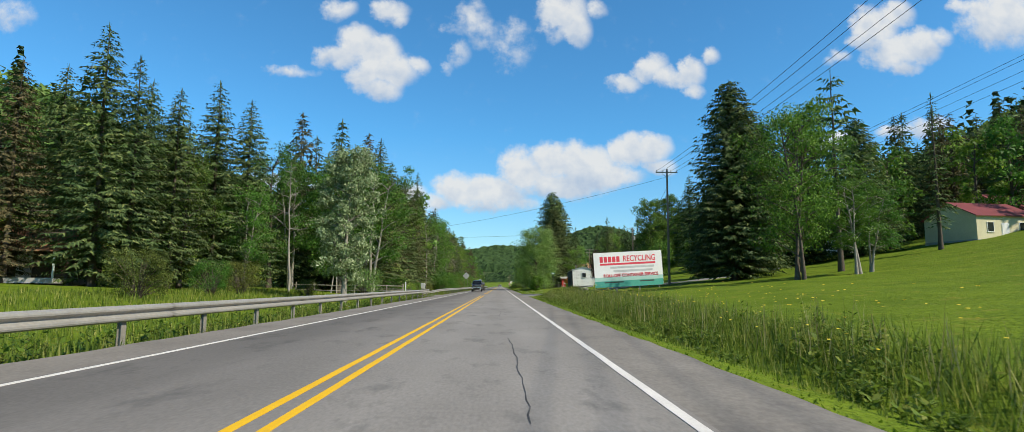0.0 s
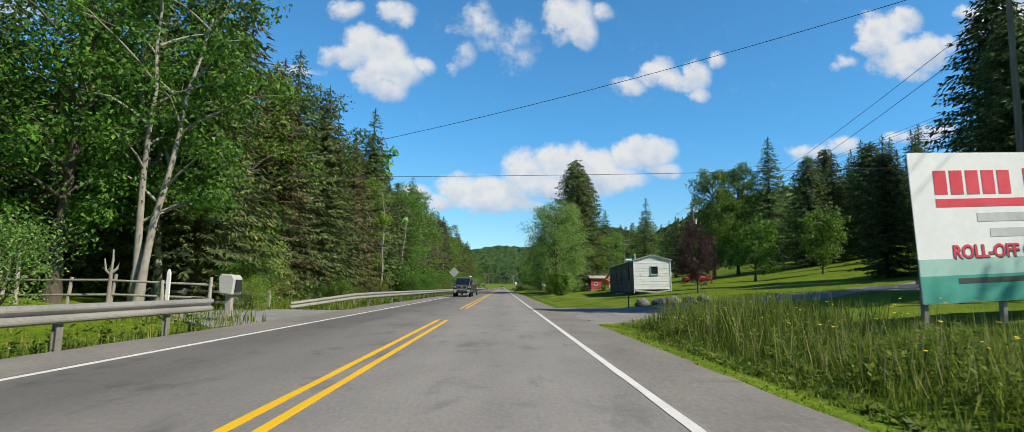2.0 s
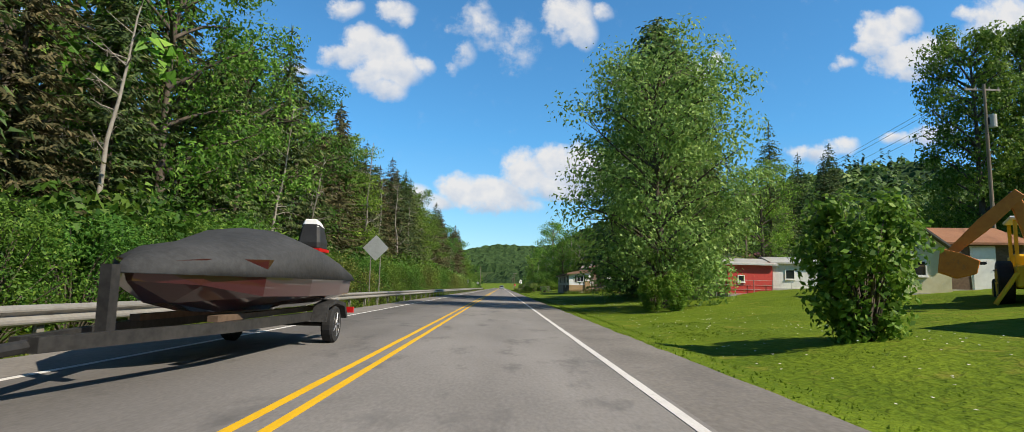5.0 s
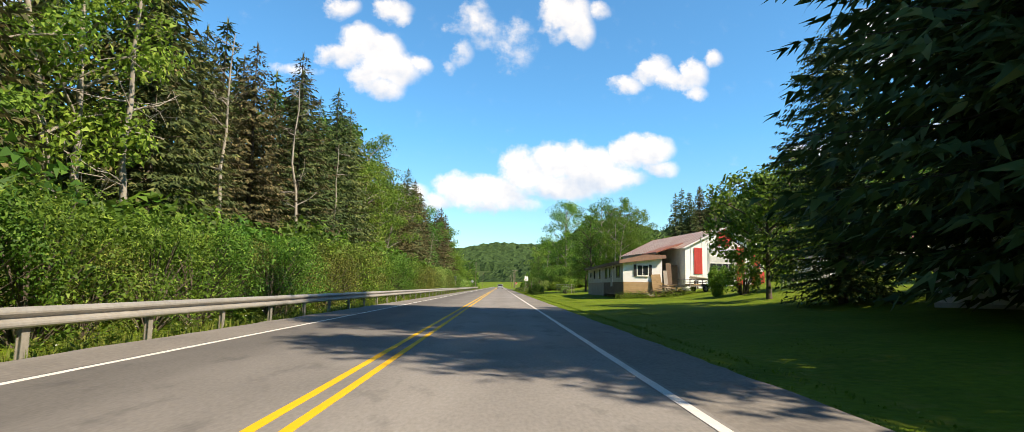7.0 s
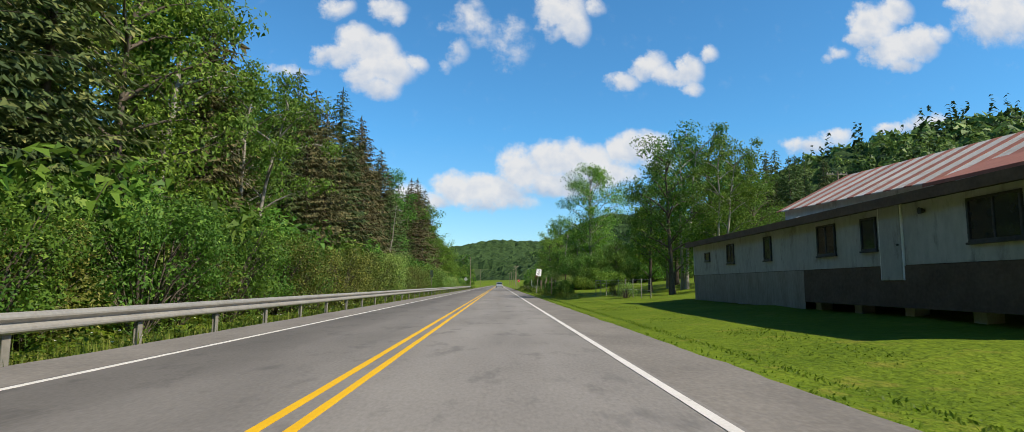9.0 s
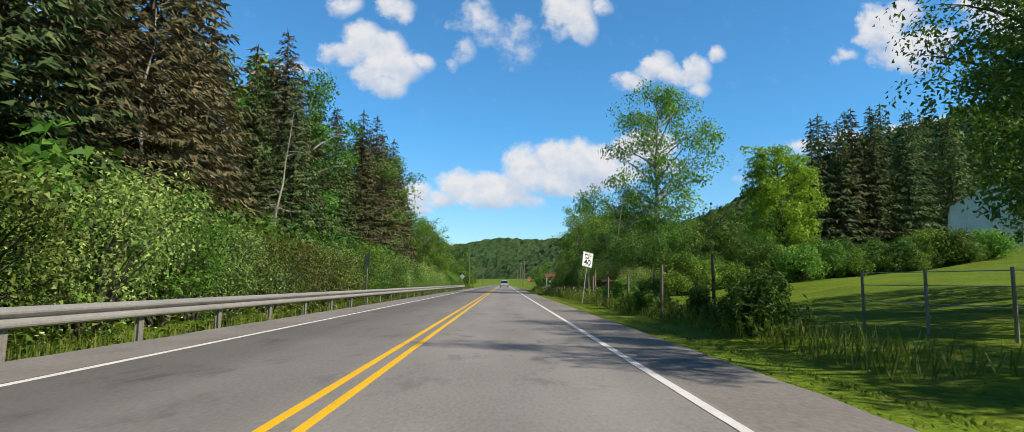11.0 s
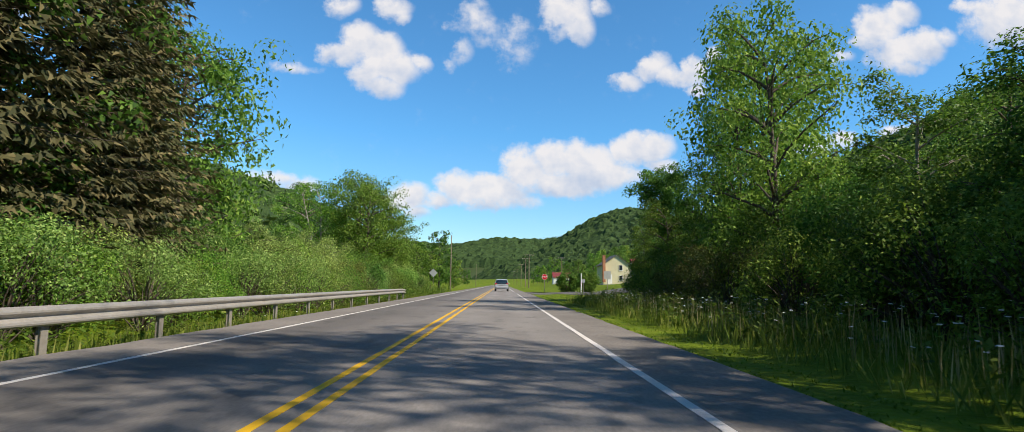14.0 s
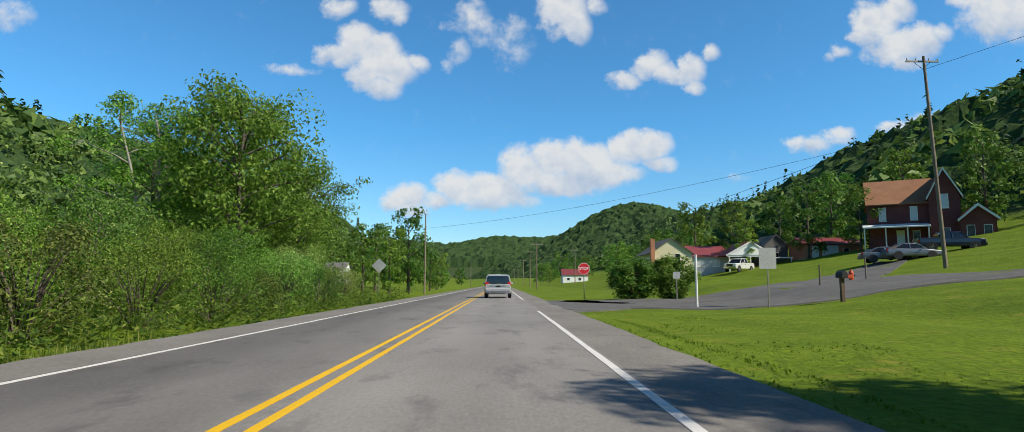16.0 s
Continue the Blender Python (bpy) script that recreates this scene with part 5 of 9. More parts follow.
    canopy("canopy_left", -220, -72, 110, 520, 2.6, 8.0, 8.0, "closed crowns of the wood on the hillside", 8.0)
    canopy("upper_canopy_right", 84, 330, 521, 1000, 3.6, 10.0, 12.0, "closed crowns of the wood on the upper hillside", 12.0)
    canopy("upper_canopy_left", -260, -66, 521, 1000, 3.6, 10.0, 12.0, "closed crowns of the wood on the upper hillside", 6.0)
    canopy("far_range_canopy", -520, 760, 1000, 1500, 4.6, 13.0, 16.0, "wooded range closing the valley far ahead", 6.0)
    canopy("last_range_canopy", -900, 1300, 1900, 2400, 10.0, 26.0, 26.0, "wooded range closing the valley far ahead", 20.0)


hill_woods()

# ---------------------------------------------------------------- more materials
M_WOOD_GREY = surf("grey_wood", (0.24, 0.21, 0.175), (0.38, 0.34, 0.29), 2.0, 12.0, rough=0.9, bump=0.01, squash=(1, 1, 0.3), rand=0.12)
M_WOOD_POLE = surf("pole_wood", (0.17, 0.13, 0.095), (0.29, 0.235, 0.175), 1.2, 9.0, rough=0.9, bump=0.01, squash=(1, 1, 0.15))
M_WOOD_TAN = surf("tan_planks", (0.33, 0.215, 0.105), (0.46, 0.315, 0.165), 1.4, 10.0, rough=0.85, bump=0.006, squash=(0.4, 1, 1), rand=0.18)
M_WOOD_BROWN = surf("brown_wood", (0.085, 0.055, 0.036), (0.16, 0.105, 0.07), 1.2, 10.0, rough=0.85, bump=0.006, rand=0.15)
M_WHITE = surf("white_siding", (0.78, 0.78, 0.76), (0.86, 0.86, 0.84), 0.6, 7.0, rough=0.6, c=(0.50, 0.49, 0.46), amount=0.05, rand=0.05)
M_WHITE_DIRTY = surf("weathered_white_siding", (0.55, 0.55, 0.52), (0.72, 0.72, 0.69), 0.8, 6.0, rough=0.7, c=(0.30, 0.30, 0.27), amount=0.15, squash=(1, 1, 0.4), rand=0.05)
# grimy off-white, darkened for the shade on the road-facing sides
M_SIDE_SHADE_GRIME = surf("shaded_grimy_siding", (0.33, 0.33, 0.31), (0.46, 0.46, 0.43), 0.8, 6.0, rough=0.75, c=(0.20, 0.20, 0.18), amount=0.35, squash=(1, 1, 0.4), rand=0.05)
# mildew tones of the white trailer, darkened to include the long side's shade
M_SIDING_DARK = surf("shaded_mildewed_siding", (0.095, 0.090, 0.082), (0.17, 0.164, 0.152), 0.7, 5.0, rough=0.85, c=(0.07, 0.067, 0.06), amount=0.45, squash=(1, 1, 0.5), rand=0.08)
M_CREAM = surf("cream_siding", (0.62, 0.56, 0.36), (0.72, 0.66, 0.45), 0.6, 6.0, rough=0.65, rand=0.05)
M_GREY_SIDING = surf("grey_siding", (0.42, 0.43, 0.44), (0.52, 0.53, 0.54), 0.6, 6.0, rough=0.65)
M_RED_METAL = surf("red_sheet_metal", (0.50, 0.045, 0.040), (0.60, 0.075, 0.060), 0.5, 6.0, rough=0.5, c=(0.40, 0.10, 0.08), amount=0.1, rand=0.05)
M_ROOF_RED = surf("maroon_roof", (0.17, 0.035, 0.040), (0.24, 0.055, 0.058), 0.6, 9.0, rough=0.55, rand=0.06)
M_ROOF_BROWN = surf("brown_shingles", (0.23, 0.105, 0.055), (0.33, 0.16, 0.085), 0.8, 14.0, rough=0.9, bump=0.01, rand=0.08)
M_ROOF_GREY = surf("grey_roof", (0.10, 0.095, 0.09), (0.17, 0.165, 0.155), 0.8, 14.0, rough=0.9, bump=0.01, rand=0.08)
M_ROOF_METAL = surf("galvanised_roof", (0.44, 0.43, 0.41), (0.60, 0.59, 0.56), 0.4, 6.0, rough=0.45, metal=0.3, c=(0.36, 0.20, 0.14), amount=0.2, rand=0.12)
M_DRIVE = surf("drive_asphalt", (0.095, 0.092, 0.090), (0.150, 0.145, 0.138), 0.6, 16.0, rough=0.95, bump=0.008, c=(0.19, 0.18, 0.165), amount=0.25, spec=0.2)
M_BARN_ROOF = surf("weathered_pale_roof", (0.50, 0.47, 0.42), (0.66, 0.63, 0.57), 0.5, 6.0, rough=0.6, c=(0.36, 0.24, 0.17), amount=0.2, rand=0.14)
M_ROOF_RUST = surf("rusty_roof", (0.30, 0.11, 0.07), (0.42, 0.17, 0.11), 0.6, 7.0, rough=0.7, rand=0.12)
M_BRICK_RED = surf("dark_red_brick", (0.12, 0.034, 0.032), (0.185, 0.055, 0.050), 0.7, 9.0, rough=0.85, bump=0.006, rand=0.08)
M_CHIMNEY = surf("orange_brick", (0.38, 0.155, 0.085), (0.50, 0.23, 0.13), 0.9, 9.0, rough=0.85, bump=0.006)
M_TRIM = surf("white_trim", (0.74, 0.73, 0.70), (0.82, 0.81, 0.78), 1.0, 8.0, rough=0.6)
M_TRIM_BROWN = surf("brown_trim", (0.24, 0.135, 0.095), (0.34, 0.20, 0.145), 1.0, 8.0, rough=0.7)
M_GAP_SHADE = surf("painted_gap_shade", (0.012, 0.012, 0.012), (0.02, 0.02, 0.02), 1.0, 8.0, rough=0.9)
M_PANE = glassy("window_pane", (0.018, 0.022, 0.026), 0.06)
M_PANE_PALE = surf("curtained_pane", (0.52, 0.53, 0.53), (0.70, 0.70, 0.68), 1.0, 5.0, rough=0.12, spec=0.6)
M_CONCRETE = surf("concrete", (0.34, 0.33, 0.31), (0.45, 0.44, 0.42), 0.8, 12.0, rough=0.9, bump=0.01)
M_STONE = surf("field_stone", (0.10, 0.095, 0.09), (0.19, 0.18, 0.17), 1.2, 8.0, rough=0.95, bump=0.03, rand=0.2)
M_SIGN_WHITE = surf("sign_white", (0.80, 0.80, 0.78), (0.86, 0.86, 0.84), 1.5, 10.0, rough=0.45)
M_SIGN_BLACK = surf("sign_black", (0.012, 0.012, 0.013), (0.02, 0.02, 0.02), 1.5, 10.0, rough=0.5)
M_SIGN_BACK = surf("sign_aluminium", (0.42, 0.42, 0.41), (0.54, 0.54, 0.53), 1.0, 9.0, rough=0.5, metal=0.4)
M_STOP = surf("sign_red", (0.60, 0.015, 0.02), (0.66, 0.03, 0.03), 1.0, 9.0, rough=0.45)
M_SIGN_GREEN = surf("sign_green", (0.01, 0.16, 0.09), (0.015, 0.20, 0.11), 1.0, 9.0, rough=0.5)
M_WIRE = surf("cable", (0.02, 0.02, 0.02), (0.035, 0.035, 0.035), 1.0, 5.0, rough=0.7)
M_GLAZED = surf("insulator", (0.30, 0.26, 0.22), (0.42, 0.38, 0.33), 2.0, 9.0, rough=0.3)
M_ORANGE = surf("orange_paint", (0.62, 0.17, 0.02), (0.72, 0.24, 0.03), 0.8, 6.0, rough=0.6, c=(0.30, 0.12, 0.05), amount=0.25)
M_YELLOW_PAINT = surf("machine_yellow", (0.66, 0.42, 0.02), (0.75, 0.50, 0.03), 0.8, 6.0, rough=0.55, c=(0.30, 0.2, 0.06), amount=0.15)
M_STEEL_DARK = surf("dark_steel", (0.035, 0.035, 0.036), (0.07, 0.068, 0.066), 1.5, 12.0, rough=0.6, metal=0.5)
M_RUBBER = surf("rubber", (0.016, 0.016, 0.017), (0.028, 0.028, 0.028), 3.0, 20.0, rough=0.85)
M_CHROME = surf("chrome", (0.62, 0.62, 0.64), (0.70, 0.70, 0.72), 2.0, 10.0, rough=0.16, metal=1.0)
M_RIM = surf("alloy_rim", (0.40, 0.40, 0.41), (0.52, 0.52, 0.53), 3.0, 12.0, rough=0.35, metal=0.8)
M_BLACK_PLASTIC = surf("black_plastic", (0.018, 0.018, 0.019), (0.03, 0.03, 0.03), 3.0, 20.0, rough=0.6)
M_CAR_GLASS = glassy("car_glass", (0.010, 0.012, 0.014), 0.03)
M_LAMP_RED = surf("red_lens", (0.45, 0.01, 0.01), (0.55, 0.02, 0.02), 4.0, 20.0, rough=0.15)
M_LAMP_CLEAR = surf("clear_lens", (0.30, 0.30, 0.30), (0.48, 0.48, 0.47), 4.0, 20.0, rough=0.10)
M_LAMP_AMBER = surf("amber_lens", (0.75, 0.25, 0.02), (0.80, 0.30, 0.03), 4.0, 20.0, rough=0.15)
M_TARP = surf("boat_cover", (0.030, 0.032, 0.034), (0.055, 0.057, 0.060), 1.2, 10.0, rough=0.85, bump=0.02)
M_HYDRANT = surf("red_enamel", (0.50, 0.06, 0.015), (0.60, 0.10, 0.03), 3.0, 14.0, rough=0.5)
M_PLASTIC_GREY = surf("grey_plastic", (0.38, 0.37, 0.34), (0.48, 0.47, 0.44), 2.0, 14.0, rough=0.6)


def car_paint(name, tone):
    return surf(name, tone, tuple(v * 1.18 + 0.003 for v in tone), 1.5, 40.0, rough=0.28, metal=0.25, coat=1.0)


# ---------------------------------------------------------------- guardrails
def w_beam_profile():
    """Outline of a W-beam in section: (out towards the road, up)."""
    pts = [(0.01, 0.0), (0.075, 0.030), (0.085, 0.055), (0.082, 0.092), (0.015, 0.135), (0.0, 0.158), (0.015, 0.182), (0.082, 0.215), (0.085, 0.245), (0.075, 0.280), (0.01, 0.31)]
    back = [(x - 0.012, z) for x, z in pts[::-1]]
    return pts + back


def beam_length(line, z0):
    """A beam along a line of plan points, facing the road (towards +x)."""
    P = np.array(line, float)
    T = np.gradient(P[:, :2], axis=0)
    T /= np.linalg.norm(T, axis=1)[:, None]
    N = np.column_stack([T[:, 1], -T[:, 0]])
    prof = w_beam_profile()
    return loft([[(p[0] + n[0] * u_, p[1] + n[1] * u_, z0 + p[2] + w_) for u_, w_ in prof] for p, n in zip(P, N)])


def guardrail(line, label, spacing=3.2, gap_h=0.37):
    """Line: plan points with the drop of the rail at each one."""
    rail = root("guardrail", 0, 0, 0, 0, label, "guardrail", "roadside guardrails")
    P = np.array(line, float)
    d = np.concatenate([[0], np.cumsum(np.linalg.norm(np.diff(P[:, :2], axis=0), axis=1))])

    def at(s):
        return [float(np.interp(s, d, P[:, k])) for k in range(3)]
    s = 0.0
    while s < d[-1] - 0.5:
        e = min(d[-1], s + 7.62)
        pts = [at(v) for v in np.linspace(s, e + (0.10 if e < d[-1] else 0), (18 if e == d[-1] else 6) if e - s > 3 else 3)]
        off = 0.004 * (int(s / 7.62) % 2)
        part("beam", beam_length([(x + off, y, z) for x, y, z in pts], gap_h), M_GALV, rail)
        s = e
    s = 0.6
    while s < d[-1] - 0.3:
        x, y, z = at(s)
        low = float(ground_z(x, y)) - 0.35
        bm = box(-0.085, -0.025, -0.05, 0.05, low, gap_h + 0.27 + z)
        box(-0.095, -0.085, -0.075, 0.075, low, gap_h + 0.27 + z, bm)
        box(-0.025, -0.014, -0.075, 0.075, low, gap_h + 0.27 + z, bm)
        ob = part("post", bm, M_POST_STEEL, rail)
        ob.location = (x, y, 0)
        s += spacing
    return rail


guardrail([(-7.0, -40, 0), (-7.0, 20, 0), (-7.0, 55, 0), (-7.0, 61.2, 0), (-7.06, 61.7, 0), (-7.25, 62.1, 0), (-7.55, 62.35, 0), (-7.9, 62.4, 0)], "weathered galvanised W-beam guardrail along the shoulder")
guardrail([(-9.2, 73.6, -0.42), (-8.3, 75.2, -0.25), (-7.5, 77.6, -0.06), (-7.05, 81, 0), (-7.0, 90, 0), (-7.0, 340, 0), (-7.1, 345, -0.02), (-7.5, 348.5, -0.12), (-8.2, 351.0, -0.35)], "long weathered galvanised W-beam guardrail with turned-down ends")


# ---------------------------------------------------------------- poles, wires, signs
def gz1(x, y):
    return float(ground_z(x, y))


def utility_pole(x, y, top, arms=1, transformer=False, label="weathered wooden utility pole with a crossarm", lean=0.0, arm_turn=0.0, r=0.15):
    z = gz1(x, y) - 0.3
    p = root("utility_pole", x, y, z, arm_turn, label, "utility pole", "utility poles")
    h = top - z
    part("shaft", rod((0, 0, 0), (lean, 0, h), r, r * 0.62, 10), M_WOOD_POLE, p, smooth=False)
    for k in range(arms):
        za = h - 0.35 - 0.9 * k
        part("crossarm", box(-1.25 + lean, 1.25 + lean, 0.10, 0.20, za - 0.06, za + 0.06), M_WOOD_GREY, p, bevel=0.01)
        for sx in (-1, 1):
            part("brace", rod((lean + sx * 0.6, 0.2, za - 0.05), (lean, 0.12, za - 0.62), 0.018, sides=5), M_STEEL_DARK, p)
        for ix in (-1.15, -0.5, 0.5, 1.15):
            part("insulator", rod((lean + ix, 0.15, za + 0.06), (lean + ix, 0.15, za + 0.24), 0.055, 0.03, 8), M_GLAZED, p)
    if transformer:
        bm = rod((0.42, -0.05, h - 3.1), (0.42, -0.05, h - 2.2), 0.24, 0.24, 14)
        part("transformer", bm, M_PLASTIC_GREY, p, "grey transformer can")
        part("bracket", box(0.1, 0.25, -0.1, 0.0, h - 2.9, h - 2.4), M_STEEL_DARK, p)
    return p


utility_pole(19.1, 68.2, 14.5, 1)
utility_pole(33.6, 153, 16.0, 1, True)
utility_pole(26, 131.5 + 45, 12.0, 2)
utility_pole(40, 266.5, 14.6, 1)
utility_pole(36, 22, 17.5, 1)
utility_pole(32.1, 387.6, 18.0, 1, lean=-0.5, label="tall leaning wooden utility pole on the lawn")
utility_pole(20.5, 137 + 60, 11.0, 1)
for x_, y_, t_ in ((8.5, 520, 10.5), (9.5, 600, 11), (10, 700, 11), (7.5, 470, 9.5), (10.5, 820, 12), (21.5, 520, 11)):
    utility_pole(x_, y_, t_, 1, label="distant wooden utility pole beside the road")
utility_pole(-11.5, 438, 11.8, 0, label="plain wooden pole on the roadside lawn")
utility_pole(-16.5, 82, 8.0, 0, label="short pale broken wooden pole in the wood")
utility_pole(-13, 610, 11, 0, label="distant wooden utility pole beside the road")


def wire(a, b, sag, r=0.014, label="thin black overhead cable"):
    t = np.linspace(0, 1, 17)[:, None]
    P = np.array(a) * (1 - t) + np.array(b) * t
    P[:, 2] -= sag * 4 * (t * (1 - t))[:, 0]
    v, q = tube(P, np.full(17, r), 5)
    tagged(new("overhead_cable", quad_mesh("overhead_cable", v, q, M_WIRE, True)), label, "cable", "overhead cables")


for dx_, dz_ in ((-1.15, 0.0), (-0.5, 0.0), (1.15, 0.0), (0.0, -1.2)):
    wire((33.6 + dx_, 153.15, 15.85 + dz_), (36 + dx_, 22.15, 17.35 + dz_), 1.6)
    wire((33.6 + dx_, 153.15, 15.85 + dz_), (40 + dx_, 266.6, 14.4 + dz_), 2.0)
wire((19.1, 68.2, 12.4), (32.6, 152.6, 13.5), 1.5)
wire((19.1, 68.2, 11.6), (33.4, 152.8, 12.4), 1.5)
utility_pole(15.6, -3, 14.6, 1)
for dx_ in (-1.15, -0.5, 0.5, 1.15):
    wire((19.1 + dx_, 68.2, 14.3), (15.6 + dx_, -2.9, 14.4), 1.0)
wire((-16.5, 82, 7.6), (19.1, 68.3, 13.6), 0.7)
wire((-16.5, 82, 7.2), (33.2, 84, 9.6), 0.25)
wire((40, 266.6, 14.4), (31.6, 387.7, 17.0), 2.5)
for dz_ in (0.0, -0.8, -1.3):
    wire((31.6, 387.6, 13.0 + dz_), (8.6, 520, 9.8 + dz_), 1.6, 0.02)
wire((31.6, 387.7, 12.4), (-11.5, 438, 9.5), 1.0)
wire((8.6, 520.1, 10.0), (9.6, 600.1, 10.5), 1.0, 0.02)
wire((9.6, 600, 10.4), (-13, 610, 10.2), 0.5, 0.03)


def text_part(name, body, size, material, parent, at, depth=0.004, turn=(90, 0, 0), squeeze=1.0, label=""):
    cu = bpy.data.curves.new(name, "FONT")
    cu.offset = 0.018 * size
    cu.body, cu.size, cu.extrude, cu.align_x, cu.align_y = body, size, depth, "CENTER", "CENTER"
    tmp = bpy.data.objects.new(name, cu)
    me = bpy.data.meshes.new_from_object(tmp)
    bpy.data.objects.remove(tmp)
    me.materials.clear()
    me.materials.append(material)
    ob = child(name, me, parent, label)
    ob.matrix_basis = Matrix.LocRotScale(at, Euler([radians(a) for a in turn]), (squeeze, 1, 1))
    return ob


def rounded_panel(w, h, t, r=0.04):
    pts = []
    for cx, cz, a0 in ((w / 2 - r, h / 2 - r, 0), (-w / 2 + r, h / 2 - r, 90), (-w / 2 + r, -h / 2 + r, 180), (w / 2 - r, -h / 2 + r, 270)):
        for k in range(4):
            a = radians(a0 + 30 * k)
            pts.append((cx + r * math.cos(a), cz + r * math.sin(a)))
    return prism(pts, -t / 2, t / 2)


def speed_sign():
    x, y = 4.69, 276.14
    z = gz1(x, y) - 0.2
    s = root("speed_limit_sign", x, y, z, 0, "white speed limit sign on a leaning steel post", "road sign")
    s.rotation_euler = (radians(-4.5), radians(11), radians(26))
    part("post", box(-0.03, 0.03, 0.0, 0.045, 0, 3.42), M_POST_STEEL, s, bevel=0.006)
    panel = part("panel", rounded_panel(0.76, 0.92, 0.006), M_SIGN_WHITE, s)
    panel.location = (0, -0.012, 3.04)
    bm = bmesh.new()
    for a, b, c, d in ((-0.355, 0.355, 0.425, 0.437), (-0.355, 0.355, -0.437, -0.425), (-0.365, -0.353, -0.43, 0.43), (0.353, 0.365, -0.43, 0.43)):
        box(a, b, -0.007, -0.004, c, d, bm)
    border = part("border", bm, M_SIGN_BLACK, panel)
    text_part("word_speed", "SPEED", 0.20, M_SIGN_BLACK, panel, (0, -0.006, 0.285), 0.002)
    text_part("word_limit", "LIMIT", 0.20, M_SIGN_BLACK, panel, (0, -0.006, 0.085), 0.002)
    text_part("number", "40", 0.50, M_SIGN_BLACK, panel, (0, -0.006, -0.21), 0.002, squeeze=1.05)
    for zz in (2.77, 3.30):
        part("bolt", rod((0, -0.03, zz), (0, 0.02, zz), 0.014, sides=6), M_STEEL_DARK, s)


speed_sign()


def diamond_sign(x, y, zc, side, posts=1, label="back of a diamond road sign on a steel post"):
    z = gz1(x, y) - 0.2
    s = root("diamond_sign", x, y, z, 0, label, "road sign", "diamond signs")
    h = zc - z
    for k in range(posts):
        px_ = 0 if posts == 1 else (-0.32, 0.32)[k]
        part("post", box(px_ - 0.03, px_ + 0.03, 0.02, 0.07, 0, h + (0.35 if posts == 2 else 0.5)), M_POST_STEEL, s, bevel=0.006)
    p = part("panel", rounded_panel(side, side, 0.006, 0.05), M_SIGN_BACK, s, "plain unpainted aluminium back")
    p.matrix_basis = pose(0, 0.0, h, 0, 45, 0)
    for dz in (-0.3, 0.3):
        part("bolt", rod((0, -0.012, h + dz), (0, 0.03, h + dz), 0.014, sides=6), M_STEEL_DARK, s)


diamond_sign(-8.4, 152.8, 3.5, 1.22, 2, "back of a large diamond road sign on two posts")
diamond_sign(-11.4, 402.5, 2.75, 1.0, 1)


def plain_sign(x, y, zc, w, h, label, turn=0.0):
    z = gz1(x, y) - 0.2
    s = root("road_sign", x, y, z, turn, label, "road sign", "sign backs")
    part("post", box(-0.03, 0.03, 0.0, 0.045, 0, zc - z + h / 2), M_POST_STEEL, s, bevel=0.006)
    p = part("panel", rounded_panel(w, h, 0.006, 0.04), M_SIGN_BACK, s, "plain unpainted aluminium back")
    p.location = (0, -0.01, zc - z)
    for dz in (-0.25, 0.25):
        part("bolt", rod((0, -0.03, zc - z + dz * h), (0, 0.02, zc - z + dz * h), 0.014, sides=6), M_STEEL_DARK, s)


plain_sign(-9.2, 278.3, 2.45, 0.62, 0.92, "back of a speed sign on a steel post behind the guardrail", -42)
plain_sign(12.2, 371.7, 2.25, 0.78, 0.95, "back of a rectangular road sign beside the driveway")
plain_sign(10.6, 352 + 28.5, 1.6, 0.01 + 0.4, 0.4, "small sign back on a thin post far ahead")


def stop_sign():
    x, y = 6.0, 387.2
    z = gz1(x, y) - 0.2
    s = root("stop_sign", x, y, z, 0, "red octagonal stop sign on a steel post", "stop sign")
    part("post", box(-0.03, 0.03, 0.0, 0.045, 0, 2.75), M_POST_STEEL, s, bevel=0.006)
    pts = [(0.40 * math.cos(radians(22.5 + 45 * k)), 0.40 * math.sin(radians(22.5 + 45 * k))) for k in range(8)]
    rim = part("border", prism([(1.06 * a, 1.06 * b) for a, b in pts], -0.003, 0.003), M_SIGN_WHITE, s)
    rim.location = (0, -0.008, 2.40)
    face = part("panel", prism(pts, -0.004, 0.002), M_STOP, s)
    face.location = (0, -0.010, 2.40)
    text_part("word", "STOP", 0.27, M_SIGN_WHITE, face, (0, -0.006, 0), 0.002)


stop_sign()


def street_sign():
    x, y = 7.05, 80.1
    z = gz1(x, y) - 0.2
    s = root("street_sign", x, y, z, 0, "small green street name sign on a dark post", "street sign")
    part("post", box(-0.03, 0.03, -0.03, 0.03, 0, 2.95), M_STEEL_DARK, s, bevel=0.006)
    b = part("blade", rounded_panel(0.46, 0.20, 0.006, 0.03), M_SIGN_GREEN, s)
    b.location = (0.0, -0.035, 2.86)
    part("name_bar", box(-0.17, 0.17, -0.006, -0.004, -0.045, 0.045), M_SIGN_WHITE, b, "plain white bar in place of the name")
    b2 = part("blade", rounded_panel(0.66, 0.20, 0.006, 0.03), M_SIGN_GREEN, s)
    b2.matrix_basis = pose(0.035, 0, 2.64, 0, 0, 90)
    part("panel", rounded_panel(0.4, 0.75, 0.006, 0.04), M_STEEL_DARK, s, "dark back of a sign seen edge on").matrix_basis = pose(0.04, 0, 2.1, 0, 0, 80)


street_sign()


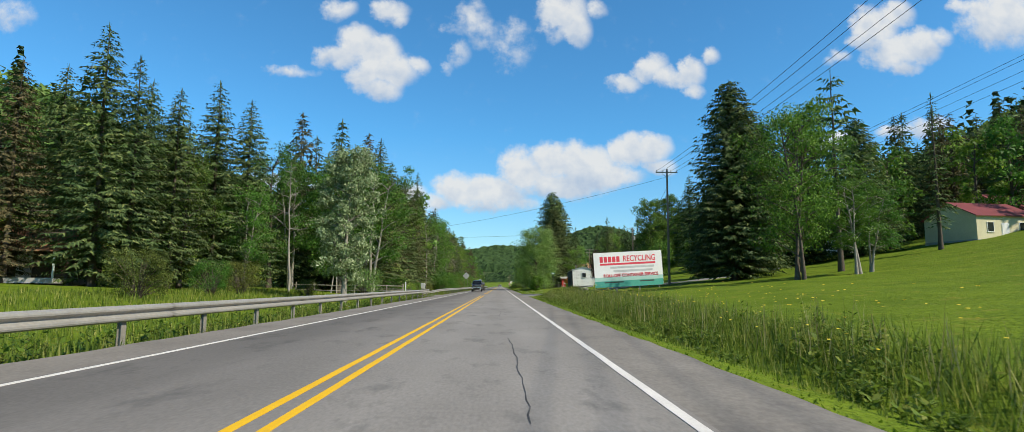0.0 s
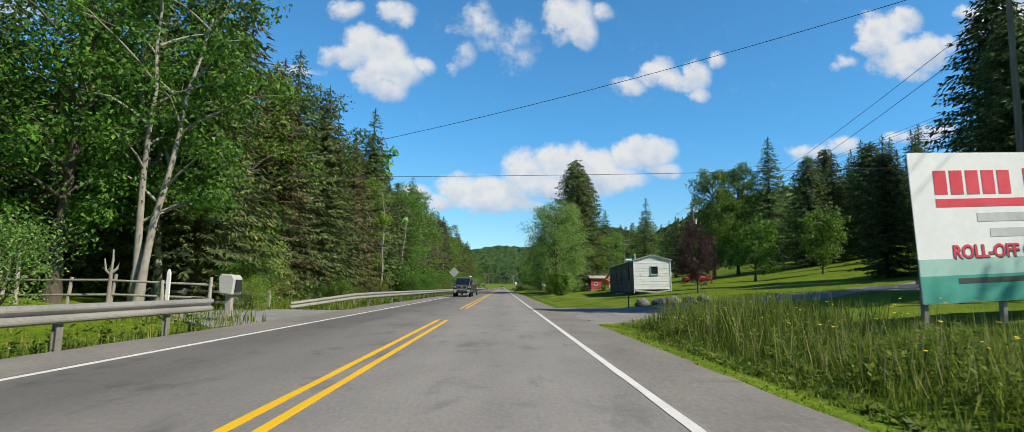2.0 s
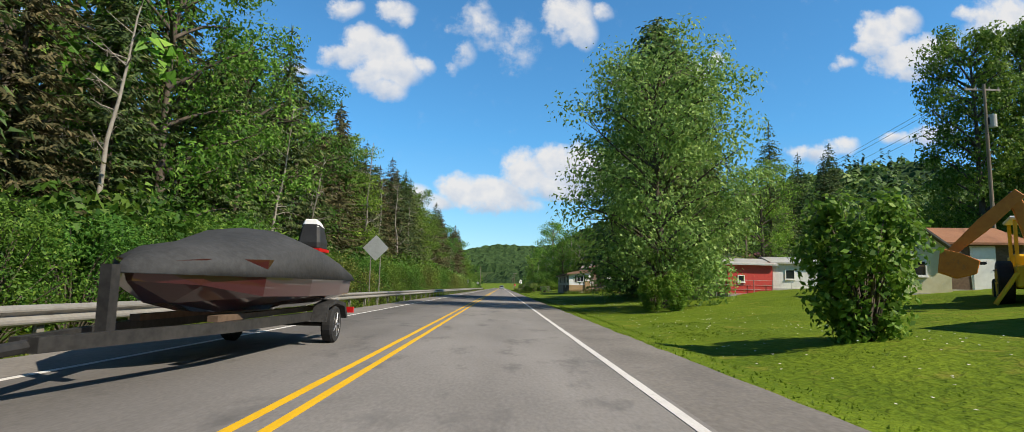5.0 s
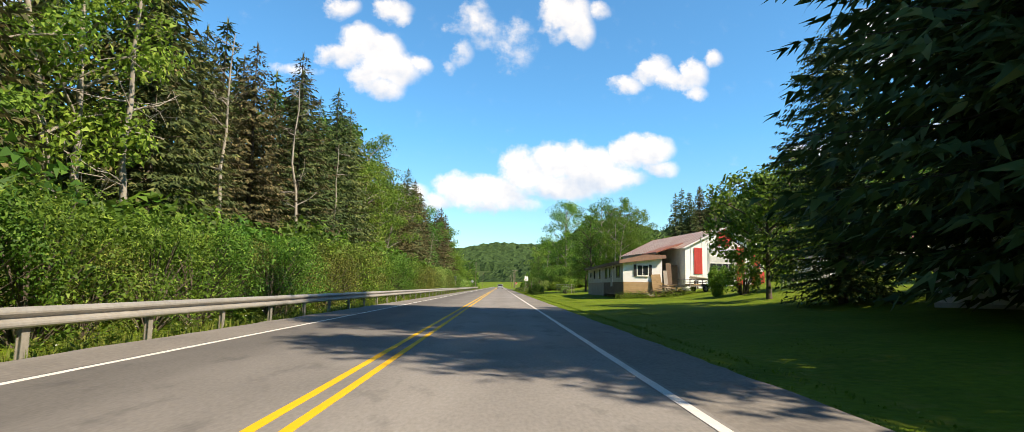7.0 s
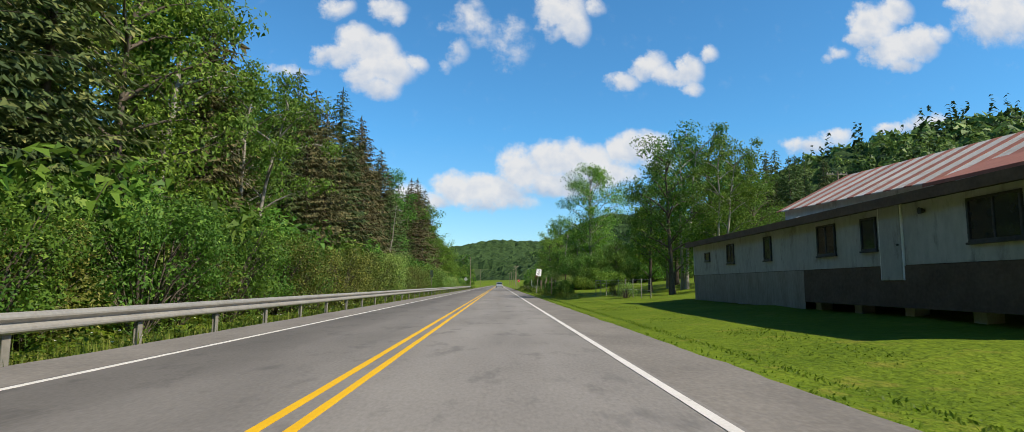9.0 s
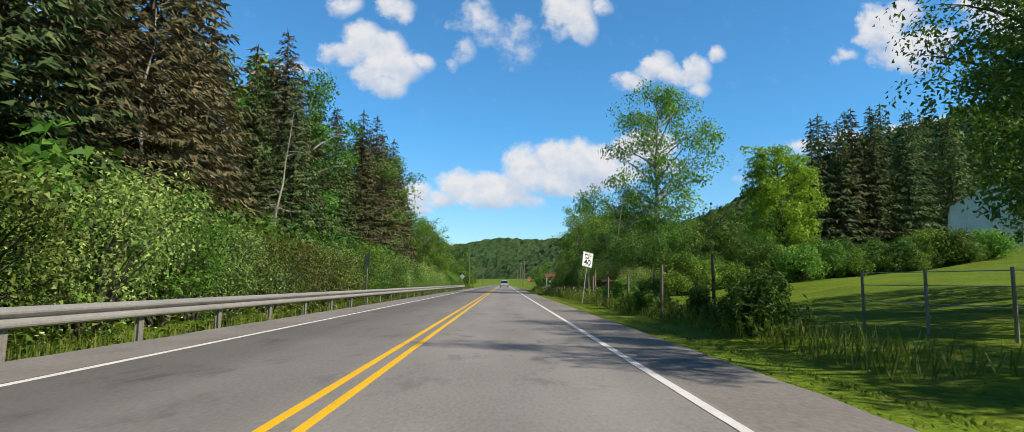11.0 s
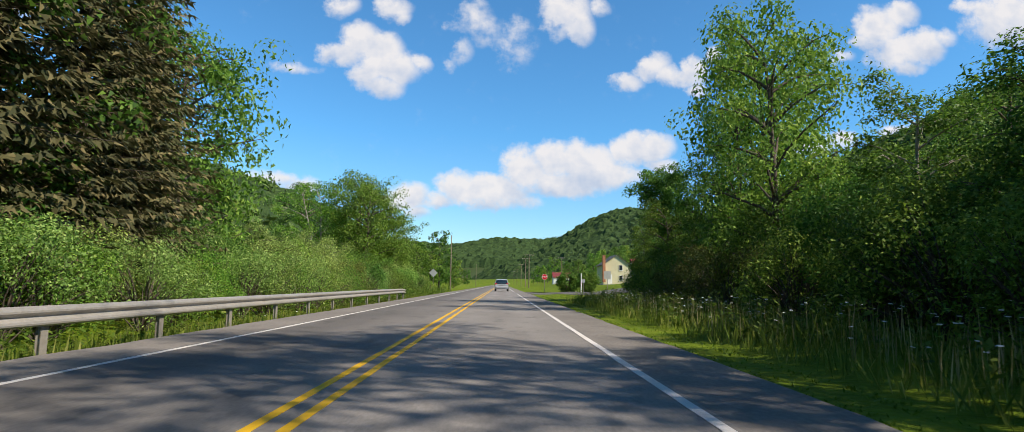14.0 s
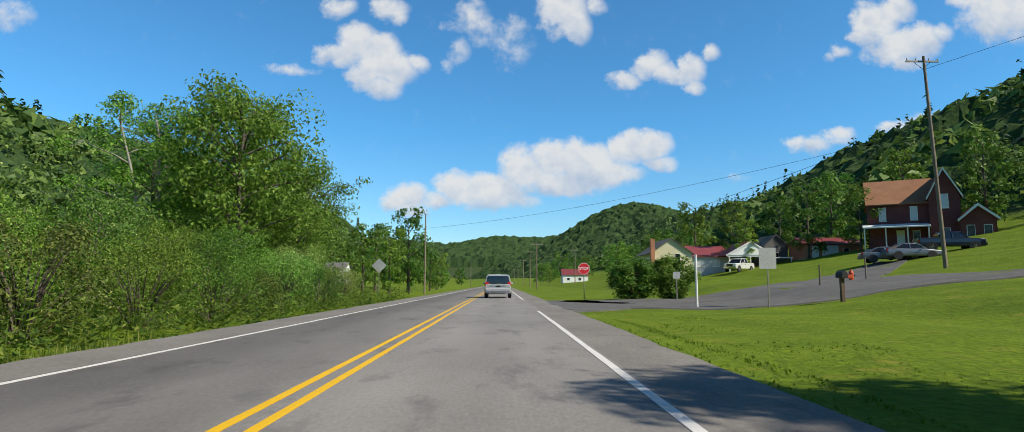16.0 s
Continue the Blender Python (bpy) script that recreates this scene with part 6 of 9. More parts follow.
# ---------------------------------------------------------------- the big banner
M_BANNER = surf("banner_cloth", (0.74, 0.74, 0.73), (0.82, 0.82, 0.81), 0.9, 5.0, rough=0.7, bump=0.01)
M_BANNER_GREEN = surf("banner_green", (0.05, 0.30, 0.23), (0.09, 0.38, 0.30), 0.5, 3.0, rough=0.7)
M_BANNER_MID = surf("banner_pale_green", (0.30, 0.52, 0.45), (0.42, 0.60, 0.54), 0.5, 3.0, rough=0.7)
M_BANNER_RED = surf("banner_red", (0.62, 0.04, 0.07), (0.70, 0.07, 0.10), 1.0, 5.0, rough=0.7)
M_BANNER_GREY = surf("banner_grey_print", (0.42, 0.43, 0.43), (0.58, 0.59, 0.59), 1.0, 5.0, rough=0.7)
M_BANNER_DARK = surf("banner_dark_print", (0.03, 0.05, 0.045), (0.06, 0.08, 0.07), 1.0, 5.0, rough=0.7)


def banner():
    x0, x1, y = 9.35, 16.5, 60.6
    w, h = x1 - x0, 3.45
    zb = 1.0
    s = root("roadside_banner", (x0 + x1) / 2, y, zb, 8.5, "large white and green recycling banner on a post frame", "billboard")
    cloth = part("banner_sheet", rounded_panel(w, h, 0.02, 0.03), M_BANNER, s)
    cloth.matrix_basis = pose(0, 0, h / 2 + 0.12, 0, -3.6, 0)
    part("green_fade", box(-w / 2 + 0.01, w / 2 - 0.01, -0.016, -0.012, -h / 2 + 0.01, -h / 2 + 0.62), M_BANNER_GREEN, cloth, "green lower band")
    part("green_fade", box(-w / 2 + 0.01, w / 2 - 0.01, -0.016, -0.012, -h / 2 + 0.62, -h / 2 + 1.0), M_BANNER_MID, cloth, "pale green band")
    # the firm's name becomes plain red blocks; the word after it can be read
    for k in range(5):
        part("name_block", box(-2.95 + k * 0.43, -2.95 + k * 0.43 + 0.34, -0.018, -0.013, h / 2 - 0.98, h / 2 - 0.42), M_BANNER_RED, cloth, "red block in place of a name letter")
    text_part("word_recycling", "RECYCLING", 0.80, M_BANNER_RED, cloth, (1.18, -0.015, h / 2 - 0.70), 0.003, squeeze=0.80)
    part("print_bar", box(-2.95, 2.85, -0.018, -0.013, h / 2 - 1.27, h / 2 - 1.08), M_BANNER_RED, cloth, "red bar of small print")
    for zz, a, b in ((-1.62, -1.9, 2.7), (-1.98, -1.6, 2.5)):
        part("print_bar", box(a, b, -0.018, -0.013, h / 2 + zz, h / 2 + zz + 0.20), M_BANNER_GREY, cloth, "faded grey bar of print")
    text_part("service_line_shadow", "ROLL-OFF CONTAINER SERVICE", 0.42, M_BANNER_DARK, cloth, (0.22, -0.017, -h / 2 + 1.11), 0.003, squeeze=0.95)
    text_part("service_line", "ROLL-OFF CONTAINER SERVICE", 0.42, M_BANNER_RED, cloth, (0.2, -0.022, -h / 2 + 1.14), 0.003, squeeze=0.95)
    for a, b in ((-2.6, -0.6), (1.1, 2.6)):
        part("print_bar", box(a, b, -0.019, -0.0165, -h / 2 + 0.42, -h / 2 + 0.55), M_BANNER_DARK, cloth, "dark bar of small print")
    for px_ in (-w / 2 + 0.3, -w / 6, w / 6, w / 2 - 0.3):
        part("post", box(px_ - 0.06, px_ + 0.06, 0.10, 0.22, -1.4, h - 0.05), M_WOOD_GREY, s, bevel=0.01)
    for zz in (0.4, h / 2, h - 0.4):
        part("frame_rail", box(-w / 2 + 0.05, w / 2 - 0.05, 0.04, 0.10, zz - 0.05, zz + 0.05), M_WOOD_GREY, s)


banner()


def side_lanes():
    """Gravel lane and drives that meet the road."""
    def patch(name, outline, material, label, cat, lift=0.02):
        pts = []
        n = len(outline)
        for i in range(n):
            a, b = np.array(outline[i]), np.array(outline[(i + 1) % n])
            k = max(2, int(np.linalg.norm(b - a) / 1.2))
            for t in np.linspace(0, 1, k, endpoint=False):
                p = a + (b - a) * t
                pts.append(p + np.array([noise.noise((p[0], p[1], 3)), noise.noise((p[1], p[0], 8))]) * 0.14)
        bm = bmesh.new()
        vs = [bm.verts.new((p[0], p[1], 0)) for p in pts]
        f = bm.faces.new(vs)
        bmesh.ops.triangulate(bm, faces=[f])
        bmesh.ops.subdivide_edges(bm, edges=[e for e in bm.edges if e.calc_length() > 1.6], cuts=3, use_grid_fill=True)
        bmesh.ops.subdivide_edges(bm, edges=[e for e in bm.edges if e.calc_length() > 1.6], cuts=2, use_grid_fill=True)
        for v in bm.verts:
            near = (v.co.x > -6.7 and v.co.x < 3.2)
            v.co.z = max(float(ground_z(v.co.x, v.co.y)) + lift + 0.02, -0.05 if near else -9)
        rim = bmesh.ops.extrude_edge_only(bm, edges=[e for e in bm.edges if e.is_boundary])
        for v in rim["geom"]:
            if isinstance(v, bmesh.types.BMVert):
                v.co.z -= 0.18
        ob = part(name, bm, material, None)
        tagged(ob, label, cat, kind="structure")
    patch("lane_gravel", [(2.6, 66.5), (5.0, 67.8), (12, 73.0), (30, 81), (48, 92), (48, 96), (28, 86), (12, 79.4), (6, 79.6), (2.6, 81)], M_GRAVEL, "grey gravel lane meeting the road", "lane", 0.03)
    patch("drive_left", [(-6.2, 63.2), (-8.4, 63.6), (-10.6, 66.0), (-11.6, 69.5), (-10.8, 72.4), (-9, 73.4), (-6.2, 73.8)], M_GRAVEL, "grey gravel pull-in beside the mailbox", "driveway", 0.03)
    patch("drive_houses", [(2.6, 368.5), (6, 371.5), (12, 372.2), (24, 372.5), (60, 374), (60, 376.2), (24, 374.7), (17.5, 375.0), (20, 378.6), (27, 387.2), (37, 399), (37, 403.5), (30, 398.5), (22, 388.5), (15.5, 379.8), (11, 377.0), (7, 377.6), (4.5, 380), (2.6, 384)], M_DRIVE, "grey asphalt drive leading to the houses", "driveway", 0.05)


side_lanes()


def rail_fence():
    f = root("rail_fence", -12.6, 76.3, gz1(-12.6, 76.3), 0, "grey weathered wooden rail fence beside the driveway", "fence")
    for k, (x, y, lean) in enumerate(((1.6, -0.4, 0), (-0.7, 0.2, 3), (-2.9, 0.7, -4), (-5.0, 1.2, 2))):
        p = part("post", box(-0.07, 0.07, -0.07, 0.07, -0.4, 1.25), M_WOOD_GREY, f, bevel=0.012)
        p.matrix_basis = pose(x, y, 0, 0, lean, 0)
    for z0, z1 in ((1.02, 1.12), (0.52, 0.62)):
        for (xa, ya), (xb, yb) in (((1.7, -0.52), (-2.9, 0.58)), ((-2.8, 0.57), (-6.2, 1.4))):
            bm = bmesh.new()
            a, b = Vector((xa, ya, z0)), Vector((xb, yb, z0 + 0.10))
            loft([[(p.x, p.y - 0.02, p.z), (p.x, p.y + 0.02, p.z), (p.x, p.y + 0.02, p.z + 0.13), (p.x, p.y - 0.02, p.z + 0.13)] for p in (a, b)], bm)
            part("rail", bm, M_WOOD_GREY, f)
    m = root("mailbox", -8.05, 65.0, gz1(-8.05, 65.0) - 0.1, 0, "grey plastic mailbox on a wooden post beside the driveway", "mailbox")
    part("post", box(-0.09, 0.09, -0.09, 0.09, 0, 1.15), M_WOOD_GREY, m, bevel=0.015)
    bm = prism([(-0.20, 0.95), (0.20, 0.90), (0.24, 1.38), (0.16, 1.50), (-0.16, 1.52), (-0.24, 1.42)], -0.30, 0.30)
    part("box_body", bm, M_PLASTIC_GREY, m, bevel=0.03)
    part("door", box(0.20, 0.262, -0.2, 0.2, 1.0, 1.36), M_BLACK_PLASTIC, m, "dark recessed door")


rail_fence()


def yard_fence():
    """Old yard fence of rough posts and sagging rails, with a forked branch and a pale stake beside it."""
    z0 = gz1(-14, 70)
    f = root("rail_fence", -14.0, 70.2, z0, 0, "old grey fence of rough posts and sagging rails before the yard", "fence")
    for k, (x, y, h, lean) in enumerate(((3.0, -0.3, 1.35, 1), (1.2, -0.2, 1.2, -3), (-0.9, 0.0, 1.4, 6), (-2.6, 0.1, 1.25, 5), (-4.6, 0.2, 2.5, -2), (-5.3, 0.3, 2.3, 6), (-7.2, 0.4, 1.4, -3), (-9.4, 0.5, 1.5, 2))):
        p = part("post", rod((0, 0, -0.4), (0.02, 0.01, h), 0.085, 0.06, 8), M_WOOD_GREY, f)
        p.matrix_basis = pose(x, y, 0, 0, lean, 0)
    for za, zb, xa, xb in ((1.05, 1.15, 3.1, -0.9), (1.16, 1.08, -0.8, -5.0), (1.10, 1.20, -4.9, -9.6), (0.55, 0.62, 3.0, -1.0), (0.60, 0.50, -0.9, -5.1), (0.52, 0.6, -5.0, -9.6)):
        part("rail", rod((xa, -0.26 - 0.06 * (xa - 3), za), (xb, -0.26 - 0.06 * (xb - 3), zb), 0.05, 0.04, 7), M_WOOD_GREY, f)
    b = root("forked_branch", -14.45, 69.4, gz1(-14.45, 69.4) - 0.2, 20, "bleached forked branch set upright like a post", "branch")
    part("stem", rod((0, 0, 0), (0.02, 0, 1.75), 0.085, 0.06, 9), M_BARK_PALE, b)
    for pts in (((0.02, 0, 1.55), (-0.16, 0.02, 1.72), (-0.22, 0.0, 2.15)), ((0.02, 0, 1.6), (0.20, -0.02, 1.80), (0.26, 0.0, 2.05)), ((0.02, 0, 1.7), (0.05, 0.0, 2.1), (0.03, 0.0, 2.5))):
        v, q = tube(pts, [0.055, 0.045, 0.025], 7)
        child("prong", quad_mesh("prong", v, q, M_BARK_PALE, True), b)
    m = root("marker_stake", -9.9, 65.0, gz1(-9.9, 65.0) - 0.2, 0, "pale wooden stake with a pointed top beside the driveway", "stake")
    part("shaft", loft([[(-0.05 * w_, -0.03 * w_, z), (0.05 * w_, -0.03 * w_, z), (0.05 * w_, 0.03 * w_, z), (-0.05 * w_, 0.03 * w_, z)] for z, w_ in ((0, 1), (1.62, 1), (1.74, 0.3))]), M_TRIM, m)


yard_fence()


def wood_posts():
    """Single grey posts and the old fence with vines before the speed sign."""
    for k, (x, y, h, lean) in enumerate(((-17.4, 121, 2.2, 0), (-8.3, 79.0, 1.0, 0), (-9.0, 84, 1.1, 3), (5.6, 279.4, 1.7, -2), (6.0, 263.2, 1.7, 1), (5.3, 259.3, 1.9, 1), (6.6, 257.7, 2.2, -1),
                                         (5.6, 272.0, 1.6, 1), (5.5, 276.8, 1.7, -1), (5.8, 267.4, 1.6, 0), (6.6, 283.3, 2.2, 0), (9.3, 372.8, 2.5, 0), (20.5, 383, 1.3, 0), (25.0, 385.5, 1.5, 0))):
        p = root("wooden_post", x, y, gz1(x, y) - 0.2, 0, "pale round marker post on the lawn" if k == 11 else "weathered grey wooden fence post", "post", "single posts")
        part("shaft", rod((0, 0, 0), (0.03 * lean, 0, h + 0.2), 0.06, 0.05, 9), M_TRIM if k == 11 else M_WOOD_BROWN if k == 6 else M_WOOD_POLE if k > 2 else M_WOOD_GREY, p)
    gte = root("field_gate", 7.3, 284.5, gz1(7.3, 284.5), 0, "dark weathered wooden rail between old posts", "fence rail")
    part("rail", box(-0.05, 3.2, -0.04, 0.04, 1.28, 1.42), M_WOOD_BROWN, gte, bevel=0.01)
    part("post", box(3.0, 3.15, -0.08, 0.08, -0.3, 1.55), M_WOOD_BROWN, gte, bevel=0.01)


wood_posts()


def village_bits():
    m = root("mailbox", 15.2, 371.1, gz1(15.2, 371.1) - 0.1, 0, "dark mailbox on a wooden post beside the drive", "mailbox")
    part("post", box(-0.08, 0.08, -0.08, 0.08, 0, 1.15), M_WOOD_BROWN, m, bevel=0.012)
    bm = prism([(-0.14, 1.12), (0.14, 1.12), (0.14, 1.30), (0.09, 1.40), (0, 1.43), (-0.09, 1.40), (-0.14, 1.30)], -0.26, 0.26)
    part("box_body", bm, M_BLACK_PLASTIC, m, bevel=0.01)
    part("flag", box(0.15, 0.165, -0.1, 0.06, 1.3, 1.42), M_STOP, m, "small red flag")
    part("paper_tube", box(0.16, 0.42, -0.2, 0.2, 1.1, 1.26), M_HYDRANT, m, "orange newspaper tube", bevel=0.02)
    h = root("fire_hydrant", 23.4, 384.5, gz1(23.4, 384.5) - 0.05, 0, "small red and orange fire hydrant on the lawn", "fire hydrant")
    part("barrel", rod((0, 0, 0), (0, 0, 0.62), 0.15, 0.13, 12), M_HYDRANT, h)
    part("bonnet", rod((0, 0, 0.62), (0, 0, 0.82), 0.17, 0.05, 12), M_HYDRANT, h)
    part("outlet", rod((-0.24, 0, 0.46), (0.24, 0, 0.46), 0.065, sides=10), M_STEEL_DARK, h)
    part("flange", rod((0, 0, 0.02), (0, 0, 0.07), 0.21, sides=12), M_HYDRANT, h)
    for k in range(14):
        x = 7.8 + k * 0.30 + 0.1 * math.sin(k * 2.2)
        y = 81.0 + 0.3 * math.sin(k * 1.3) + (k % 3) * 0.42
        s = 0.24 + 0.14 * ((k * 7) % 5) / 4
        g = np.random.default_rng(200 + k)
        bm = bmesh.new()
        bmesh.ops.create_icosphere(bm, subdivisions=2, radius=s)
        for v in bm.verts:
            v.co *= 1 + 0.22 * noise.noise(v.co * 3.0 + Vector((k, 0, 0)))
            v.co.z *= 0.72
        ob = part("boulder", bm, M_STONE, None, "dark field stone in the row beside the lane")
        ob.matrix_basis = pose(x, y, gz1(x, y) + s * 0.35, 0, 0, k * 50)
        tagged(ob, category="stone", group="row of stones")


village_bits()

# ---------------------------------------------------------------- buildings
def window(parent, x, y, z, w, h, turn=0.0, frame_m=None, pane_m=None, cols=1, rows_=2, t=0.05, sill=True):
    """A window that faces -y before it is turned: frame, panes, sill."""
    f = 0.06
    bm = box(-w / 2, -w / 2 + f, -t, 0.03, -h / 2, h / 2)
    box(w / 2 - f, w / 2, -t, 0.03, -h / 2, h / 2, bm)
    box(-w / 2 + f, w / 2 - f, -t, 0.03, h / 2 - f, h / 2, bm)
    box(-w / 2 + f, w / 2 - f, -t, 0.03, -h / 2, -h / 2 + f, bm)
    for k in range(1, cols):
        c = -w / 2 + w * k / cols
        box(c - 0.025, c + 0.025, -t + 0.01, 0.03, -h / 2 + f, h / 2 - f, bm)
    ob = part("window", bm, frame_m or M_TRIM, parent)
    ob.matrix_basis = pose(x, y, z, 0, 0, turn)
    iw, ih = w - 2 * f, h - 2 * f
    for i in range(cols):
        for k in range(rows_):
            a, b = -iw / 2 + iw * i / cols, -iw / 2 + iw * (i + 1) / cols
            c, d = -ih / 2 + ih * k / rows_, -ih / 2 + ih * (k + 1) / rows_
            part("pane", box(a, b, -0.022 + 0.012 * (k % 2), -0.008 + 0.012 * (k % 2), c, d), pane_m or M_PANE, ob)
    if sill:
        part("sill", box(-w / 2 - 0.04, w / 2 + 0.04, -t - 0.03, 0.0, -h / 2 - 0.05, -h / 2 - 0.002), frame_m or M_TRIM, ob)
    return ob


def door(parent, x, y, z, w, h, turn=0.0, material=None):
    ob = part("door", box(-w / 2, w / 2, -0.05, 0.02, 0, h), material or M_TRIM, parent, bevel=0.01)
    ob.matrix_basis = pose(x, y, z, 0, 0, turn)
    part("handle", rod((w / 2 - 0.09, -0.09, h * 0.47), (w / 2 - 0.09, -0.05, h * 0.47), 0.03, sides=8), M_STEEL_DARK, ob)
    part("door_frame", box(-w / 2 - 0.07, w / 2 + 0.07, -0.02, 0.015, 0, h + 0.07), M_TRIM, ob)
    return ob


def gable_wall(w, d, eave, ridge, along="y"):
    """A closed block with a gable at each end; the ridge runs along y or x. Origin at the front left foot."""
    if along == "y":
        return prism([(0, -0.6), (w, -0.6), (w, eave), (w / 2, ridge), (0, eave)], 0, d)
    return prism([(0, -0.6), (d, -0.6), (d, eave), (d / 2, ridge), (0, eave)], 0, w, axis="x")


def gable_roof(parent, w, d, eave, ridge, material, along="y", over=0.3, t=0.10, name="roof", x0=0.0, y0=0.0, strips=0, alt=None):
    """Two roof slopes, each of one sheet or of strips laid side by side."""
    span, length = (w, d) if along == "y" else (d, w)
    slope = (ridge - eave) / (span / 2)
    for sgn in (-1, 1):
        lo = (span / 2 + sgn * (span / 2 + over), eave - slope * over)
        hi = (span / 2, ridge)
        outline = [(lo[0], lo[1] + 0.02), (hi[0], hi[1] + 0.02), (hi[0], hi[1] + 0.02 + t), (lo[0], lo[1] + 0.02 + t)]
        n = max(1, strips)
        for k in range(n):
            lap = 0.22 if alt else 0.0
            a = -over + (length + 2 * over) * (k + lap * (k % 2)) / n
            b = -over + (length + 2 * over) * (k + 1 + lap * ((k + 1) % 2)) / n
            m = alt if alt and k % 2 else material
            bm = prism(outline, a, b - (0.015 if strips else 0), axis="y" if along == "y" else "x")
            ob = part("roof_sheet" if strips else name, bm, m, parent)
            ob.location = (x0, y0, 0.012 * (k % 2) if strips else 0)


def boards(parent, n, z0, step, length, at, turn, material, name="board", t=0.03):
    """Lapped boards, one object each, on one shared mesh. They run along local x and face -y."""
    bm = prism([(0.0, 0.0), (0.0, step - 0.004), (-t * 0.35, step - 0.004), (-t, 0.0)], 0, length, axis="x")
    first = part(name, bm, material, parent)
    me = first.data
    for k in range(n):
        ob = first if k == 0 else child(name, me, parent)
        ob.matrix_basis = pose(at[0], at[1], z0 + k * step, 0, 0, turn)
    return first


def white_trailer():
    """The old white house trailer, tilted on its footing."""
    w, d, h = 3.5, 21.3, 3.0
    x, y = 12.55, 104.1
    r = new("house_trailer")
    r.matrix_basis = pose(x, y, gz1(x, y) + 0.26, 0, -1.8, -4.0)
    tagged(r, "old white house trailer with lapped siding, tilted on its footing", "mobile home")
    core = prism([(0.03, 0.0), (w - 0.03, 0.0), (w - 0.03, h), (w / 2, h + 0.5), (0.03, h)], 0.03, d)
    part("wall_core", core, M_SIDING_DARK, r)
    step = h / 12
    boards(r, 11, 0.30, (h - 0.30) / 11, w - 0.12, (0.06, 0.028, 0), 0, M_WHITE)
    # near-black sheet stands in for the shade of the gap under the wall
    part("underfloor_gap", box(0.08, w - 0.08, 0.012, 0.028, -0.1, 0.29), M_GAP_SHADE, r, "dark sheet painted as the shade under the end wall")
    part("gable_panel", prism([(0.06, h), (w - 0.06, h), (w / 2, h + 0.47)], 0.004, 0.03), M_WHITE, r)
    # long side boards take the darker siding, with their shade in the colour
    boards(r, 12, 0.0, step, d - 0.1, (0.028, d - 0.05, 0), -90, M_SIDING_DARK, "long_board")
    for cx in (0.0, w - 0.07):
        part("corner_trim", box(cx, cx + 0.07, -0.03, 0.05, -0.05, h + 0.02), M_WHITE, r)
    for sgn in (0, 1):
        o = [(0 - 0.12, h - 0.02), (w / 2, h + 0.50), (w / 2, h + 0.57), (-0.12, h + 0.06)]
        o = o if sgn == 0 else [(w - a, b) for a, b in o]
        part("roof", prism(o, -0.12, d + 0.1), M_ROOF_METAL, r)
    window(r, 1.95, -0.005, 2.08, 0.72, 0.78, 0, M_SIGN_BACK, M_PANE, 1, 2)
    for yy, ww, hh in ((3.0, 0.7, 1.0), (8.6, 0.5, 1.0), (9.3, 0.5, 1.0), (13.5, 0.8, 1.0), (17.0, 0.6, 0.7), (19.6, 0.8, 1.0)):
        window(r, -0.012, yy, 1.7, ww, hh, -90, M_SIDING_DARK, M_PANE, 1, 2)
    part("door_frame", box(-0.02, 0.02, 5.72, 6.68, 0.15, 2.2), M_SIDE_SHADE_GRIME, r)
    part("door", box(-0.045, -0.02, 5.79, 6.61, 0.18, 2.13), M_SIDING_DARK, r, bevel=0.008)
    part("step_block", box(-0.95, -0.10, 5.6, 7.0, -0.75, -0.05), M_WHITE_DIRTY, r, "white plastic step box", bevel=0.03)
    part("flue", rod((0.9, 5.0, h + 0.2), (0.9, 5.0, h + 0.85), 0.07, sides=10), M_SIGN_BACK, r)
    part("flue_cap", rod((0.9, 5.0, h + 0.85), (0.9, 5.0, h + 0.95), 0.12, 0.05, 10), M_SIGN_BACK, r)
    for k, (xa, za, xb, zb) in enumerate(((0.1, 0.20, 2.3, 0.0), (1.8, -0.02, 3.45, 0.24))):
        bm = loft([[(xa, -0.06 - 0.1 * k, za - 0.07), (xa, -0.03 - 0.1 * k, za - 0.07), (xa, -0.03 - 0.1 * k, za + 0.07), (xa, -0.06 - 0.1 * k, za + 0.07)],
                   [(xb, -0.36 - 0.1 * k, zb - 0.07), (xb, -0.33 - 0.1 * k, zb - 0.07), (xb, -0.33 - 0.1 * k, zb + 0.07), (xb, -0.36 - 0.1 * k, zb + 0.07)]])
        part("loose_skirt_board", bm, M_WHITE_DIRTY, r, "fallen white skirting board")
    for yy in np.linspace(1, 20.4, 9):
        part("footing", box(0.3, 0.7, yy - 0.2, yy + 0.2, -0.9, 0.0), M_CONCRETE, r)
        part("footing", box(2.8, 3.2, yy - 0.2, yy + 0.2, -1.2, 0.0), M_CONCRETE, r)


white_trailer()


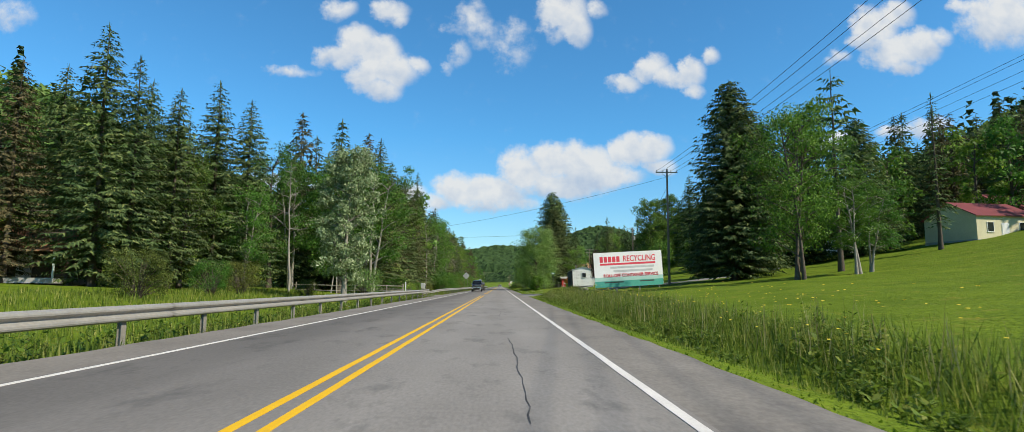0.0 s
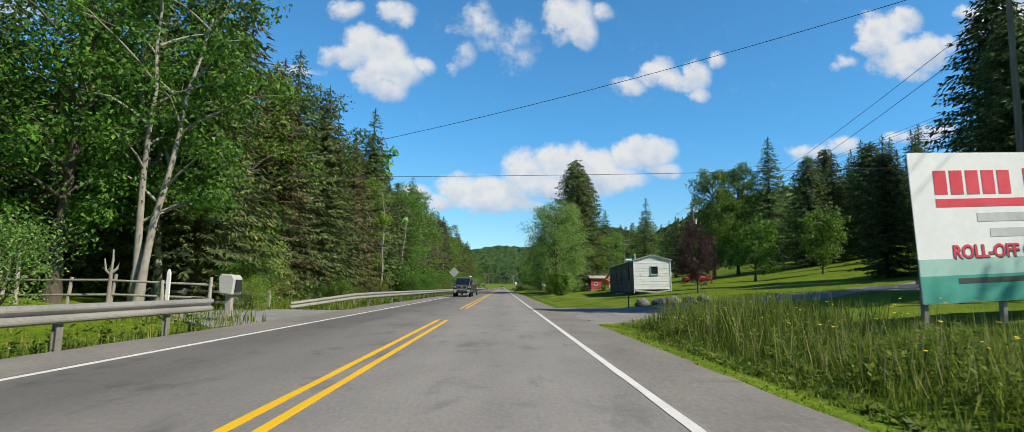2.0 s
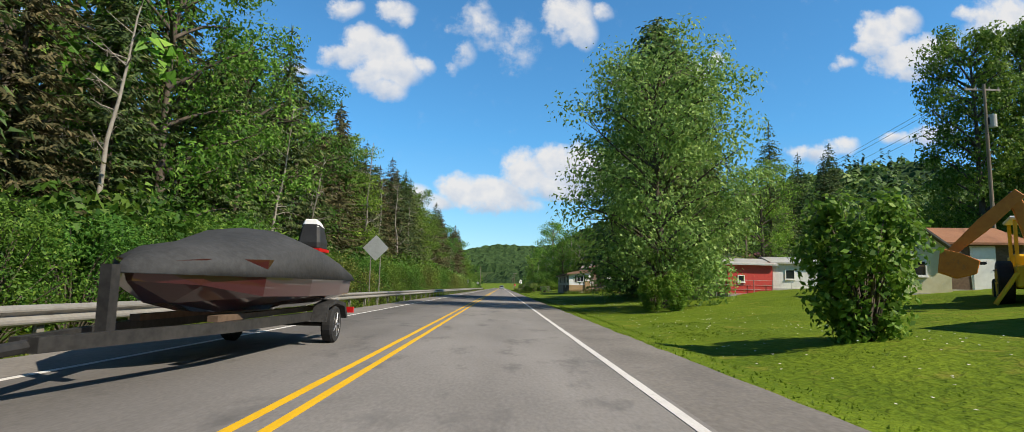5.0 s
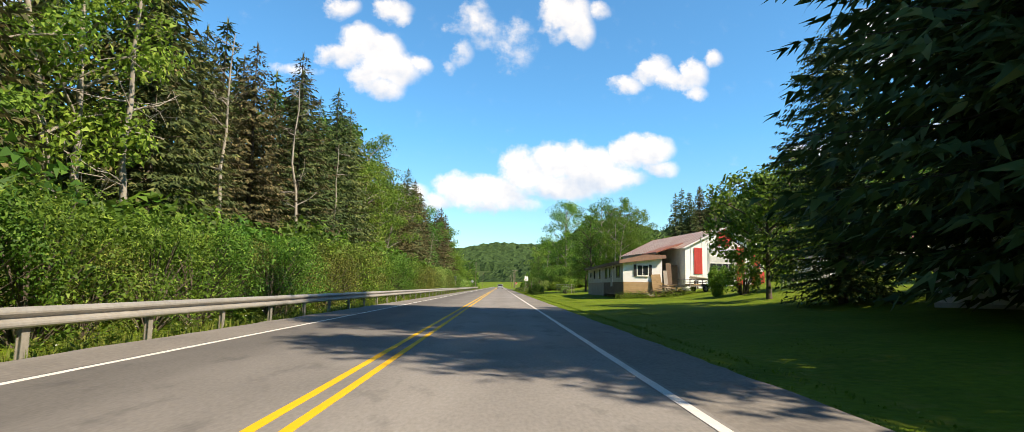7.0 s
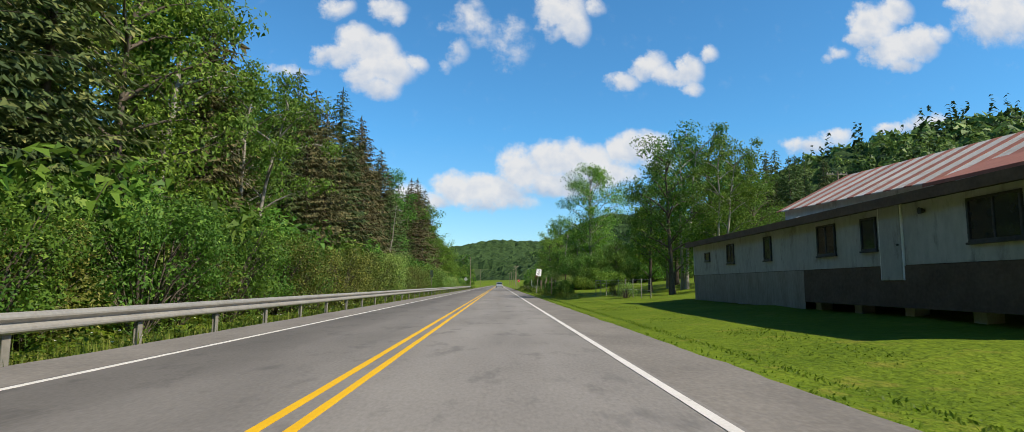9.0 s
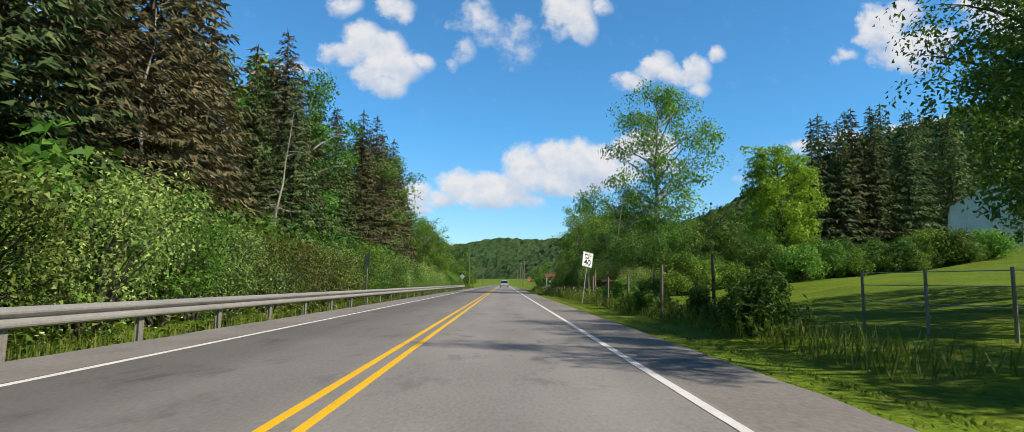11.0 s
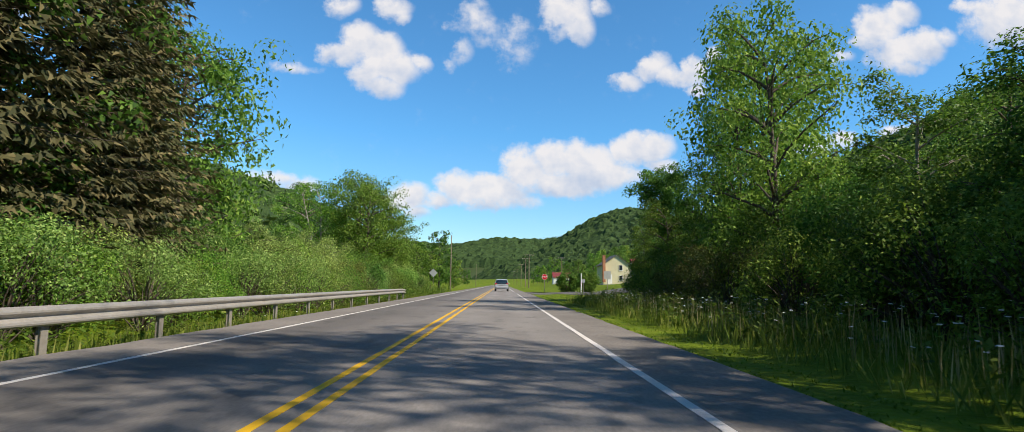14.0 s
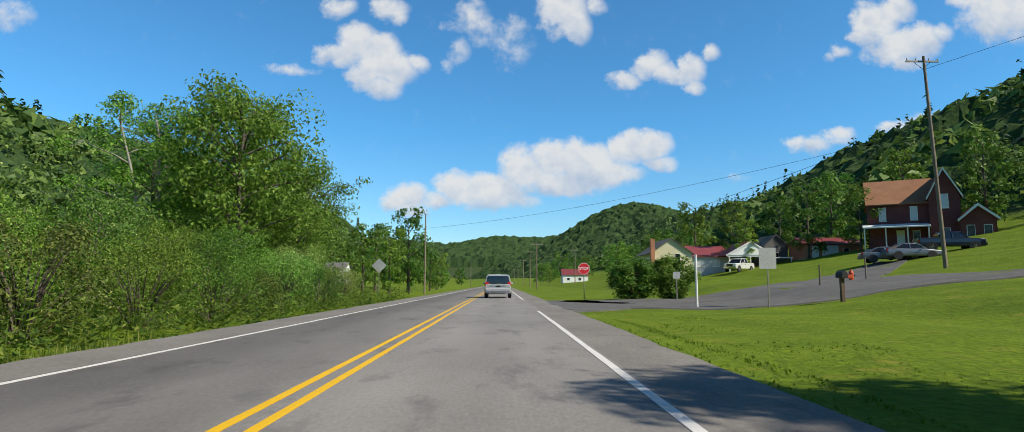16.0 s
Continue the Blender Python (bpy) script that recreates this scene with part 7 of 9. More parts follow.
def mobile_home():
    """The long white mobile home with a plank skirt, beside the striped barn."""
    w, d = 3.35, 24.0
    x, y = 10.45, 206.5
    z = 0.62
    r = root("mobile_home", x, y, z, -1.2, "long white mobile home with shuttered windows and plank skirt", "mobile home")
    hl, hr, fl = 2.62, 3.05, 1.02
    part("wall_front", prism([(0, fl), (w, fl), (w, hr), (0, hl)], 0, 0.12), M_WHITE, r)
    # road-facing wall only: grime plus shade in the colour
    part("wall_side", box(0, 0.12, 0.12, d, fl, hl), M_SIDE_SHADE_GRIME, r, "grimy off-white side wall, darkened as in shade")
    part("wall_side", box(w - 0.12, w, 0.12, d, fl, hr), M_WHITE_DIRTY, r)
    part("wall_back", prism([(0, fl), (w, fl), (w, hr), (0, hl)], d, d + 0.12), M_WHITE_DIRTY, r)
    part("floor_deck", box(0.05, w - 0.05, 0.15, d, fl - 0.12, fl), M_WOOD_BROWN, r)
    part("roof", prism([(-0.35, hl + 0.02), (w + 0.25, hr + 0.06), (w + 0.25, hr + 0.20), (-0.35, hl + 0.16)], -0.35, d + 0.3), M_ROOF_GREY, r)
    part("fascia", prism([(-0.37, hl - 0.02), (w + 0.27, hr + 0.02), (w + 0.27, hr + 0.30), (w * 0.55, hr + 0.32), (-0.37, hl + 0.24)], -0.42, -0.35), M_TRIM_BROWN, r, "brown front fascia board")
    part("fascia", box(-0.42, -0.35, -0.42, d + 0.3, hl - 0.06, hl + 0.20), M_WOOD_BROWN, r, "brown side fascia board")
    for k in range(5):
        part("plank", box(0.02, w - 0.02, -0.05 - 0.006 * k, -0.01, fl - 0.02 - 0.19 * (k + 1) + 0.008, fl - 0.02 - 0.19 * k), M_WOOD_TAN, r)
    part("skirt_side", box(-0.03, -0.005, 0.1, d * 0.46, -0.1, fl - 0.02), M_WOOD_BROWN, r, "dark brown side skirt")
    part("skirt_side", box(-0.03, -0.005, d * 0.46, d - 0.1, -0.35, fl - 0.02), M_WOOD_GREY, r, "weathered grey side skirt")
    wn_ = window(r, 1.68, -0.01, 2.02, 1.0, 0.95, 0, M_TRIM, M_PANE, 2, 1)
    for sx in (-0.66, 0.66):
        part("shutter", box(sx - 0.12, sx + 0.12, -0.04, 0.0, -0.5, 0.5), M_STEEL_DARK, wn_)
    for yy, ww, hh, cols in ((2.4, 1.5, 1.0, 2), (7.0, 0.75, 0.95, 1), (9.4, 1.15, 1.0, 2), (14.0, 0.7, 0.95, 1), (18.2, 0.9, 0.9, 2), (21.6, 0.8, 0.45, 1)):
        window(r, -0.012, yy, 1.95, ww, hh, -90, M_STEEL_DARK, M_PANE, cols, 1)
    door(r, -0.012, 6.0, 0.62, 0.9, 2.0, -90, M_SIDE_SHADE_GRIME)
    part("lamp", rod((-0.14, 4.6, 2.35), (-0.02, 4.6, 2.35), 0.09, 0.05, 10), M_STEEL_DARK, r, "dark wall lamp")
    part("roof_vent", rod((1.2, 14, hl + 0.3), (1.2, 14, hl + 0.62), 0.12, sides=10), M_SIGN_BACK, r)
    for yy in np.linspace(1.0, d - 1, 10):
        for xx in (0.5, w - 0.5):
            part("pier", box(xx - 0.2, xx + 0.2, yy - 0.2, yy + 0.2, -0.9, fl - 0.12), M_CONCRETE, r)


mobile_home()


def striped_barn():
    """White metal barn with red stripes, a glazed door and a striped metal roof."""
    w, d, eave, ridge = 7.8, 17.0, 3.33, 5.25
    x, y, z = 16.9, 210.0, 1.60
    r = root("barn", x, y, z, 8.0, "white sheet-metal barn with red stripes and a glazed overhead door", "barn")
    part("wall_core", gable_wall(w, d, eave, ridge), M_WHITE_DIRTY, r)

    def top_at(u_):
        return eave + (ridge - eave) * (1 - abs(u_ - w / 2) / (w / 2))
    red = ((0.85, 1.65, 0.9, 3.32), (3.20, 4.50, 3.55, 5.6), (5.05, 5.85, -0.2, 3.5), (6.75, 7.40, 1.3, 3.2))
    n = 14
    for k in range(n):
        a, b = w * k / n, w * (k + 1) / n
        part("wall_panel", prism([(a + 0.01, -0.4), (b - 0.01, -0.4), (b - 0.01, top_at(b - 0.01) - 0.02), ((a + b) / 2, top_at((a + b) / 2) - 0.02), (a + 0.01, top_at(a + 0.01) - 0.02)], -0.03, -0.004), M_WHITE, r)
        part("rib", box(a - 0.025, a + 0.025, -0.06, -0.031, -0.4, top_at(max(a, 0.05)) - 0.06), M_WHITE, r)
    for a, b, c, d_ in red:
        hi = (min(d_, top_at(a) - 0.1), min(d_, top_at(b) - 0.1))
        part("red_panel", prism([(a, c), (b, c), (b, hi[1]), (a, hi[0])] if d_ < 5 else [(a, c), (b, c), (b, top_at(b) - 0.1), (w / 2, ridge - 0.1), (a, top_at(a) - 0.1)], -0.085, -0.062), M_RED_METAL, r, "red sheet-metal panel")
        for t in np.linspace(a + 0.12, b - 0.12, 4):
            part("red_rib", box(t - 0.02, t + 0.02, -0.105, -0.086, c, min(d_, top_at(t)) - 0.14), M_RED_METAL, r)
    part("corner_red", box(6.5, w + 0.02, -0.09, -0.062, -0.4, 1.25), M_RED_METAL, r, "dark red lower panel")
    g = part("overhead_door", box(2.35, 4.85, -0.10, -0.066, -0.2, 3.42), M_TRIM, r, "white glazed overhead door")
    for i in range(4):
        for k in range(5):
            a = 2.42 + i * 0.598
            c = -0.1 + k * 0.69
            part("pane", box(a, a + 0.545, -0.118, -0.102, c + 0.05, c + 0.63), M_PANE_PALE if k > 2 else M_PANE, g)
    part("barn_lamp", rod((3.95, -0.34, 4.0), (3.95, -0.08, 4.15), 0.15, 0.06, 10), M_STEEL_DARK, r, "dark barn lamp")
    gable_roof(r, w, d, eave, ridge, M_BARN_ROOF, "y", 0.3, 0.05, strips=34, alt=M_ROOF_RUST)
    part("barge_board", prism([(-0.3, eave - 0.16), (w / 2, ridge - 0.02), (w / 2, ridge + 0.10), (-0.3, eave - 0.03)], -0.36, -0.31), M_TRIM, r)
    part("barge_board", prism([(w + 0.3, eave - 0.16), (w / 2, ridge - 0.02), (w / 2, ridge + 0.10), (w + 0.3, eave - 0.03)], -0.36, -0.31), M_TRIM, r)
    s = root("lean_to", x - 2.25, y + 0.9, z - 0.3, 2.0, "brown open lean-to shed against the barn", "shed")
    part("wall_back", box(0, 2.2, 5.0, 5.15, -0.5, 3.3), M_WOOD_BROWN, s)
    part("wall_side", box(0, 0.12, 0.2, 5.0, -0.5, 3.0), M_WOOD_BROWN, s)
    part("roof", prism([(-0.3, 3.1), (2.25, 4.0), (2.25, 4.12), (-0.3, 3.22)], -0.4, 5.3), M_ROOF_RUST, s)
    part("post", box(0.0, 0.14, 0.0, 0.14, -0.5, 3.1), M_WOOD_BROWN, s)
    part("door", box(0.9, 1.8, -0.04, 0.04, -0.3, 2.0), M_WOOD_BROWN, s)


striped_barn()


def lathe(profile, seg=20, axis="x"):
    """A body of revolution: profile of (radius, along)."""
    rings = []
    for k in range(seg):
        a = 2 * math.pi * k / seg
        ring = []
        for rad, al in profile:
            c, s = rad * math.cos(a), rad * math.sin(a)
            ring.append({"x": (al, c, s), "z": (c, s, al)}[axis])
        rings.append(ring)
    bm = bmesh.new()
    rows_ = [[bm.verts.new(p) for p in ring] for ring in rings]
    m = len(profile)
    for k in range(seg):
        a, b = rows_[k], rows_[(k + 1) % seg]
        for i in range(m - 1):
            bm.faces.new((a[i], a[i + 1], b[i + 1], b[i]))
    bm.faces.new([row[0] for row in rows_])
    bm.faces.new([row[-1] for row in rows_][::-1])
    return bm


def wheel(parent, x, y, r, w=0.24, spokes=6, rim_m=None):
    """A wheel on an axle along x, outer side towards the sign of x."""
    sg = 1 if x > 0 else -1
    tyre = part("wheel", lathe([(r * 0.62, -w / 2), (r * 0.93, -w / 2), (r, -w / 2 + 0.035), (r, w / 2 - 0.035), (r * 0.93, w / 2), (r * 0.62, w / 2)], 24), M_RUBBER, parent, "black rubber tyre")
    tyre.location = (x, y, r)
    part("rim", lathe([(r * 0.20, -0.02 + sg * w * 0.30), (r * 0.60, sg * w * 0.22), (r * 0.645, sg * w * 0.50), (r * 0.655, sg * w * 0.52), (r * 0.655, sg * w * 0.1)], 20), rim_m or M_RIM, tyre)
    for k in range(spokes):
        a = 2 * math.pi * k / spokes
        part("spoke", rod((sg * w * 0.42, 0.1 * r * math.cos(a), 0.1 * r * math.sin(a)), (sg * w * 0.44, 0.62 * r * math.cos(a), 0.62 * r * math.sin(a)), r * 0.085, r * 0.065, 5), rim_m or M_RIM, tyre)
    return tyre


def junk_yard():
    g = np.random.default_rng(61)
    for k in range(44):
        a, b = g.uniform(-40, 40), g.uniform(-12, 22)
        ln = g.uniform(0.8, 1.9)
        bm = box(-ln / 2, ln / 2, -0.07, 0.07, -0.02, 0.02)
        ob = part("scrap_board", bm, (M_WOOD_BROWN, M_WOOD_GREY, M_WOOD_BROWN, M_WOOD_TAN)[k % 4], None, "weathered scrap board in the heap")
        x, y = 13.6 + g.uniform(-1.2, 1.2), 204.6 + g.uniform(-1.0, 0.8)
        ob.matrix_basis = pose(x, y, gz1(x, y) + 0.10 + 0.021 * k * (1 - abs(x - 13.6) / 1.6), b * 0.3, b, a)
        tagged(ob, category="scrap wood", group="scrap wood heap")
    for k, (x, y, w, h, m) in enumerate(((13.35, 206.05, 0.8, 1.9, M_WOOD_TAN), (14.15, 206.2, 0.35, 2.1, M_WOOD_GREY), (14.55, 206.6, 0.5, 2.7, M_WOOD_BROWN))):
        ob = part("leaning_board", box(-w / 2, w / 2, -0.02, 0.02, 0, h), m, None, "plywood sheet leaning against the wall")
        ob.matrix_basis = pose(x, y, gz1(x, y), -10, 3 * k - 4, 8 * k)
        tagged(ob, category="board", group="leaning boards")
    t = root("utility_trailer", 16.2, 204.0, gz1(16.2, 204.0) + 0.02, -68, "small flat utility trailer with mesh sides and white wheels", "trailer")
    t.scale = (0.85, 0.80, 0.85)
    bm = box(-0.85, 0.85, -2.0, 2.0, 0.50, 0.58)
    part("bed", bm, M_WOOD_GREY, t)
    for sx in (-0.85, 0.85):
        for zz in (0.62, 0.90, 1.15):
            part("side_rail", rod((sx, -2.0, zz), (sx, 2.0, zz), 0.022, sides=6), M_STEEL_DARK, t)
        for yy in np.linspace(-2, 2, 6):
            part("stake", rod((sx, yy, 0.5), (sx, yy, 1.17), 0.022, sides=6), M_STEEL_DARK, t)
        part("fender", prism([(-0.45, 0.48), (-0.36, 0.74), (0.36, 0.74), (0.45, 0.48), (0.38, 0.48), (0.32, 0.69), (-0.32, 0.69), (-0.38, 0.48)], sx * 1.0 - 0.14, sx * 1.0 + 0.14, axis="x"), M_STEEL_DARK, t)
        wheel(t, sx * 1.02, 0.0, 0.32, 0.19, 5, M_SIGN_WHITE)
    for k in range(7):
        part("ramp_bar", rod((-0.8 + 0.266 * k, 2.02, 0.55), (-0.8 + 0.266 * k, 2.12, 1.55), 0.018, sides=5), M_STEEL_DARK, t)
    part("ramp_frame", rod((-0.85, 2.12, 1.56), (0.85, 2.12, 1.56), 0.025, sides=6), M_STEEL_DARK, t)
    part("tongue", rod((-0.5, -2.0, 0.5), (0, -3.1, 0.46), 0.04, sides=6), M_STEEL_DARK, t)
    part("tongue", rod((0.5, -2.0, 0.5), (0, -3.1, 0.46), 0.04, sides=6), M_STEEL_DARK, t)
    part("jack", rod((0, -2.9, 0.02), (0, -2.9, 0.75), 0.03, sides=8), M_STEEL_DARK, t)
    part("load", box(-0.7, 0.6, -1.2, 1.5, 0.59, 0.74), M_WOOD_TAN, t, "stack of boards on the bed", bevel=0.02)
    for k in range(9):
        ln = 3.6
        ob = part("pole_stock", rod((-ln / 2, 0, 0), (ln / 2, 0, 0), 0.05, sides=6), M_WOOD_GREY, None, "grey pole in the stack before the barn")
        ob.matrix_basis = pose(18.2, 207.0 + 0.1 * (k % 5), gz1(18.2, 207.0) + 0.75 + 0.1 * (k // 5), 0, 6 - k % 3, 4 * (k % 3))
        tagged(ob, category="pole", group="pole stack")
    rk = root("pole_rack", 18.2, 207.2, gz1(18.2, 207.2) - 0.05, 0, "rough wooden rack holding poles", "rack")
    for sx in (-1.2, 1.2):
        part("leg", box(sx - 0.05, sx + 0.05, -0.4, -0.3, 0, 0.74), M_WOOD_BROWN, rk)
        part("leg", box(sx - 0.05, sx + 0.05, 0.4, 0.5, 0, 0.74), M_WOOD_BROWN, rk)
        part("bearer", box(sx - 0.05, sx + 0.05, -0.45, 0.55, 0.66, 0.74), M_WOOD_BROWN, rk)
    tb = root("picnic_table", 25.5, 198.5, gz1(25.5, 198.5), 25, "brown wooden picnic table on the lawn", "picnic table")
    for k in range(5):
        part("top_plank", box(-0.9, 0.9, -0.38 + 0.155 * k, -0.24 + 0.155 * k, 0.72, 0.76), M_WOOD_BROWN, tb)
    for sy in (-0.75, 0.75):
        part("bench", box(-0.9, 0.9, sy - 0.13, sy + 0.13, 0.42, 0.46), M_WOOD_BROWN, tb)
        for sx in (-0.65, 0.65):
            part("leg", rod((sx, sy * 0.85, 0), (sx, sy * 0.25, 0.72), 0.05, sides=6), M_WOOD_BROWN, tb)
    for sx in (-0.65, 0.65):
        part("brace", box(sx - 0.03, sx + 0.03, -0.75, 0.75, 0.36, 0.42), M_WOOD_BROWN, tb)
    sh = root("garden_shed", 24.6, 212, gz1(24.6, 212), 0, "small pale grey garden shed behind the trees", "shed")
    sh.location = (28.6, 210, gz1(28.6, 210))
    part("wall", gable_wall(2.6, 3.0, 2.0, 2.7), M_GREY_SIDING, sh)
    gable_roof(sh, 2.6, 3.0, 2.0, 2.7, M_ROOF_GREY)
    door(sh, 1.3, -0.02, 0.05, 0.9, 1.8, 0, M_WHITE_DIRTY)
    for k, (x, y) in enumerate(((20.5, 197.5), (21.3, 197.9))):
        ldr = root("wooden_trestle", x, y, gz1(x, y), 10 * k, "pale wooden trestle standing on the lawn", "trestle", "trestles")
        for sx in (-0.25, 0.25):
            part("leg", rod((sx, -0.45, 0), (sx * 0.6, 0, 1.5), 0.03, sides=5), M_TRIM, ldr)
            part("leg", rod((sx, 0.45, 0), (sx * 0.6, 0, 1.5), 0.03, sides=5), M_TRIM, ldr)
        part("crossbar", box(-0.3, 0.3, -0.04, 0.04, 1.44, 1.52), M_TRIM, ldr)


junk_yard()


def simple_house(name, x, y, turn, w, d, eave, ridge, wall_m, roof_m, label, wins=(), doors=(), along="x", category="house", chimney=None, z=None, porch=None):
    zz = gz1(x, y) if z is None else z
    r = root(name, x, y, zz, turn, label, category)
    part("wall", gable_wall(w, d, eave, ridge, along), wall_m, r)
    gable_roof(r, w, d, eave, ridge, roof_m, along)
    for wx, wz, ww, wh in wins:
        window(r, wx, -0.012, wz, ww, wh, 0, M_TRIM, M_PANE, 1, 2)
    for dx, dw, dh in doors:
        door(r, dx, -0.012, 0.1, dw, dh, 0, M_TRIM)
    part("plinth", box(-0.03, w + 0.03, -0.03, d + 0.03, -0.7, 0.12), M_CONCRETE, r)
    if chimney:
        cx, cy, ch, m = chimney
        part("chimney", box(cx - 0.3, cx + 0.3, cy - 0.3, cy + 0.3, 0.5, ch), m, r, bevel=0.01)
    if porch:
        a, b, dp, ph = porch
        part("porch_roof", prism([(-dp, ph - 0.35), (0.0, ph), (0.0, ph + 0.1), (-dp, ph - 0.25)], a, b, axis="x"), roof_m, r)
        for t in np.linspace(a + 0.15, b - 0.15, 3):
            part("porch_post", box(t - 0.06, t + 0.06, -dp + 0.1, -dp + 0.22, -0.3, ph - 0.3), M_TRIM, r)
        part("porch_floor", box(a, b, -dp, 0.0, -0.3, 0.1), M_CONCRETE, r)
    return r


simple_house("hill_house", 79.5, 93.0, 20, 13, 8, 3.0, 5.4, M_CREAM, M_ROOF_RED, "cream house with maroon roof and a porch on the hillside",
             ((2.2, 1.7, 0.9, 1.2), (9.5, 1.7, 0.9, 1.2), (11.8, 1.7, 0.8, 1.2)), ((6.0, 0.95, 2.05),), chimney=(3.5, 4.0, 5.9, M_CHIMNEY), porch=(0.5, 7.5, 1.8, 2.7))
simple_house("garage", 58.0, 101.0, 0, 6.2, 6.0, 2.5, 3.7, M_WHITE, M_ROOF_BROWN, "small white garage with brown roof between the trees", ((1.2, 1.5, 0.7, 0.8),), ((4.2, 2.2, 2.1),), category="garage")
simple_house("cabin", -41.0, 46.0, 12, 8, 6, 2.5, 4.0, M_WOOD_BROWN, M_ROOF_BROWN, "dark brown wooden cabin under the spruces", ((1.8, 1.5, 0.8, 0.9),), ((5.0, 0.9, 2.0),), category="cabin", porch=(0.0, 8.0, 2.2, 2.4))
simple_house("roadside_house", 15.2, 166.5, 0, 7.6, 9, 2.6, 3.9, M_WHITE_DIRTY, M_ROOF_GREY, "small white house with rusty red awnings", ((5.6, 1.55, 0.8, 1.1), (2.0, 1.55, 1.2, 1.1)), ((3.8, 0.9, 2.0),), porch=(0.2, 4.2, 1.6, 2.45))
simple_house("garden_shed", 15.7, 154.2, 0, 3.1, 2.6, 2.2, 2.55, M_RED_METAL, M_ROOF_METAL, "low red shed with a pale metal roof beside the spruces", ((0.9, 1.2, 0.5, 0.5),), (), along="x", category="shed")
simple_house("garden_shed", 19.0, 154.6, 0, 3.2, 2.6, 1.9, 2.25, M_WHITE_DIRTY, M_ROOF_METAL, "small white shed with a dark window", ((1.2, 1.1, 0.7, 0.7),), (), along="x", category="shed")
simple_house("garden_shed", 16.9, 138.6, -12, 2.5, 5.2, 2.0, 3.0, M_CREAM, M_ROOF_GREY, "small cream shed with a grey gable roof", ((1.25, 1.2, 0.6, 0.7),), (), along="y", category="shed")
simple_house("garden_shed", 20.0, 139.2, -8, 3.2, 4.6, 2.2, 3.0, M_WOOD_BROWN, M_ROOF_BROWN, "dark brown wooden shed behind the digger", (), ((1.5, 0.9, 1.9),), along="x", category="shed")
simple_house("brown_house", 44.0, 222.0, 12, 12, 8, 2.8, 4.4, M_WOOD_BROWN, M_ROOF_RED, "dark brown house with maroon roof behind the yard", ((2.0, 1.6, 1.0, 1.1), (9.0, 1.6, 1.0, 1.1)), ((5.5, 0.95, 2.05),))
simple_house("far_cottage", 46.0, 300.0, -35, 7.5, 9, 5.0, 7.4, M_WHITE_DIRTY, M_ROOF_GREY, "tall pale house at the edge of the field", ((2.0, 1.6, 0.8, 1.3), (5.3, 1.6, 0.8, 1.3), (3.7, 4.2, 0.8, 1.3)), ((3.6, 0.9, 2.0),), along="y")


simple_house("hill_house", 60.5, 75.5, 8, 9, 8, 3.2, 5.2, M_CREAM, M_ROOF_RED, "pale house with red roof on the hillside lawn", ((2.0, 1.7, 1.0, 1.3), (6.8, 1.7, 1.0, 1.3)), ((4.2, 1.0, 2.1),))


def awnings():
    r = root("red_awning", 15.0, 164.0, gz1(15.0, 164.0), 0, "rusty red canopy roof on posts before the house", "canopy")
    part("canopy", prism([(-0.2, 2.35), (4.6, 2.35), (4.6, 2.95), (-0.2, 2.95)], -0.1, 0.0), M_ROOF_RUST, r)
    part("canopy_roof", prism([(0.0, 2.9), (2.2, 3.05), (2.2, 3.12), (0.0, 2.97)], -0.2, 4.6, axis="x"), M_ROOF_METAL, r)
    for px_ in (0.0, 2.2, 4.4):
        part("post", box(px_ - 0.05, px_ + 0.05, -0.02, 0.08, -0.3, 2.4), M_TRIM, r)
    f = root("board_fence", 10.4, 156.5, gz1(10.4, 156.5), 0, "weathered grey board fence beside the lawn", "fence")
    for k in range(44):
        part("slat", box(k * 0.17, k * 0.17 + 0.14, -0.015, 0.015, -0.3, 1.32 + 0.04 * math.sin(k * 2.3)), M_WOOD_GREY, f)
    for zz in (0.35, 1.0):
        part("rail", box(0, 4.4, 0.016, 0.06, zz, zz + 0.09), M_WOOD_GREY, f)
    cf = root("wire_fence", 14.8, 154.0, gz1(14.8, 154.0), 0, "low wire fence on thin steel posts", "fence")
    for k in range(8):
        part("post", rod((k * 1.3, 0, -0.3), (k * 1.3, 0, 1.25), 0.025, sides=6), M_SIGN_BACK, cf)
    for zz in (0.3, 0.6, 0.9, 1.22):
        part("strand", rod((0, 0, zz), (9.1, 0, zz), 0.012, sides=5), M_SIGN_BACK, cf)
    f2 = root("wire_fence", 9.8, 236.0, gz1(9.8, 236.0), 0, "low wire fence beyond the mobile home", "fence")
    for k in range(9):
        part("post", rod((-0.1 * k, k * 2.2, -0.3), (-0.1 * k, k * 2.2, 1.3), 0.035, sides=6), M_WOOD_GREY, f2)
    for zz in (0.5, 0.9, 1.2):
        part("strand", rod((0, 0, zz), (-0.8, 17.6, zz + 0.05), 0.012, sides=5), M_SIGN_BACK, f2)


awnings()


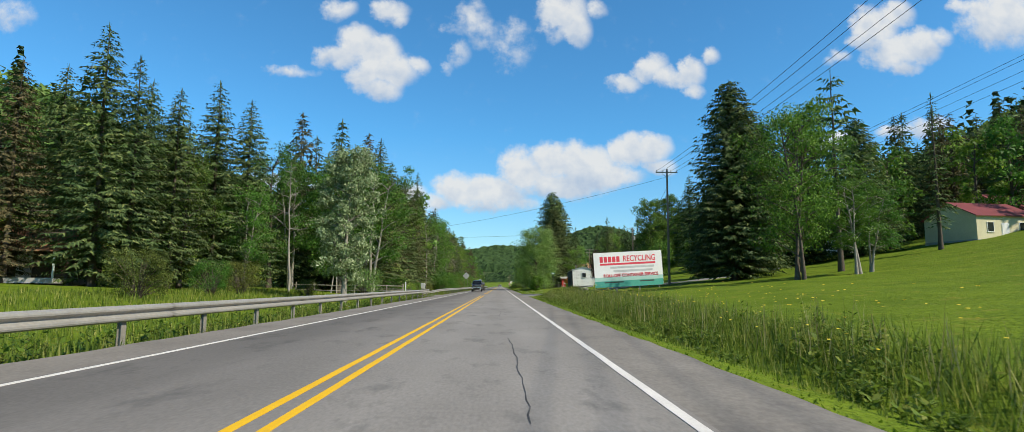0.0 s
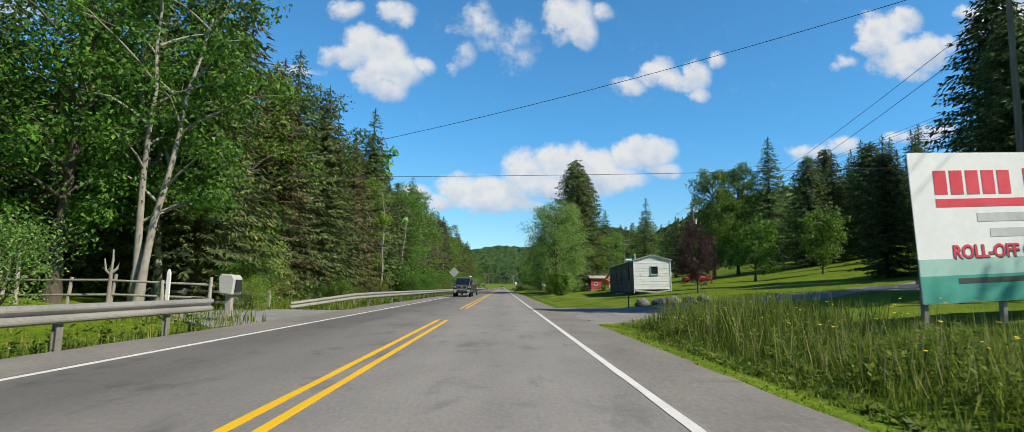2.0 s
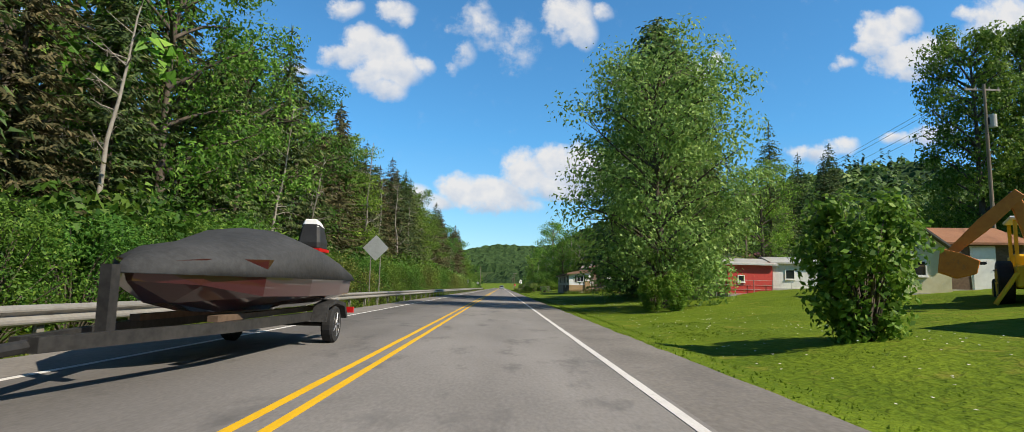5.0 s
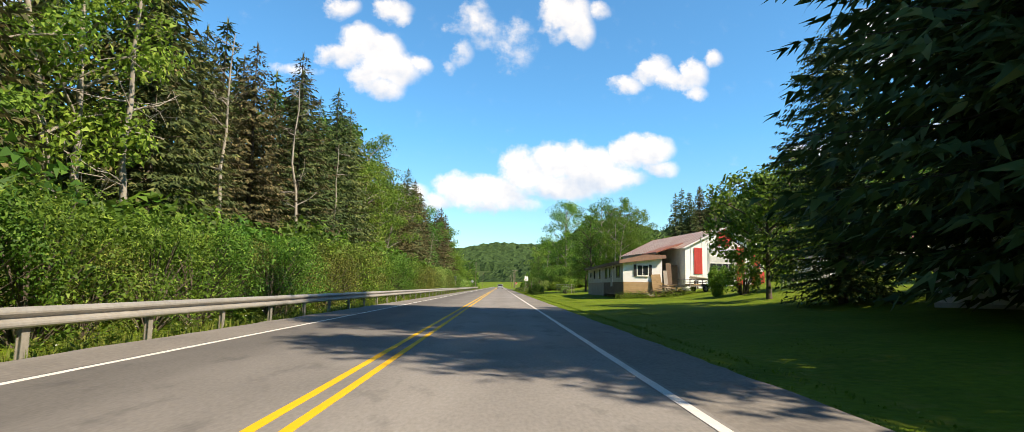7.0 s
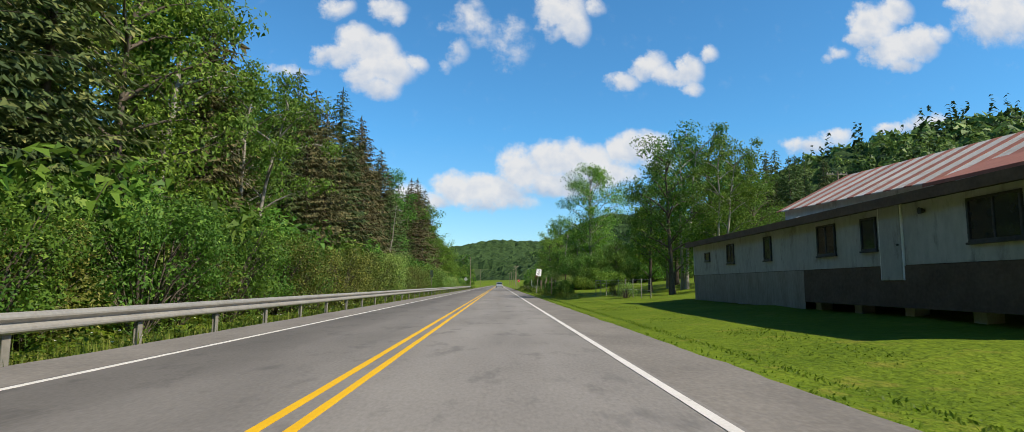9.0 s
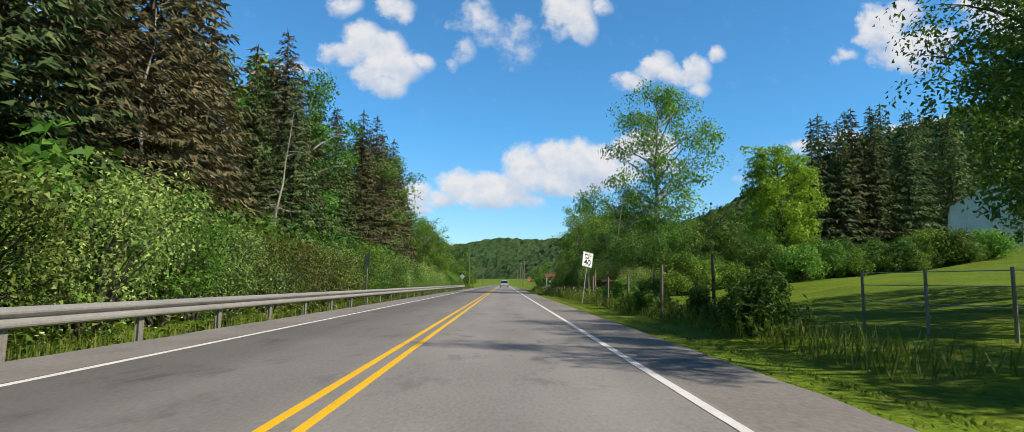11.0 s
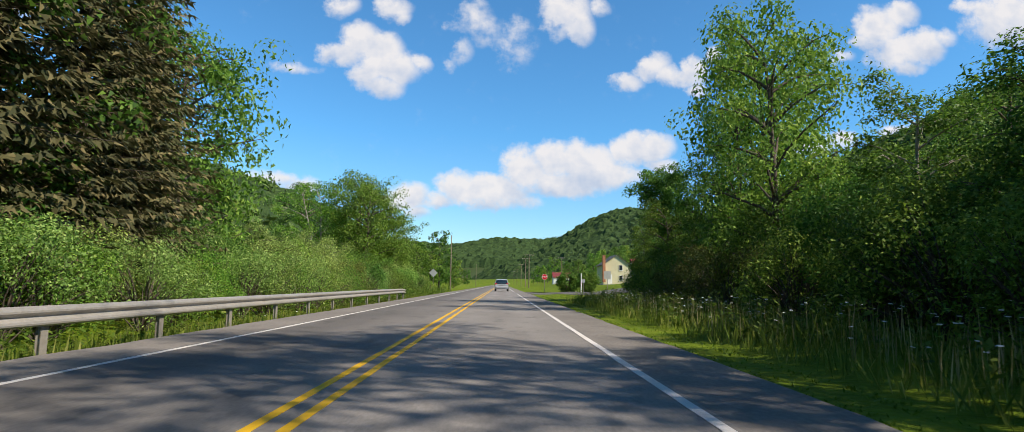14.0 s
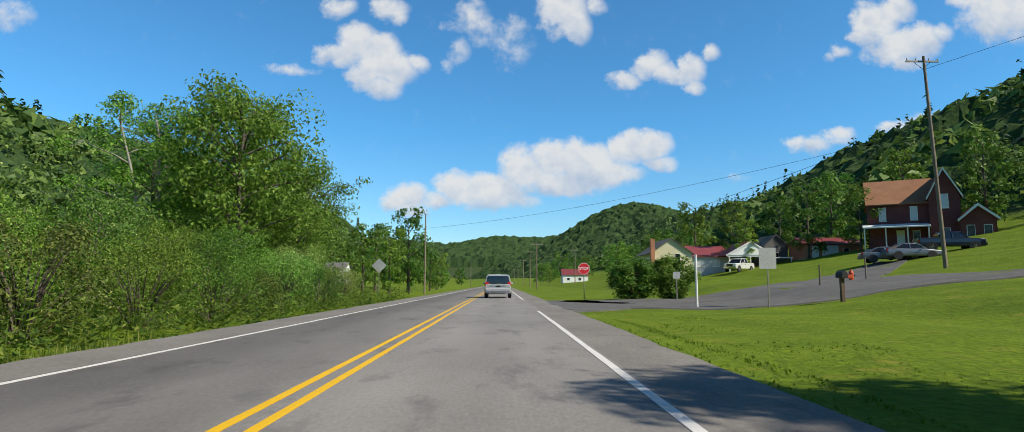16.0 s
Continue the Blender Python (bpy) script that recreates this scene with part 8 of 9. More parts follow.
def red_house():
    """Two-storey dark red brick house with white trim, a porch and a side wing."""
    x, y = 53.4, 431.0
    z = gz1(56, 431) - 0.7
    r = root("brick_house", x, y, z, -30, "dark red two-storey house with brown roof and white trim", "house")
    r.matrix_basis = r.matrix_basis @ Matrix.Diagonal((0.86, 1.0, 1.22, 1.0))
    m = part("wall", gable_wall(9.6, 8.5, 5.6, 8.6, "x"), M_BRICK_RED, r)
    gable_roof(r, 9.6, 8.5, 5.6, 8.6, M_ROOF_BROWN, "x", 0.4, 0.12)
    part("wing_wall", prism([(8.4, -0.8), (12.4, -0.8), (12.4, 6.0), (10.4, 9.0), (8.4, 6.0)], -1.6, 6.0), M_BRICK_RED, r)
    for sgn, xo in ((-1, 8.0), (1, 12.8)):
        part("wing_roof", prism([(xo, 5.7), (10.4, 9.08), (10.4, 9.22), (xo, 5.84)], -2.0, 6.2), M_ROOF_BROWN, r)
        part("barge_board", prism([(xo, 5.55), (10.4, 8.90), (10.4, 9.25), (xo, 5.86)], -2.06, -2.0), M_TRIM, r)
    part("annex_wall", prism([(12.0, -0.8), (16.4, -0.8), (16.4, 3.2), (14.2, 4.6), (12.0, 3.2)], -3.4, 5.0), M_BRICK_RED, r)
    for xo in (11.6, 16.8):
        part("annex_roof", prism([(xo, 2.98), (14.2, 4.66), (14.2, 4.80), (xo, 3.12)], -3.8, 5.2), M_ROOF_BROWN, r)
        part("barge_board", prism([(xo, 2.85), (14.2, 4.5), (14.2, 4.82), (xo, 3.15)], -3.86, -3.8), M_TRIM, r)
    for wx, wz, wy in ((2.0, 4.3, -0.01), (6.4, 4.3, -0.01), (6.6, 1.5, -0.01), (10.4, 5.4, -1.61), (10.4, 1.6, -1.61), (13.2, 1.7, -3.41), (15.3, 1.7, -3.41)):
        window(r, wx, wy, wz, 1.05, 1.6, 0, M_TRIM, M_PANE_PALE if wz > 4 else M_PANE, 1, 2)
    door(r, 4.4, -0.01, 0.2, 1.0, 2.1, 0, M_TRIM)
    part("porch_roof", prism([(-2.6, 2.55), (0.0, 3.0), (0.0, 3.14), (-2.6, 2.69)], -1.0, 8.3, axis="x"), M_TRIM, r)
    for t in (-0.8, 2.2, 5.2, 8.0):
        part("porch_post", box(t - 0.09, t + 0.09, -2.45, -2.27, -0.5, 2.58), M_TRIM, r, bevel=0.01)
    part("porch_floor", box(-0.9, 8.2, -2.5, 0.0, -0.9, 0.15), M_CONCRETE, r)


red_house()


def ranch_house():
    """Low house with maroon roof and a pale gable over an open carport."""
    x, y = 31.2, 443.0
    z = gz1(36, 441) - 0.1
    r = root("ranch_house", x, y, z, 0, "low pale house with maroon roof and a gabled open carport", "house")
    part("wall", gable_wall(6.0, 8, 2.7, 4.5, "x"), M_GREY_SIDING, r)
    gable_roof(r, 6.2, 8, 2.7, 4.5, M_ROOF_RED, "x", 0.35)
    part("carport_back", box(5.9, 11.6, 4.0, 4.15, -0.5, 2.8), M_GREY_SIDING, r)
    part("carport_side", box(11.45, 11.6, 0.0, 4.0, -0.5, 2.7), M_GREY_SIDING, r)
    part("carport_gable", prism([(4.6, 2.75), (11.9, 2.75), (8.25, 4.75)], -3.6, -3.5), M_WHITE, r)
    part("gable_trim", prism([(4.3, 2.55), (8.25, 4.72), (12.2, 2.55), (12.2, 2.78), (8.25, 4.98), (4.3, 2.78)], -3.72, -3.62), M_TRIM, r)
    for xo in (4.3, 12.2):
        part("carport_roof", prism([(xo, 2.66), (8.25, 4.84), (8.25, 4.95), (xo, 2.78)], -3.6, 4.4), M_ROOF_RED, r)
    for t in (4.9, 8.25, 11.6):
        part("carport_post", box(t - 0.08, t + 0.08, -3.5, -3.34, -0.5, 2.75), M_TRIM, r)
    part("beam", box(4.6, 11.9, -3.52, -3.34, 2.5, 2.75), M_TRIM, r)
    for wx in (1.4, 3.9):
        window(r, wx, -0.01, 1.6, 1.3, 1.1, 0, M_TRIM, M_PANE_PALE, 2, 1)
    part("porch_roof", box(12.3, 15.4, -2.6, 1.0, 2.35, 2.5), M_TRIM, r, "flat white porch roof")
    for t in (12.5, 15.2):
        part("porch_post", box(t - 0.06, t + 0.06, -2.5, -2.38, -0.4, 2.36), M_TRIM, r)


ranch_house()
simple_house("far_house", 21.5, 431.0, 0, 6.0, 8, 4.2, 6.3, M_CREAM, M_ROOF_GREY, "cream two-storey house with an orange brick chimney", ((3.9, 3.6, 0.8, 1.2), (3.9, 1.4, 0.8, 1.2)), ((1.5, 0.9, 2.0),), along="y", chimney=(0.2, -0.4, 6.2, M_CHIMNEY))
simple_house("garage", 48.4, 440.0, -4, 9.0, 6.5, 2.4, 3.6, M_CHIMNEY, M_ROOF_RED, "low red-brown garage with maroon roof", ((6.4, 1.4, 0.9, 0.9),), ((1.6, 0.9, 2.0), (3.9, 2.4, 2.1)), category="garage")
simple_house("barn_grey", 45.0, 447.0, 0, 4.0, 6.0, 3.2, 5.0, M_ROOF_GREY, M_ROOF_GREY, "dark grey shed with a steep roof", ((2.0, 1.6, 0.8, 0.9),), (), along="y", category="shed")
simple_house("far_cottage", -40.0, 470.0, 0, 8, 6, 2.6, 4.0, M_WHITE, M_ROOF_GREY, "small pale house among trees far ahead", ((2, 1.5, 1, 1), (6, 1.5, 1, 1)), ())
simple_house("far_cottage", 22.0, 560.0, 0, 9, 7, 3.0, 5.0, M_WHITE, M_ROOF_RED, "small pale house among trees far ahead", ((2, 1.5, 1, 1), (6, 1.5, 1, 1)), ())


def excavator():
    """The orange and yellow digger arm and cab beyond the trailer."""
    x, y = 16.4, 131.7
    e = root("backhoe", x, y, gz1(x, y), -35, "old yellow backhoe with a rusty orange arm", "backhoe")
    part("chassis", box(0.2, 2.0, -0.7, 3.4, 0.55, 1.25), M_YELLOW_PAINT, e, bevel=0.05)
    part("hood", box(0.35, 1.85, 1.9, 3.5, 1.25, 1.75), M_YELLOW_PAINT, e, bevel=0.08)
    for px_ in (0.3, 1.9):
        for py_ in (0.0, 1.7):
            part("cab_pillar", box(px_ - 0.05, px_ + 0.05, py_ - 0.05, py_ + 0.05, 1.2, 2.75), M_YELLOW_PAINT, e)
    part("cab_roof", box(0.15, 2.05, -0.15, 1.9, 2.75, 2.87), M_TRIM, e, "pale cab roof", bevel=0.03)
    part("seat", box(0.8, 1.4, 0.5, 1.0, 1.25, 2.0), M_BLACK_PLASTIC, e, bevel=0.05)

    def limb(name, a, b, w0, w1, t, m):
        a, b = Vector(a), Vector(b)
        dv = (b - a).normalized()
        n = Vector((-dv.z, 0, dv.x))
        bm = loft([[tuple(p + n * w * sx + Vector((0, sy * t, 0))) for sx, sy in ((-1, -1), (1, -1), (1, 1), (-1, 1))] for p, w in ((a, w0), ((a + b) / 2, max(w0, w1) * 1.25), (b, w1))])
        part(name, bm, m, e, bevel=0.015)
    limb("boom", (0.9, -1.1, 1.0), (0.2, -1.3, 3.3), 0.16, 0.15, 0.11, M_ORANGE)
    limb("dipper", (0.35, -1.3, 3.45), (-1.55, -1.3, 1.55), 0.17, 0.12, 0.10, M_ORANGE)
    part("ram", rod((0.75, -1.3, 1.6), (0.1, -1.3, 3.5), 0.05, sides=8), M_STEEL_DARK, e)
    part("bucket", prism([(-1.75, 1.75), (-1.25, 1.6), (-0.75, 1.35), (-0.85, 0.95), (-1.35, 0.80), (-1.85, 1.0)], -1.7, -0.9), M_ORANGE, e, "rusty orange bucket", bevel=0.02)
    for k in range(4):
        part("tooth", box(-0.78, -0.60, -1.66 + 0.2 * k, -1.58 + 0.2 * k, 1.25, 1.32), M_STEEL_DARK, e)
    part("stabiliser", rod((0.2, -0.8, 1.0), (-0.4, -0.9, 0.02), 0.07, sides=6), M_YELLOW_PAINT, e)
    part("stabiliser", rod((2.0, -0.8, 1.0), (2.6, -0.9, 0.02), 0.07, sides=6), M_YELLOW_PAINT, e)
    part("mast", box(0.75, 1.05, -1.2, -0.6, 0.4, 1.7), M_YELLOW_PAINT, e)
    for px_ in (0.1, 2.1):
        wheel(e, px_ if px_ > 1 else -0.02, 0.5, 0.72, 0.42, 6, M_YELLOW_PAINT)
        wheel(e, px_ if px_ > 1 else -0.02, 2.9, 0.45, 0.30, 6, M_YELLOW_PAINT)


excavator()

# ---------------------------------------------------------------- vehicles
def hull(stations, inset=0.93, chamfer=0.09):
    """Lofted car body: stations of (y, half width, underside, belt height)."""
    rings = []
    for y, w, lo, hi in stations:
        rings.append([(-w, y, lo + 0.12), (-w * 0.94, y, lo), (w * 0.94, y, lo), (w, y, lo + 0.12), (w, y, (lo + hi) / 2), (w * 0.985, y, hi - chamfer), (w * inset, y, hi), (0, y, hi + 0.02),
                      (-w * inset, y, hi), (-w * 0.985, y, hi - chamfer), (-w, y, (lo + hi) / 2)])
    return loft(rings)


def cabin(stations):
    """Glasshouse: stations of (y, half width below, half width above, z below, z above)."""
    return loft([[(-a, y, z0), (a, y, z0), (b, y, z1), (-b, y, z1)] for y, a, b, z0, z1 in stations])


def vehicle(name, x, y, turn, paint, label, category, body, glass, roof, wheels, r_wheel, front, rear, pillars=(), group="", chrome=False, z=None, rim=None, spokes=6, high=False):
    """A vehicle that points to -y before it is turned."""
    v = root(name, x, y, (gz1(x, y) if z is None else z), turn, label, category, group)
    part("body", hull(body), paint, v, bevel=0.025)
    part("glasshouse", cabin(glass), M_CAR_GLASS, v, "dark tinted glass")
    part("roof", loft([[(-b * 1.02, yy, z1 - 0.03), (b * 1.02, yy, z1 - 0.03), (b * 0.93, yy, z1 + 0.045), (0, yy, z1 + 0.06), (-b * 0.93, yy, z1 + 0.045)] for yy, b, z1 in roof]), paint, v)
    for (ya, xa, za), (yb, xb, zb), rad in pillars:
        for sg in (-1, 1):
            part("pillar", rod((sg * xa, ya, za), (sg * xb, yb, zb), rad, sides=6), paint, v)
    wmax = max(s[1] for s in body)
    for wy in wheels:
        for sg in (-1, 1):
            part("wheel_arch", lathe([(r_wheel * 0.9, -0.02), (r_wheel * 1.20, -0.02), (r_wheel * 1.20, 0.02), (r_wheel * 0.9, 0.02)], 22), M_BLACK_PLASTIC, v).location = (sg * (wmax - 0.005), wy, r_wheel * 1.02)
            wheel(v, sg * (wmax - 0.11), wy, r_wheel, 0.26 if high else 0.22, spokes, rim)
    yf, wf, zf = front
    yr, wr, zr = rear
    for sg in (-1, 1):
        part("headlight", box(sg * (wf - 0.34), sg * (wf - 0.02), yf + 0.0, yf + 0.16, zf - 0.08, zf + 0.09), M_LAMP_CLEAR, v, bevel=0.03)
        part("tail_light", box(sg * (wr - 0.26), sg * (wr + 0.01), yr - 0.14, yr + 0.025, zr - 0.13, zr + 0.15), M_LAMP_RED, v, bevel=0.03)
        mi = part("mirror", box(sg * (wmax + 0.02), sg * (wmax + 0.20), -0.07, 0.05, -0.09, 0.09), paint, v, bevel=0.03)
        mi.location = (0, glass[0][0] + 0.45, glass[0][3] + 0.12)
    part("grille", box(-wf * 0.52, wf * 0.52, yf - 0.035, yf + 0.05, zf - 0.17, zf + 0.12), M_STEEL_DARK, v, bevel=0.02)
    if chrome:
        for zz in (zf - 0.18, zf + 0.13):
            part("grille_trim", box(-wf * 0.55, wf * 0.55, yf - 0.05, yf + 0.03, zz - 0.025, zz + 0.025), M_CHROME, v)
    part("front_bumper", box(-wf * 0.99, wf * 0.99, yf - 0.11, yf + 0.16, zf - 0.46, zf - 0.20), M_CHROME if chrome else paint, v, bevel=0.05)
    part("rear_bumper", box(-wr * 0.99, wr * 0.99, yr - 0.12, yr + 0.10, zr - 0.52, zr - 0.27), M_CHROME if chrome else paint, v, bevel=0.05)
    part("number_plate", box(-0.17, 0.17, yr + 0.026 if not high else yr + 0.03, yr + 0.05, zr - 0.20, zr - 0.05), M_SIGN_WHITE, v, "plain pale number plate")
    return v


def pickup(name, x, y, turn, paint, label, z=None, cap=True, chrome=True, group=""):
    body = [(-2.88, 0.84, 0.50, 1.06), (-2.82, 0.94, 0.46, 1.15), (-2.4, 0.99, 0.42, 1.22), (-1.4, 1.0, 0.42, 1.27), (-1.3, 1.0, 0.42, 1.30), (1.0, 1.0, 0.42, 1.32), (2.78, 1.0, 0.45, 1.32), (2.88, 0.97, 0.50, 1.30)]
    glass = [(-1.45, 0.90, 0.86, 1.24, 1.28), (-0.72, 0.93, 0.76, 1.27, 1.90), (0.75, 0.93, 0.76, 1.29, 1.92), (1.10, 0.92, 0.80, 1.29, 1.60)]
    roof = [(-0.80, 0.75, 1.88), (-0.5, 0.77, 1.92), (0.60, 0.77, 1.93), (0.85, 0.75, 1.90)]
    p = [((-1.45, 0.91, 1.27), (-0.75, 0.77, 1.90), 0.045), ((-0.02, 0.94, 1.30), (-0.02, 0.78, 1.92), 0.045), ((0.95, 0.93, 1.30), (0.78, 0.77, 1.92), 0.06)]
    v = vehicle(name, x, y, turn, paint, label, "pickup truck", body, glass, roof, (-1.88, 1.80), 0.42, (-2.86, 0.94, 0.98), (2.88, 0.97, 1.02), p, group, chrome, z, M_STEEL_DARK if cap else M_RIM, 6, True)
    for ya, yb in ((-1.22, -0.04), (0.0, 1.0)):
        for sg in (-1, 1):
            part("door_line", box(sg * 0.998, sg * 1.004, ya, ya + 0.015, 0.55, 1.26), M_BLACK_PLASTIC, v)
            part("door_handle", box(sg * 1.0, sg * 1.03, yb - 0.26, yb - 0.08, 1.10, 1.14), M_CHROME if chrome else paint, v)
    if cap:
        part("bed_cap", cabin([(1.08, 0.94, 0.84, 1.31, 1.88), (1.2, 0.95, 0.85, 1.31, 1.95), (2.6, 0.95, 0.85, 1.31, 1.93), (2.84, 0.94, 0.80, 1.31, 1.62)]), paint, v, bevel=0.03)
        for sg in (-1, 1):
            bm = loft([[(sg * 0.935, yy, 1.42), (sg * 0.885, yy, 1.80), (sg * 0.86, yy, 1.80), (sg * 0.90, yy, 1.42)] for yy in (1.35, 2.45)])
            part("cap_window", bm, M_CAR_GLASS, v)
    else:
        part("bed_floor", box(-0.86, 0.86, 1.15, 2.8, 1.325, 1.345), M_STEEL_DARK, v)
    return v


PAINT_NAVY = car_paint("navy_paint", (0.008, 0.011, 0.030))
PAINT_GREY = car_paint("grey_paint", (0.15, 0.16, 0.18))
PAINT_SILVER = car_paint("silver_paint", (0.42, 0.43, 0.45))
PAINT_WHITE = car_paint("white_paint_car", (0.72, 0.72, 0.72))
PAINT_RED = car_paint("red_paint_car", (0.45, 0.02, 0.02))
PAINT_BLUE = car_paint("dark_blue_paint", (0.006, 0.007, 0.020))

truck = pickup("pickup_truck", -4.12, 113.2, 0, PAINT_NAVY, "dark navy pickup truck with a bed cap and chrome bumper", z=0.0)
truck.matrix_basis = truck.matrix_basis @ Matrix.Diagonal((1.03, 1.0, 1.10, 1.0))
for sg in (-1, 1):
    part("turn_lamp", box(sg * 0.93, sg * 0.975, -2.80, -2.66, 0.96, 1.08), M_LAMP_AMBER, truck, bevel=0.015)
    part("grille_surround", box(sg * 0.50, sg * 0.56, -2.925, -2.80, 0.80, 1.13), M_CHROME, truck, bevel=0.015)
    part("bumper_corner", box(sg * 0.60, sg * 0.99, -2.99, -2.72, 0.42, 0.60), M_CHROME, truck, "chrome bumper corner", bevel=0.05)
    part("mirror_cap", box(sg * 1.03, sg * 1.23, -1.13, -1.03, 1.30, 1.46), M_CHROME, truck, "chrome mirror shell", bevel=0.03)
    part("headlight_bowl", rod((sg * 0.74, -2.905, 0.99), (sg * 0.74, -2.88, 0.99), 0.075, sides=14), M_CHROME, truck)
part("bumper_opening", box(-0.58, 0.58, -2.985, -2.90, 0.52, 0.68), M_BLACK_PLASTIC, truck, "black bumper insert")
part("lower_valance", box(-0.62, 0.62, -2.93, -2.72, 0.34, 0.52), M_BLACK_PLASTIC, truck, bevel=0.02)
for k in range(4):
    part("grille_bar", box(-0.48, 0.48, -2.915, -2.90, 0.84 + 0.07 * k, 0.865 + 0.07 * k), M_BLACK_PLASTIC, truck)
part("hood_lip", box(-0.66, 0.66, -2.90, -2.70, 1.14, 1.175), PAINT_NAVY, truck, bevel=0.015)
part("wiper", rod((-0.55, -1.40, 1.30), (0.05, -1.30, 1.42), 0.012, sides=5), M_BLACK_PLASTIC, truck)
part("fog_lamp", rod((-0.72, -2.985, 0.64), (-0.72, -2.94, 0.64), 0.06, sides=12), M_LAMP_CLEAR, truck)
part("fog_lamp", rod((0.72, -2.985, 0.64), (0.72, -2.94, 0.64), 0.06, sides=12), M_LAMP_CLEAR, truck)
part("aerial", rod((0.80, -1.9, 1.22), (0.86, -1.55, 2.15), 0.008, sides=5), M_SIGN_BACK, truck)
part("emblem", rod((0, -2.91, 1.0), (0, -2.89, 1.0), 0.11, sides=14), M_CHROME, truck, "plain oval chrome badge")


def boat_trailer():
    """Covered bass boat on a low trailer behind the truck."""
    x, y = -4.05, 122.2
    t = root("boat_trailer", x, y, 0, 0, "low dark boat trailer with fenders behind the truck", "boat trailer")
    for sg in (-1, 1):
        bm = loft([[(sg * a - 0.05, yy, 0.44), (sg * a + 0.05, yy, 0.44), (sg * a + 0.05, yy, 0.58), (sg * a - 0.05, yy, 0.58)] for yy, a in ((-4.6, 0.08), (-2.0, 0.62), (2.9, 0.78))])
        part("frame_rail", bm, M_STEEL_DARK, t)
        part("fender", prism([(0.85, 0.42), (1.0, 0.72), (1.55, 0.80), (2.2, 0.72), (2.4, 0.42), (2.3, 0.42), (2.1, 0.66), (1.55, 0.73), (1.05, 0.66), (0.95, 0.42)], sg * 0.90 - 0.13, sg * 0.90 + 0.13, axis="x"), M_STEEL_DARK, t)
        wheel(t, sg * 0.92, 1.62, 0.34, 0.20, 5)
        part("side_marker", box(sg * 0.64 - 0.03, sg * 0.64 + 0.03, -1.9, -1.8, 0.46, 0.52), M_LAMP_AMBER, t)
        part("tail_lamp", box(sg * 0.90 - 0.12, sg * 0.90 + 0.12, 2.86, 2.95, 0.5, 0.62), M_LAMP_RED, t)
    part("axle", rod((-0.9, 1.62, 0.34), (0.9, 1.62, 0.34), 0.04, sides=8), M_STEEL_DARK, t)
    part("winch_post", box(-0.06, 0.06, -3.6, -3.45, 0.55, 1.25), M_STEEL_DARK, t)
    part("hitch", rod((0, -5.0, 0.48), (0, -4.5, 0.5), 0.06, sides=8), M_STEEL_DARK, t)
    part("bunk", box(-0.55, -0.42, -2.2, 2.6, 0.58, 0.66), M_WOOD_BROWN, t)
    part("bunk", box(0.42, 0.55, -2.2, 2.6, 0.58, 0.66), M_WOOD_BROWN, t)
    b = root("covered_boat", x, y, 0.66, 0, "bass boat under a black cover with its outboard", "boat")
    rings = []
    for yy, w, lo, hi in ((-3.2, 0.10, 0.42, 0.62), (-2.6, 0.55, 0.16, 0.70), (-1.6, 0.92, 0.02, 0.74), (0.0, 1.05, 0.0, 0.72), (1.8, 1.05, 0.0, 0.66), (2.7, 1.0, 0.02, 0.62)):
        rings.append([(-w, yy, hi), (-w * 0.94, yy, lo + 0.22), (-w * 0.3, yy, lo), (w * 0.3, yy, lo), (w * 0.94, yy, lo + 0.22), (w, yy, hi)])
    part("hull", loft(rings), car_paint("boat_red_black", (0.05, 0.008, 0.010)), b)
    rings = []
    for yy, w, hi in ((-3.25, 0.14, 0.66), (-2.5, 0.65, 0.88), (-1.4, 0.98, 1.02), (-0.4, 1.08, 1.28), (0.5, 1.08, 1.22), (1.6, 1.08, 1.02), (2.75, 1.04, 0.76)):
        rings.append([(-w, yy, 0.50), (-w * 0.96, yy, hi * 0.78), (-w * 0.5, yy, hi * 0.96), (0, yy, hi), (w * 0.5, yy, hi * 0.96), (w * 0.96, yy, hi * 0.78), (w, yy, 0.50)])
    part("cover", loft(rings), M_TARP, b, "black fabric boat cover", smooth=True)
    m = part("outboard", loft([[(-0.20, 2.95, 0.95), (0.20, 2.95, 0.95), (0.20, 3.45, 0.95), (-0.20, 3.45, 0.95)], [(-0.24, 2.85, 1.25), (0.24, 2.85, 1.25), (0.24, 3.55, 1.25), (-0.24, 3.55, 1.25)], [(-0.18, 2.95, 1.72), (0.18, 2.95, 1.72), (0.16, 3.40, 1.68), (-0.16, 3.40, 1.68)]]), M_BLACK_PLASTIC, b, "black outboard motor cowl", bevel=0.05)
    part("cowl_top", loft([[(-0.19, 2.93, 1.60), (0.19, 2.93, 1.60), (0.18, 3.46, 1.60), (-0.18, 3.46, 1.60)], [(-0.14, 3.0, 1.80), (0.14, 3.0, 1.80), (0.12, 3.32, 1.76), (-0.12, 3.32, 1.76)]]), M_SIGN_WHITE, m, "white cowl top", bevel=0.03)
    part("stripe", box(-0.25, 0.25, 2.84, 3.56, 1.10, 1.17), M_LAMP_RED, m, "red stripe")
    part("leg", box(-0.07, 0.07, 2.98, 3.25, 0.05, 0.98), M_BLACK_PLASTIC, b, bevel=0.03)


boat_trailer()


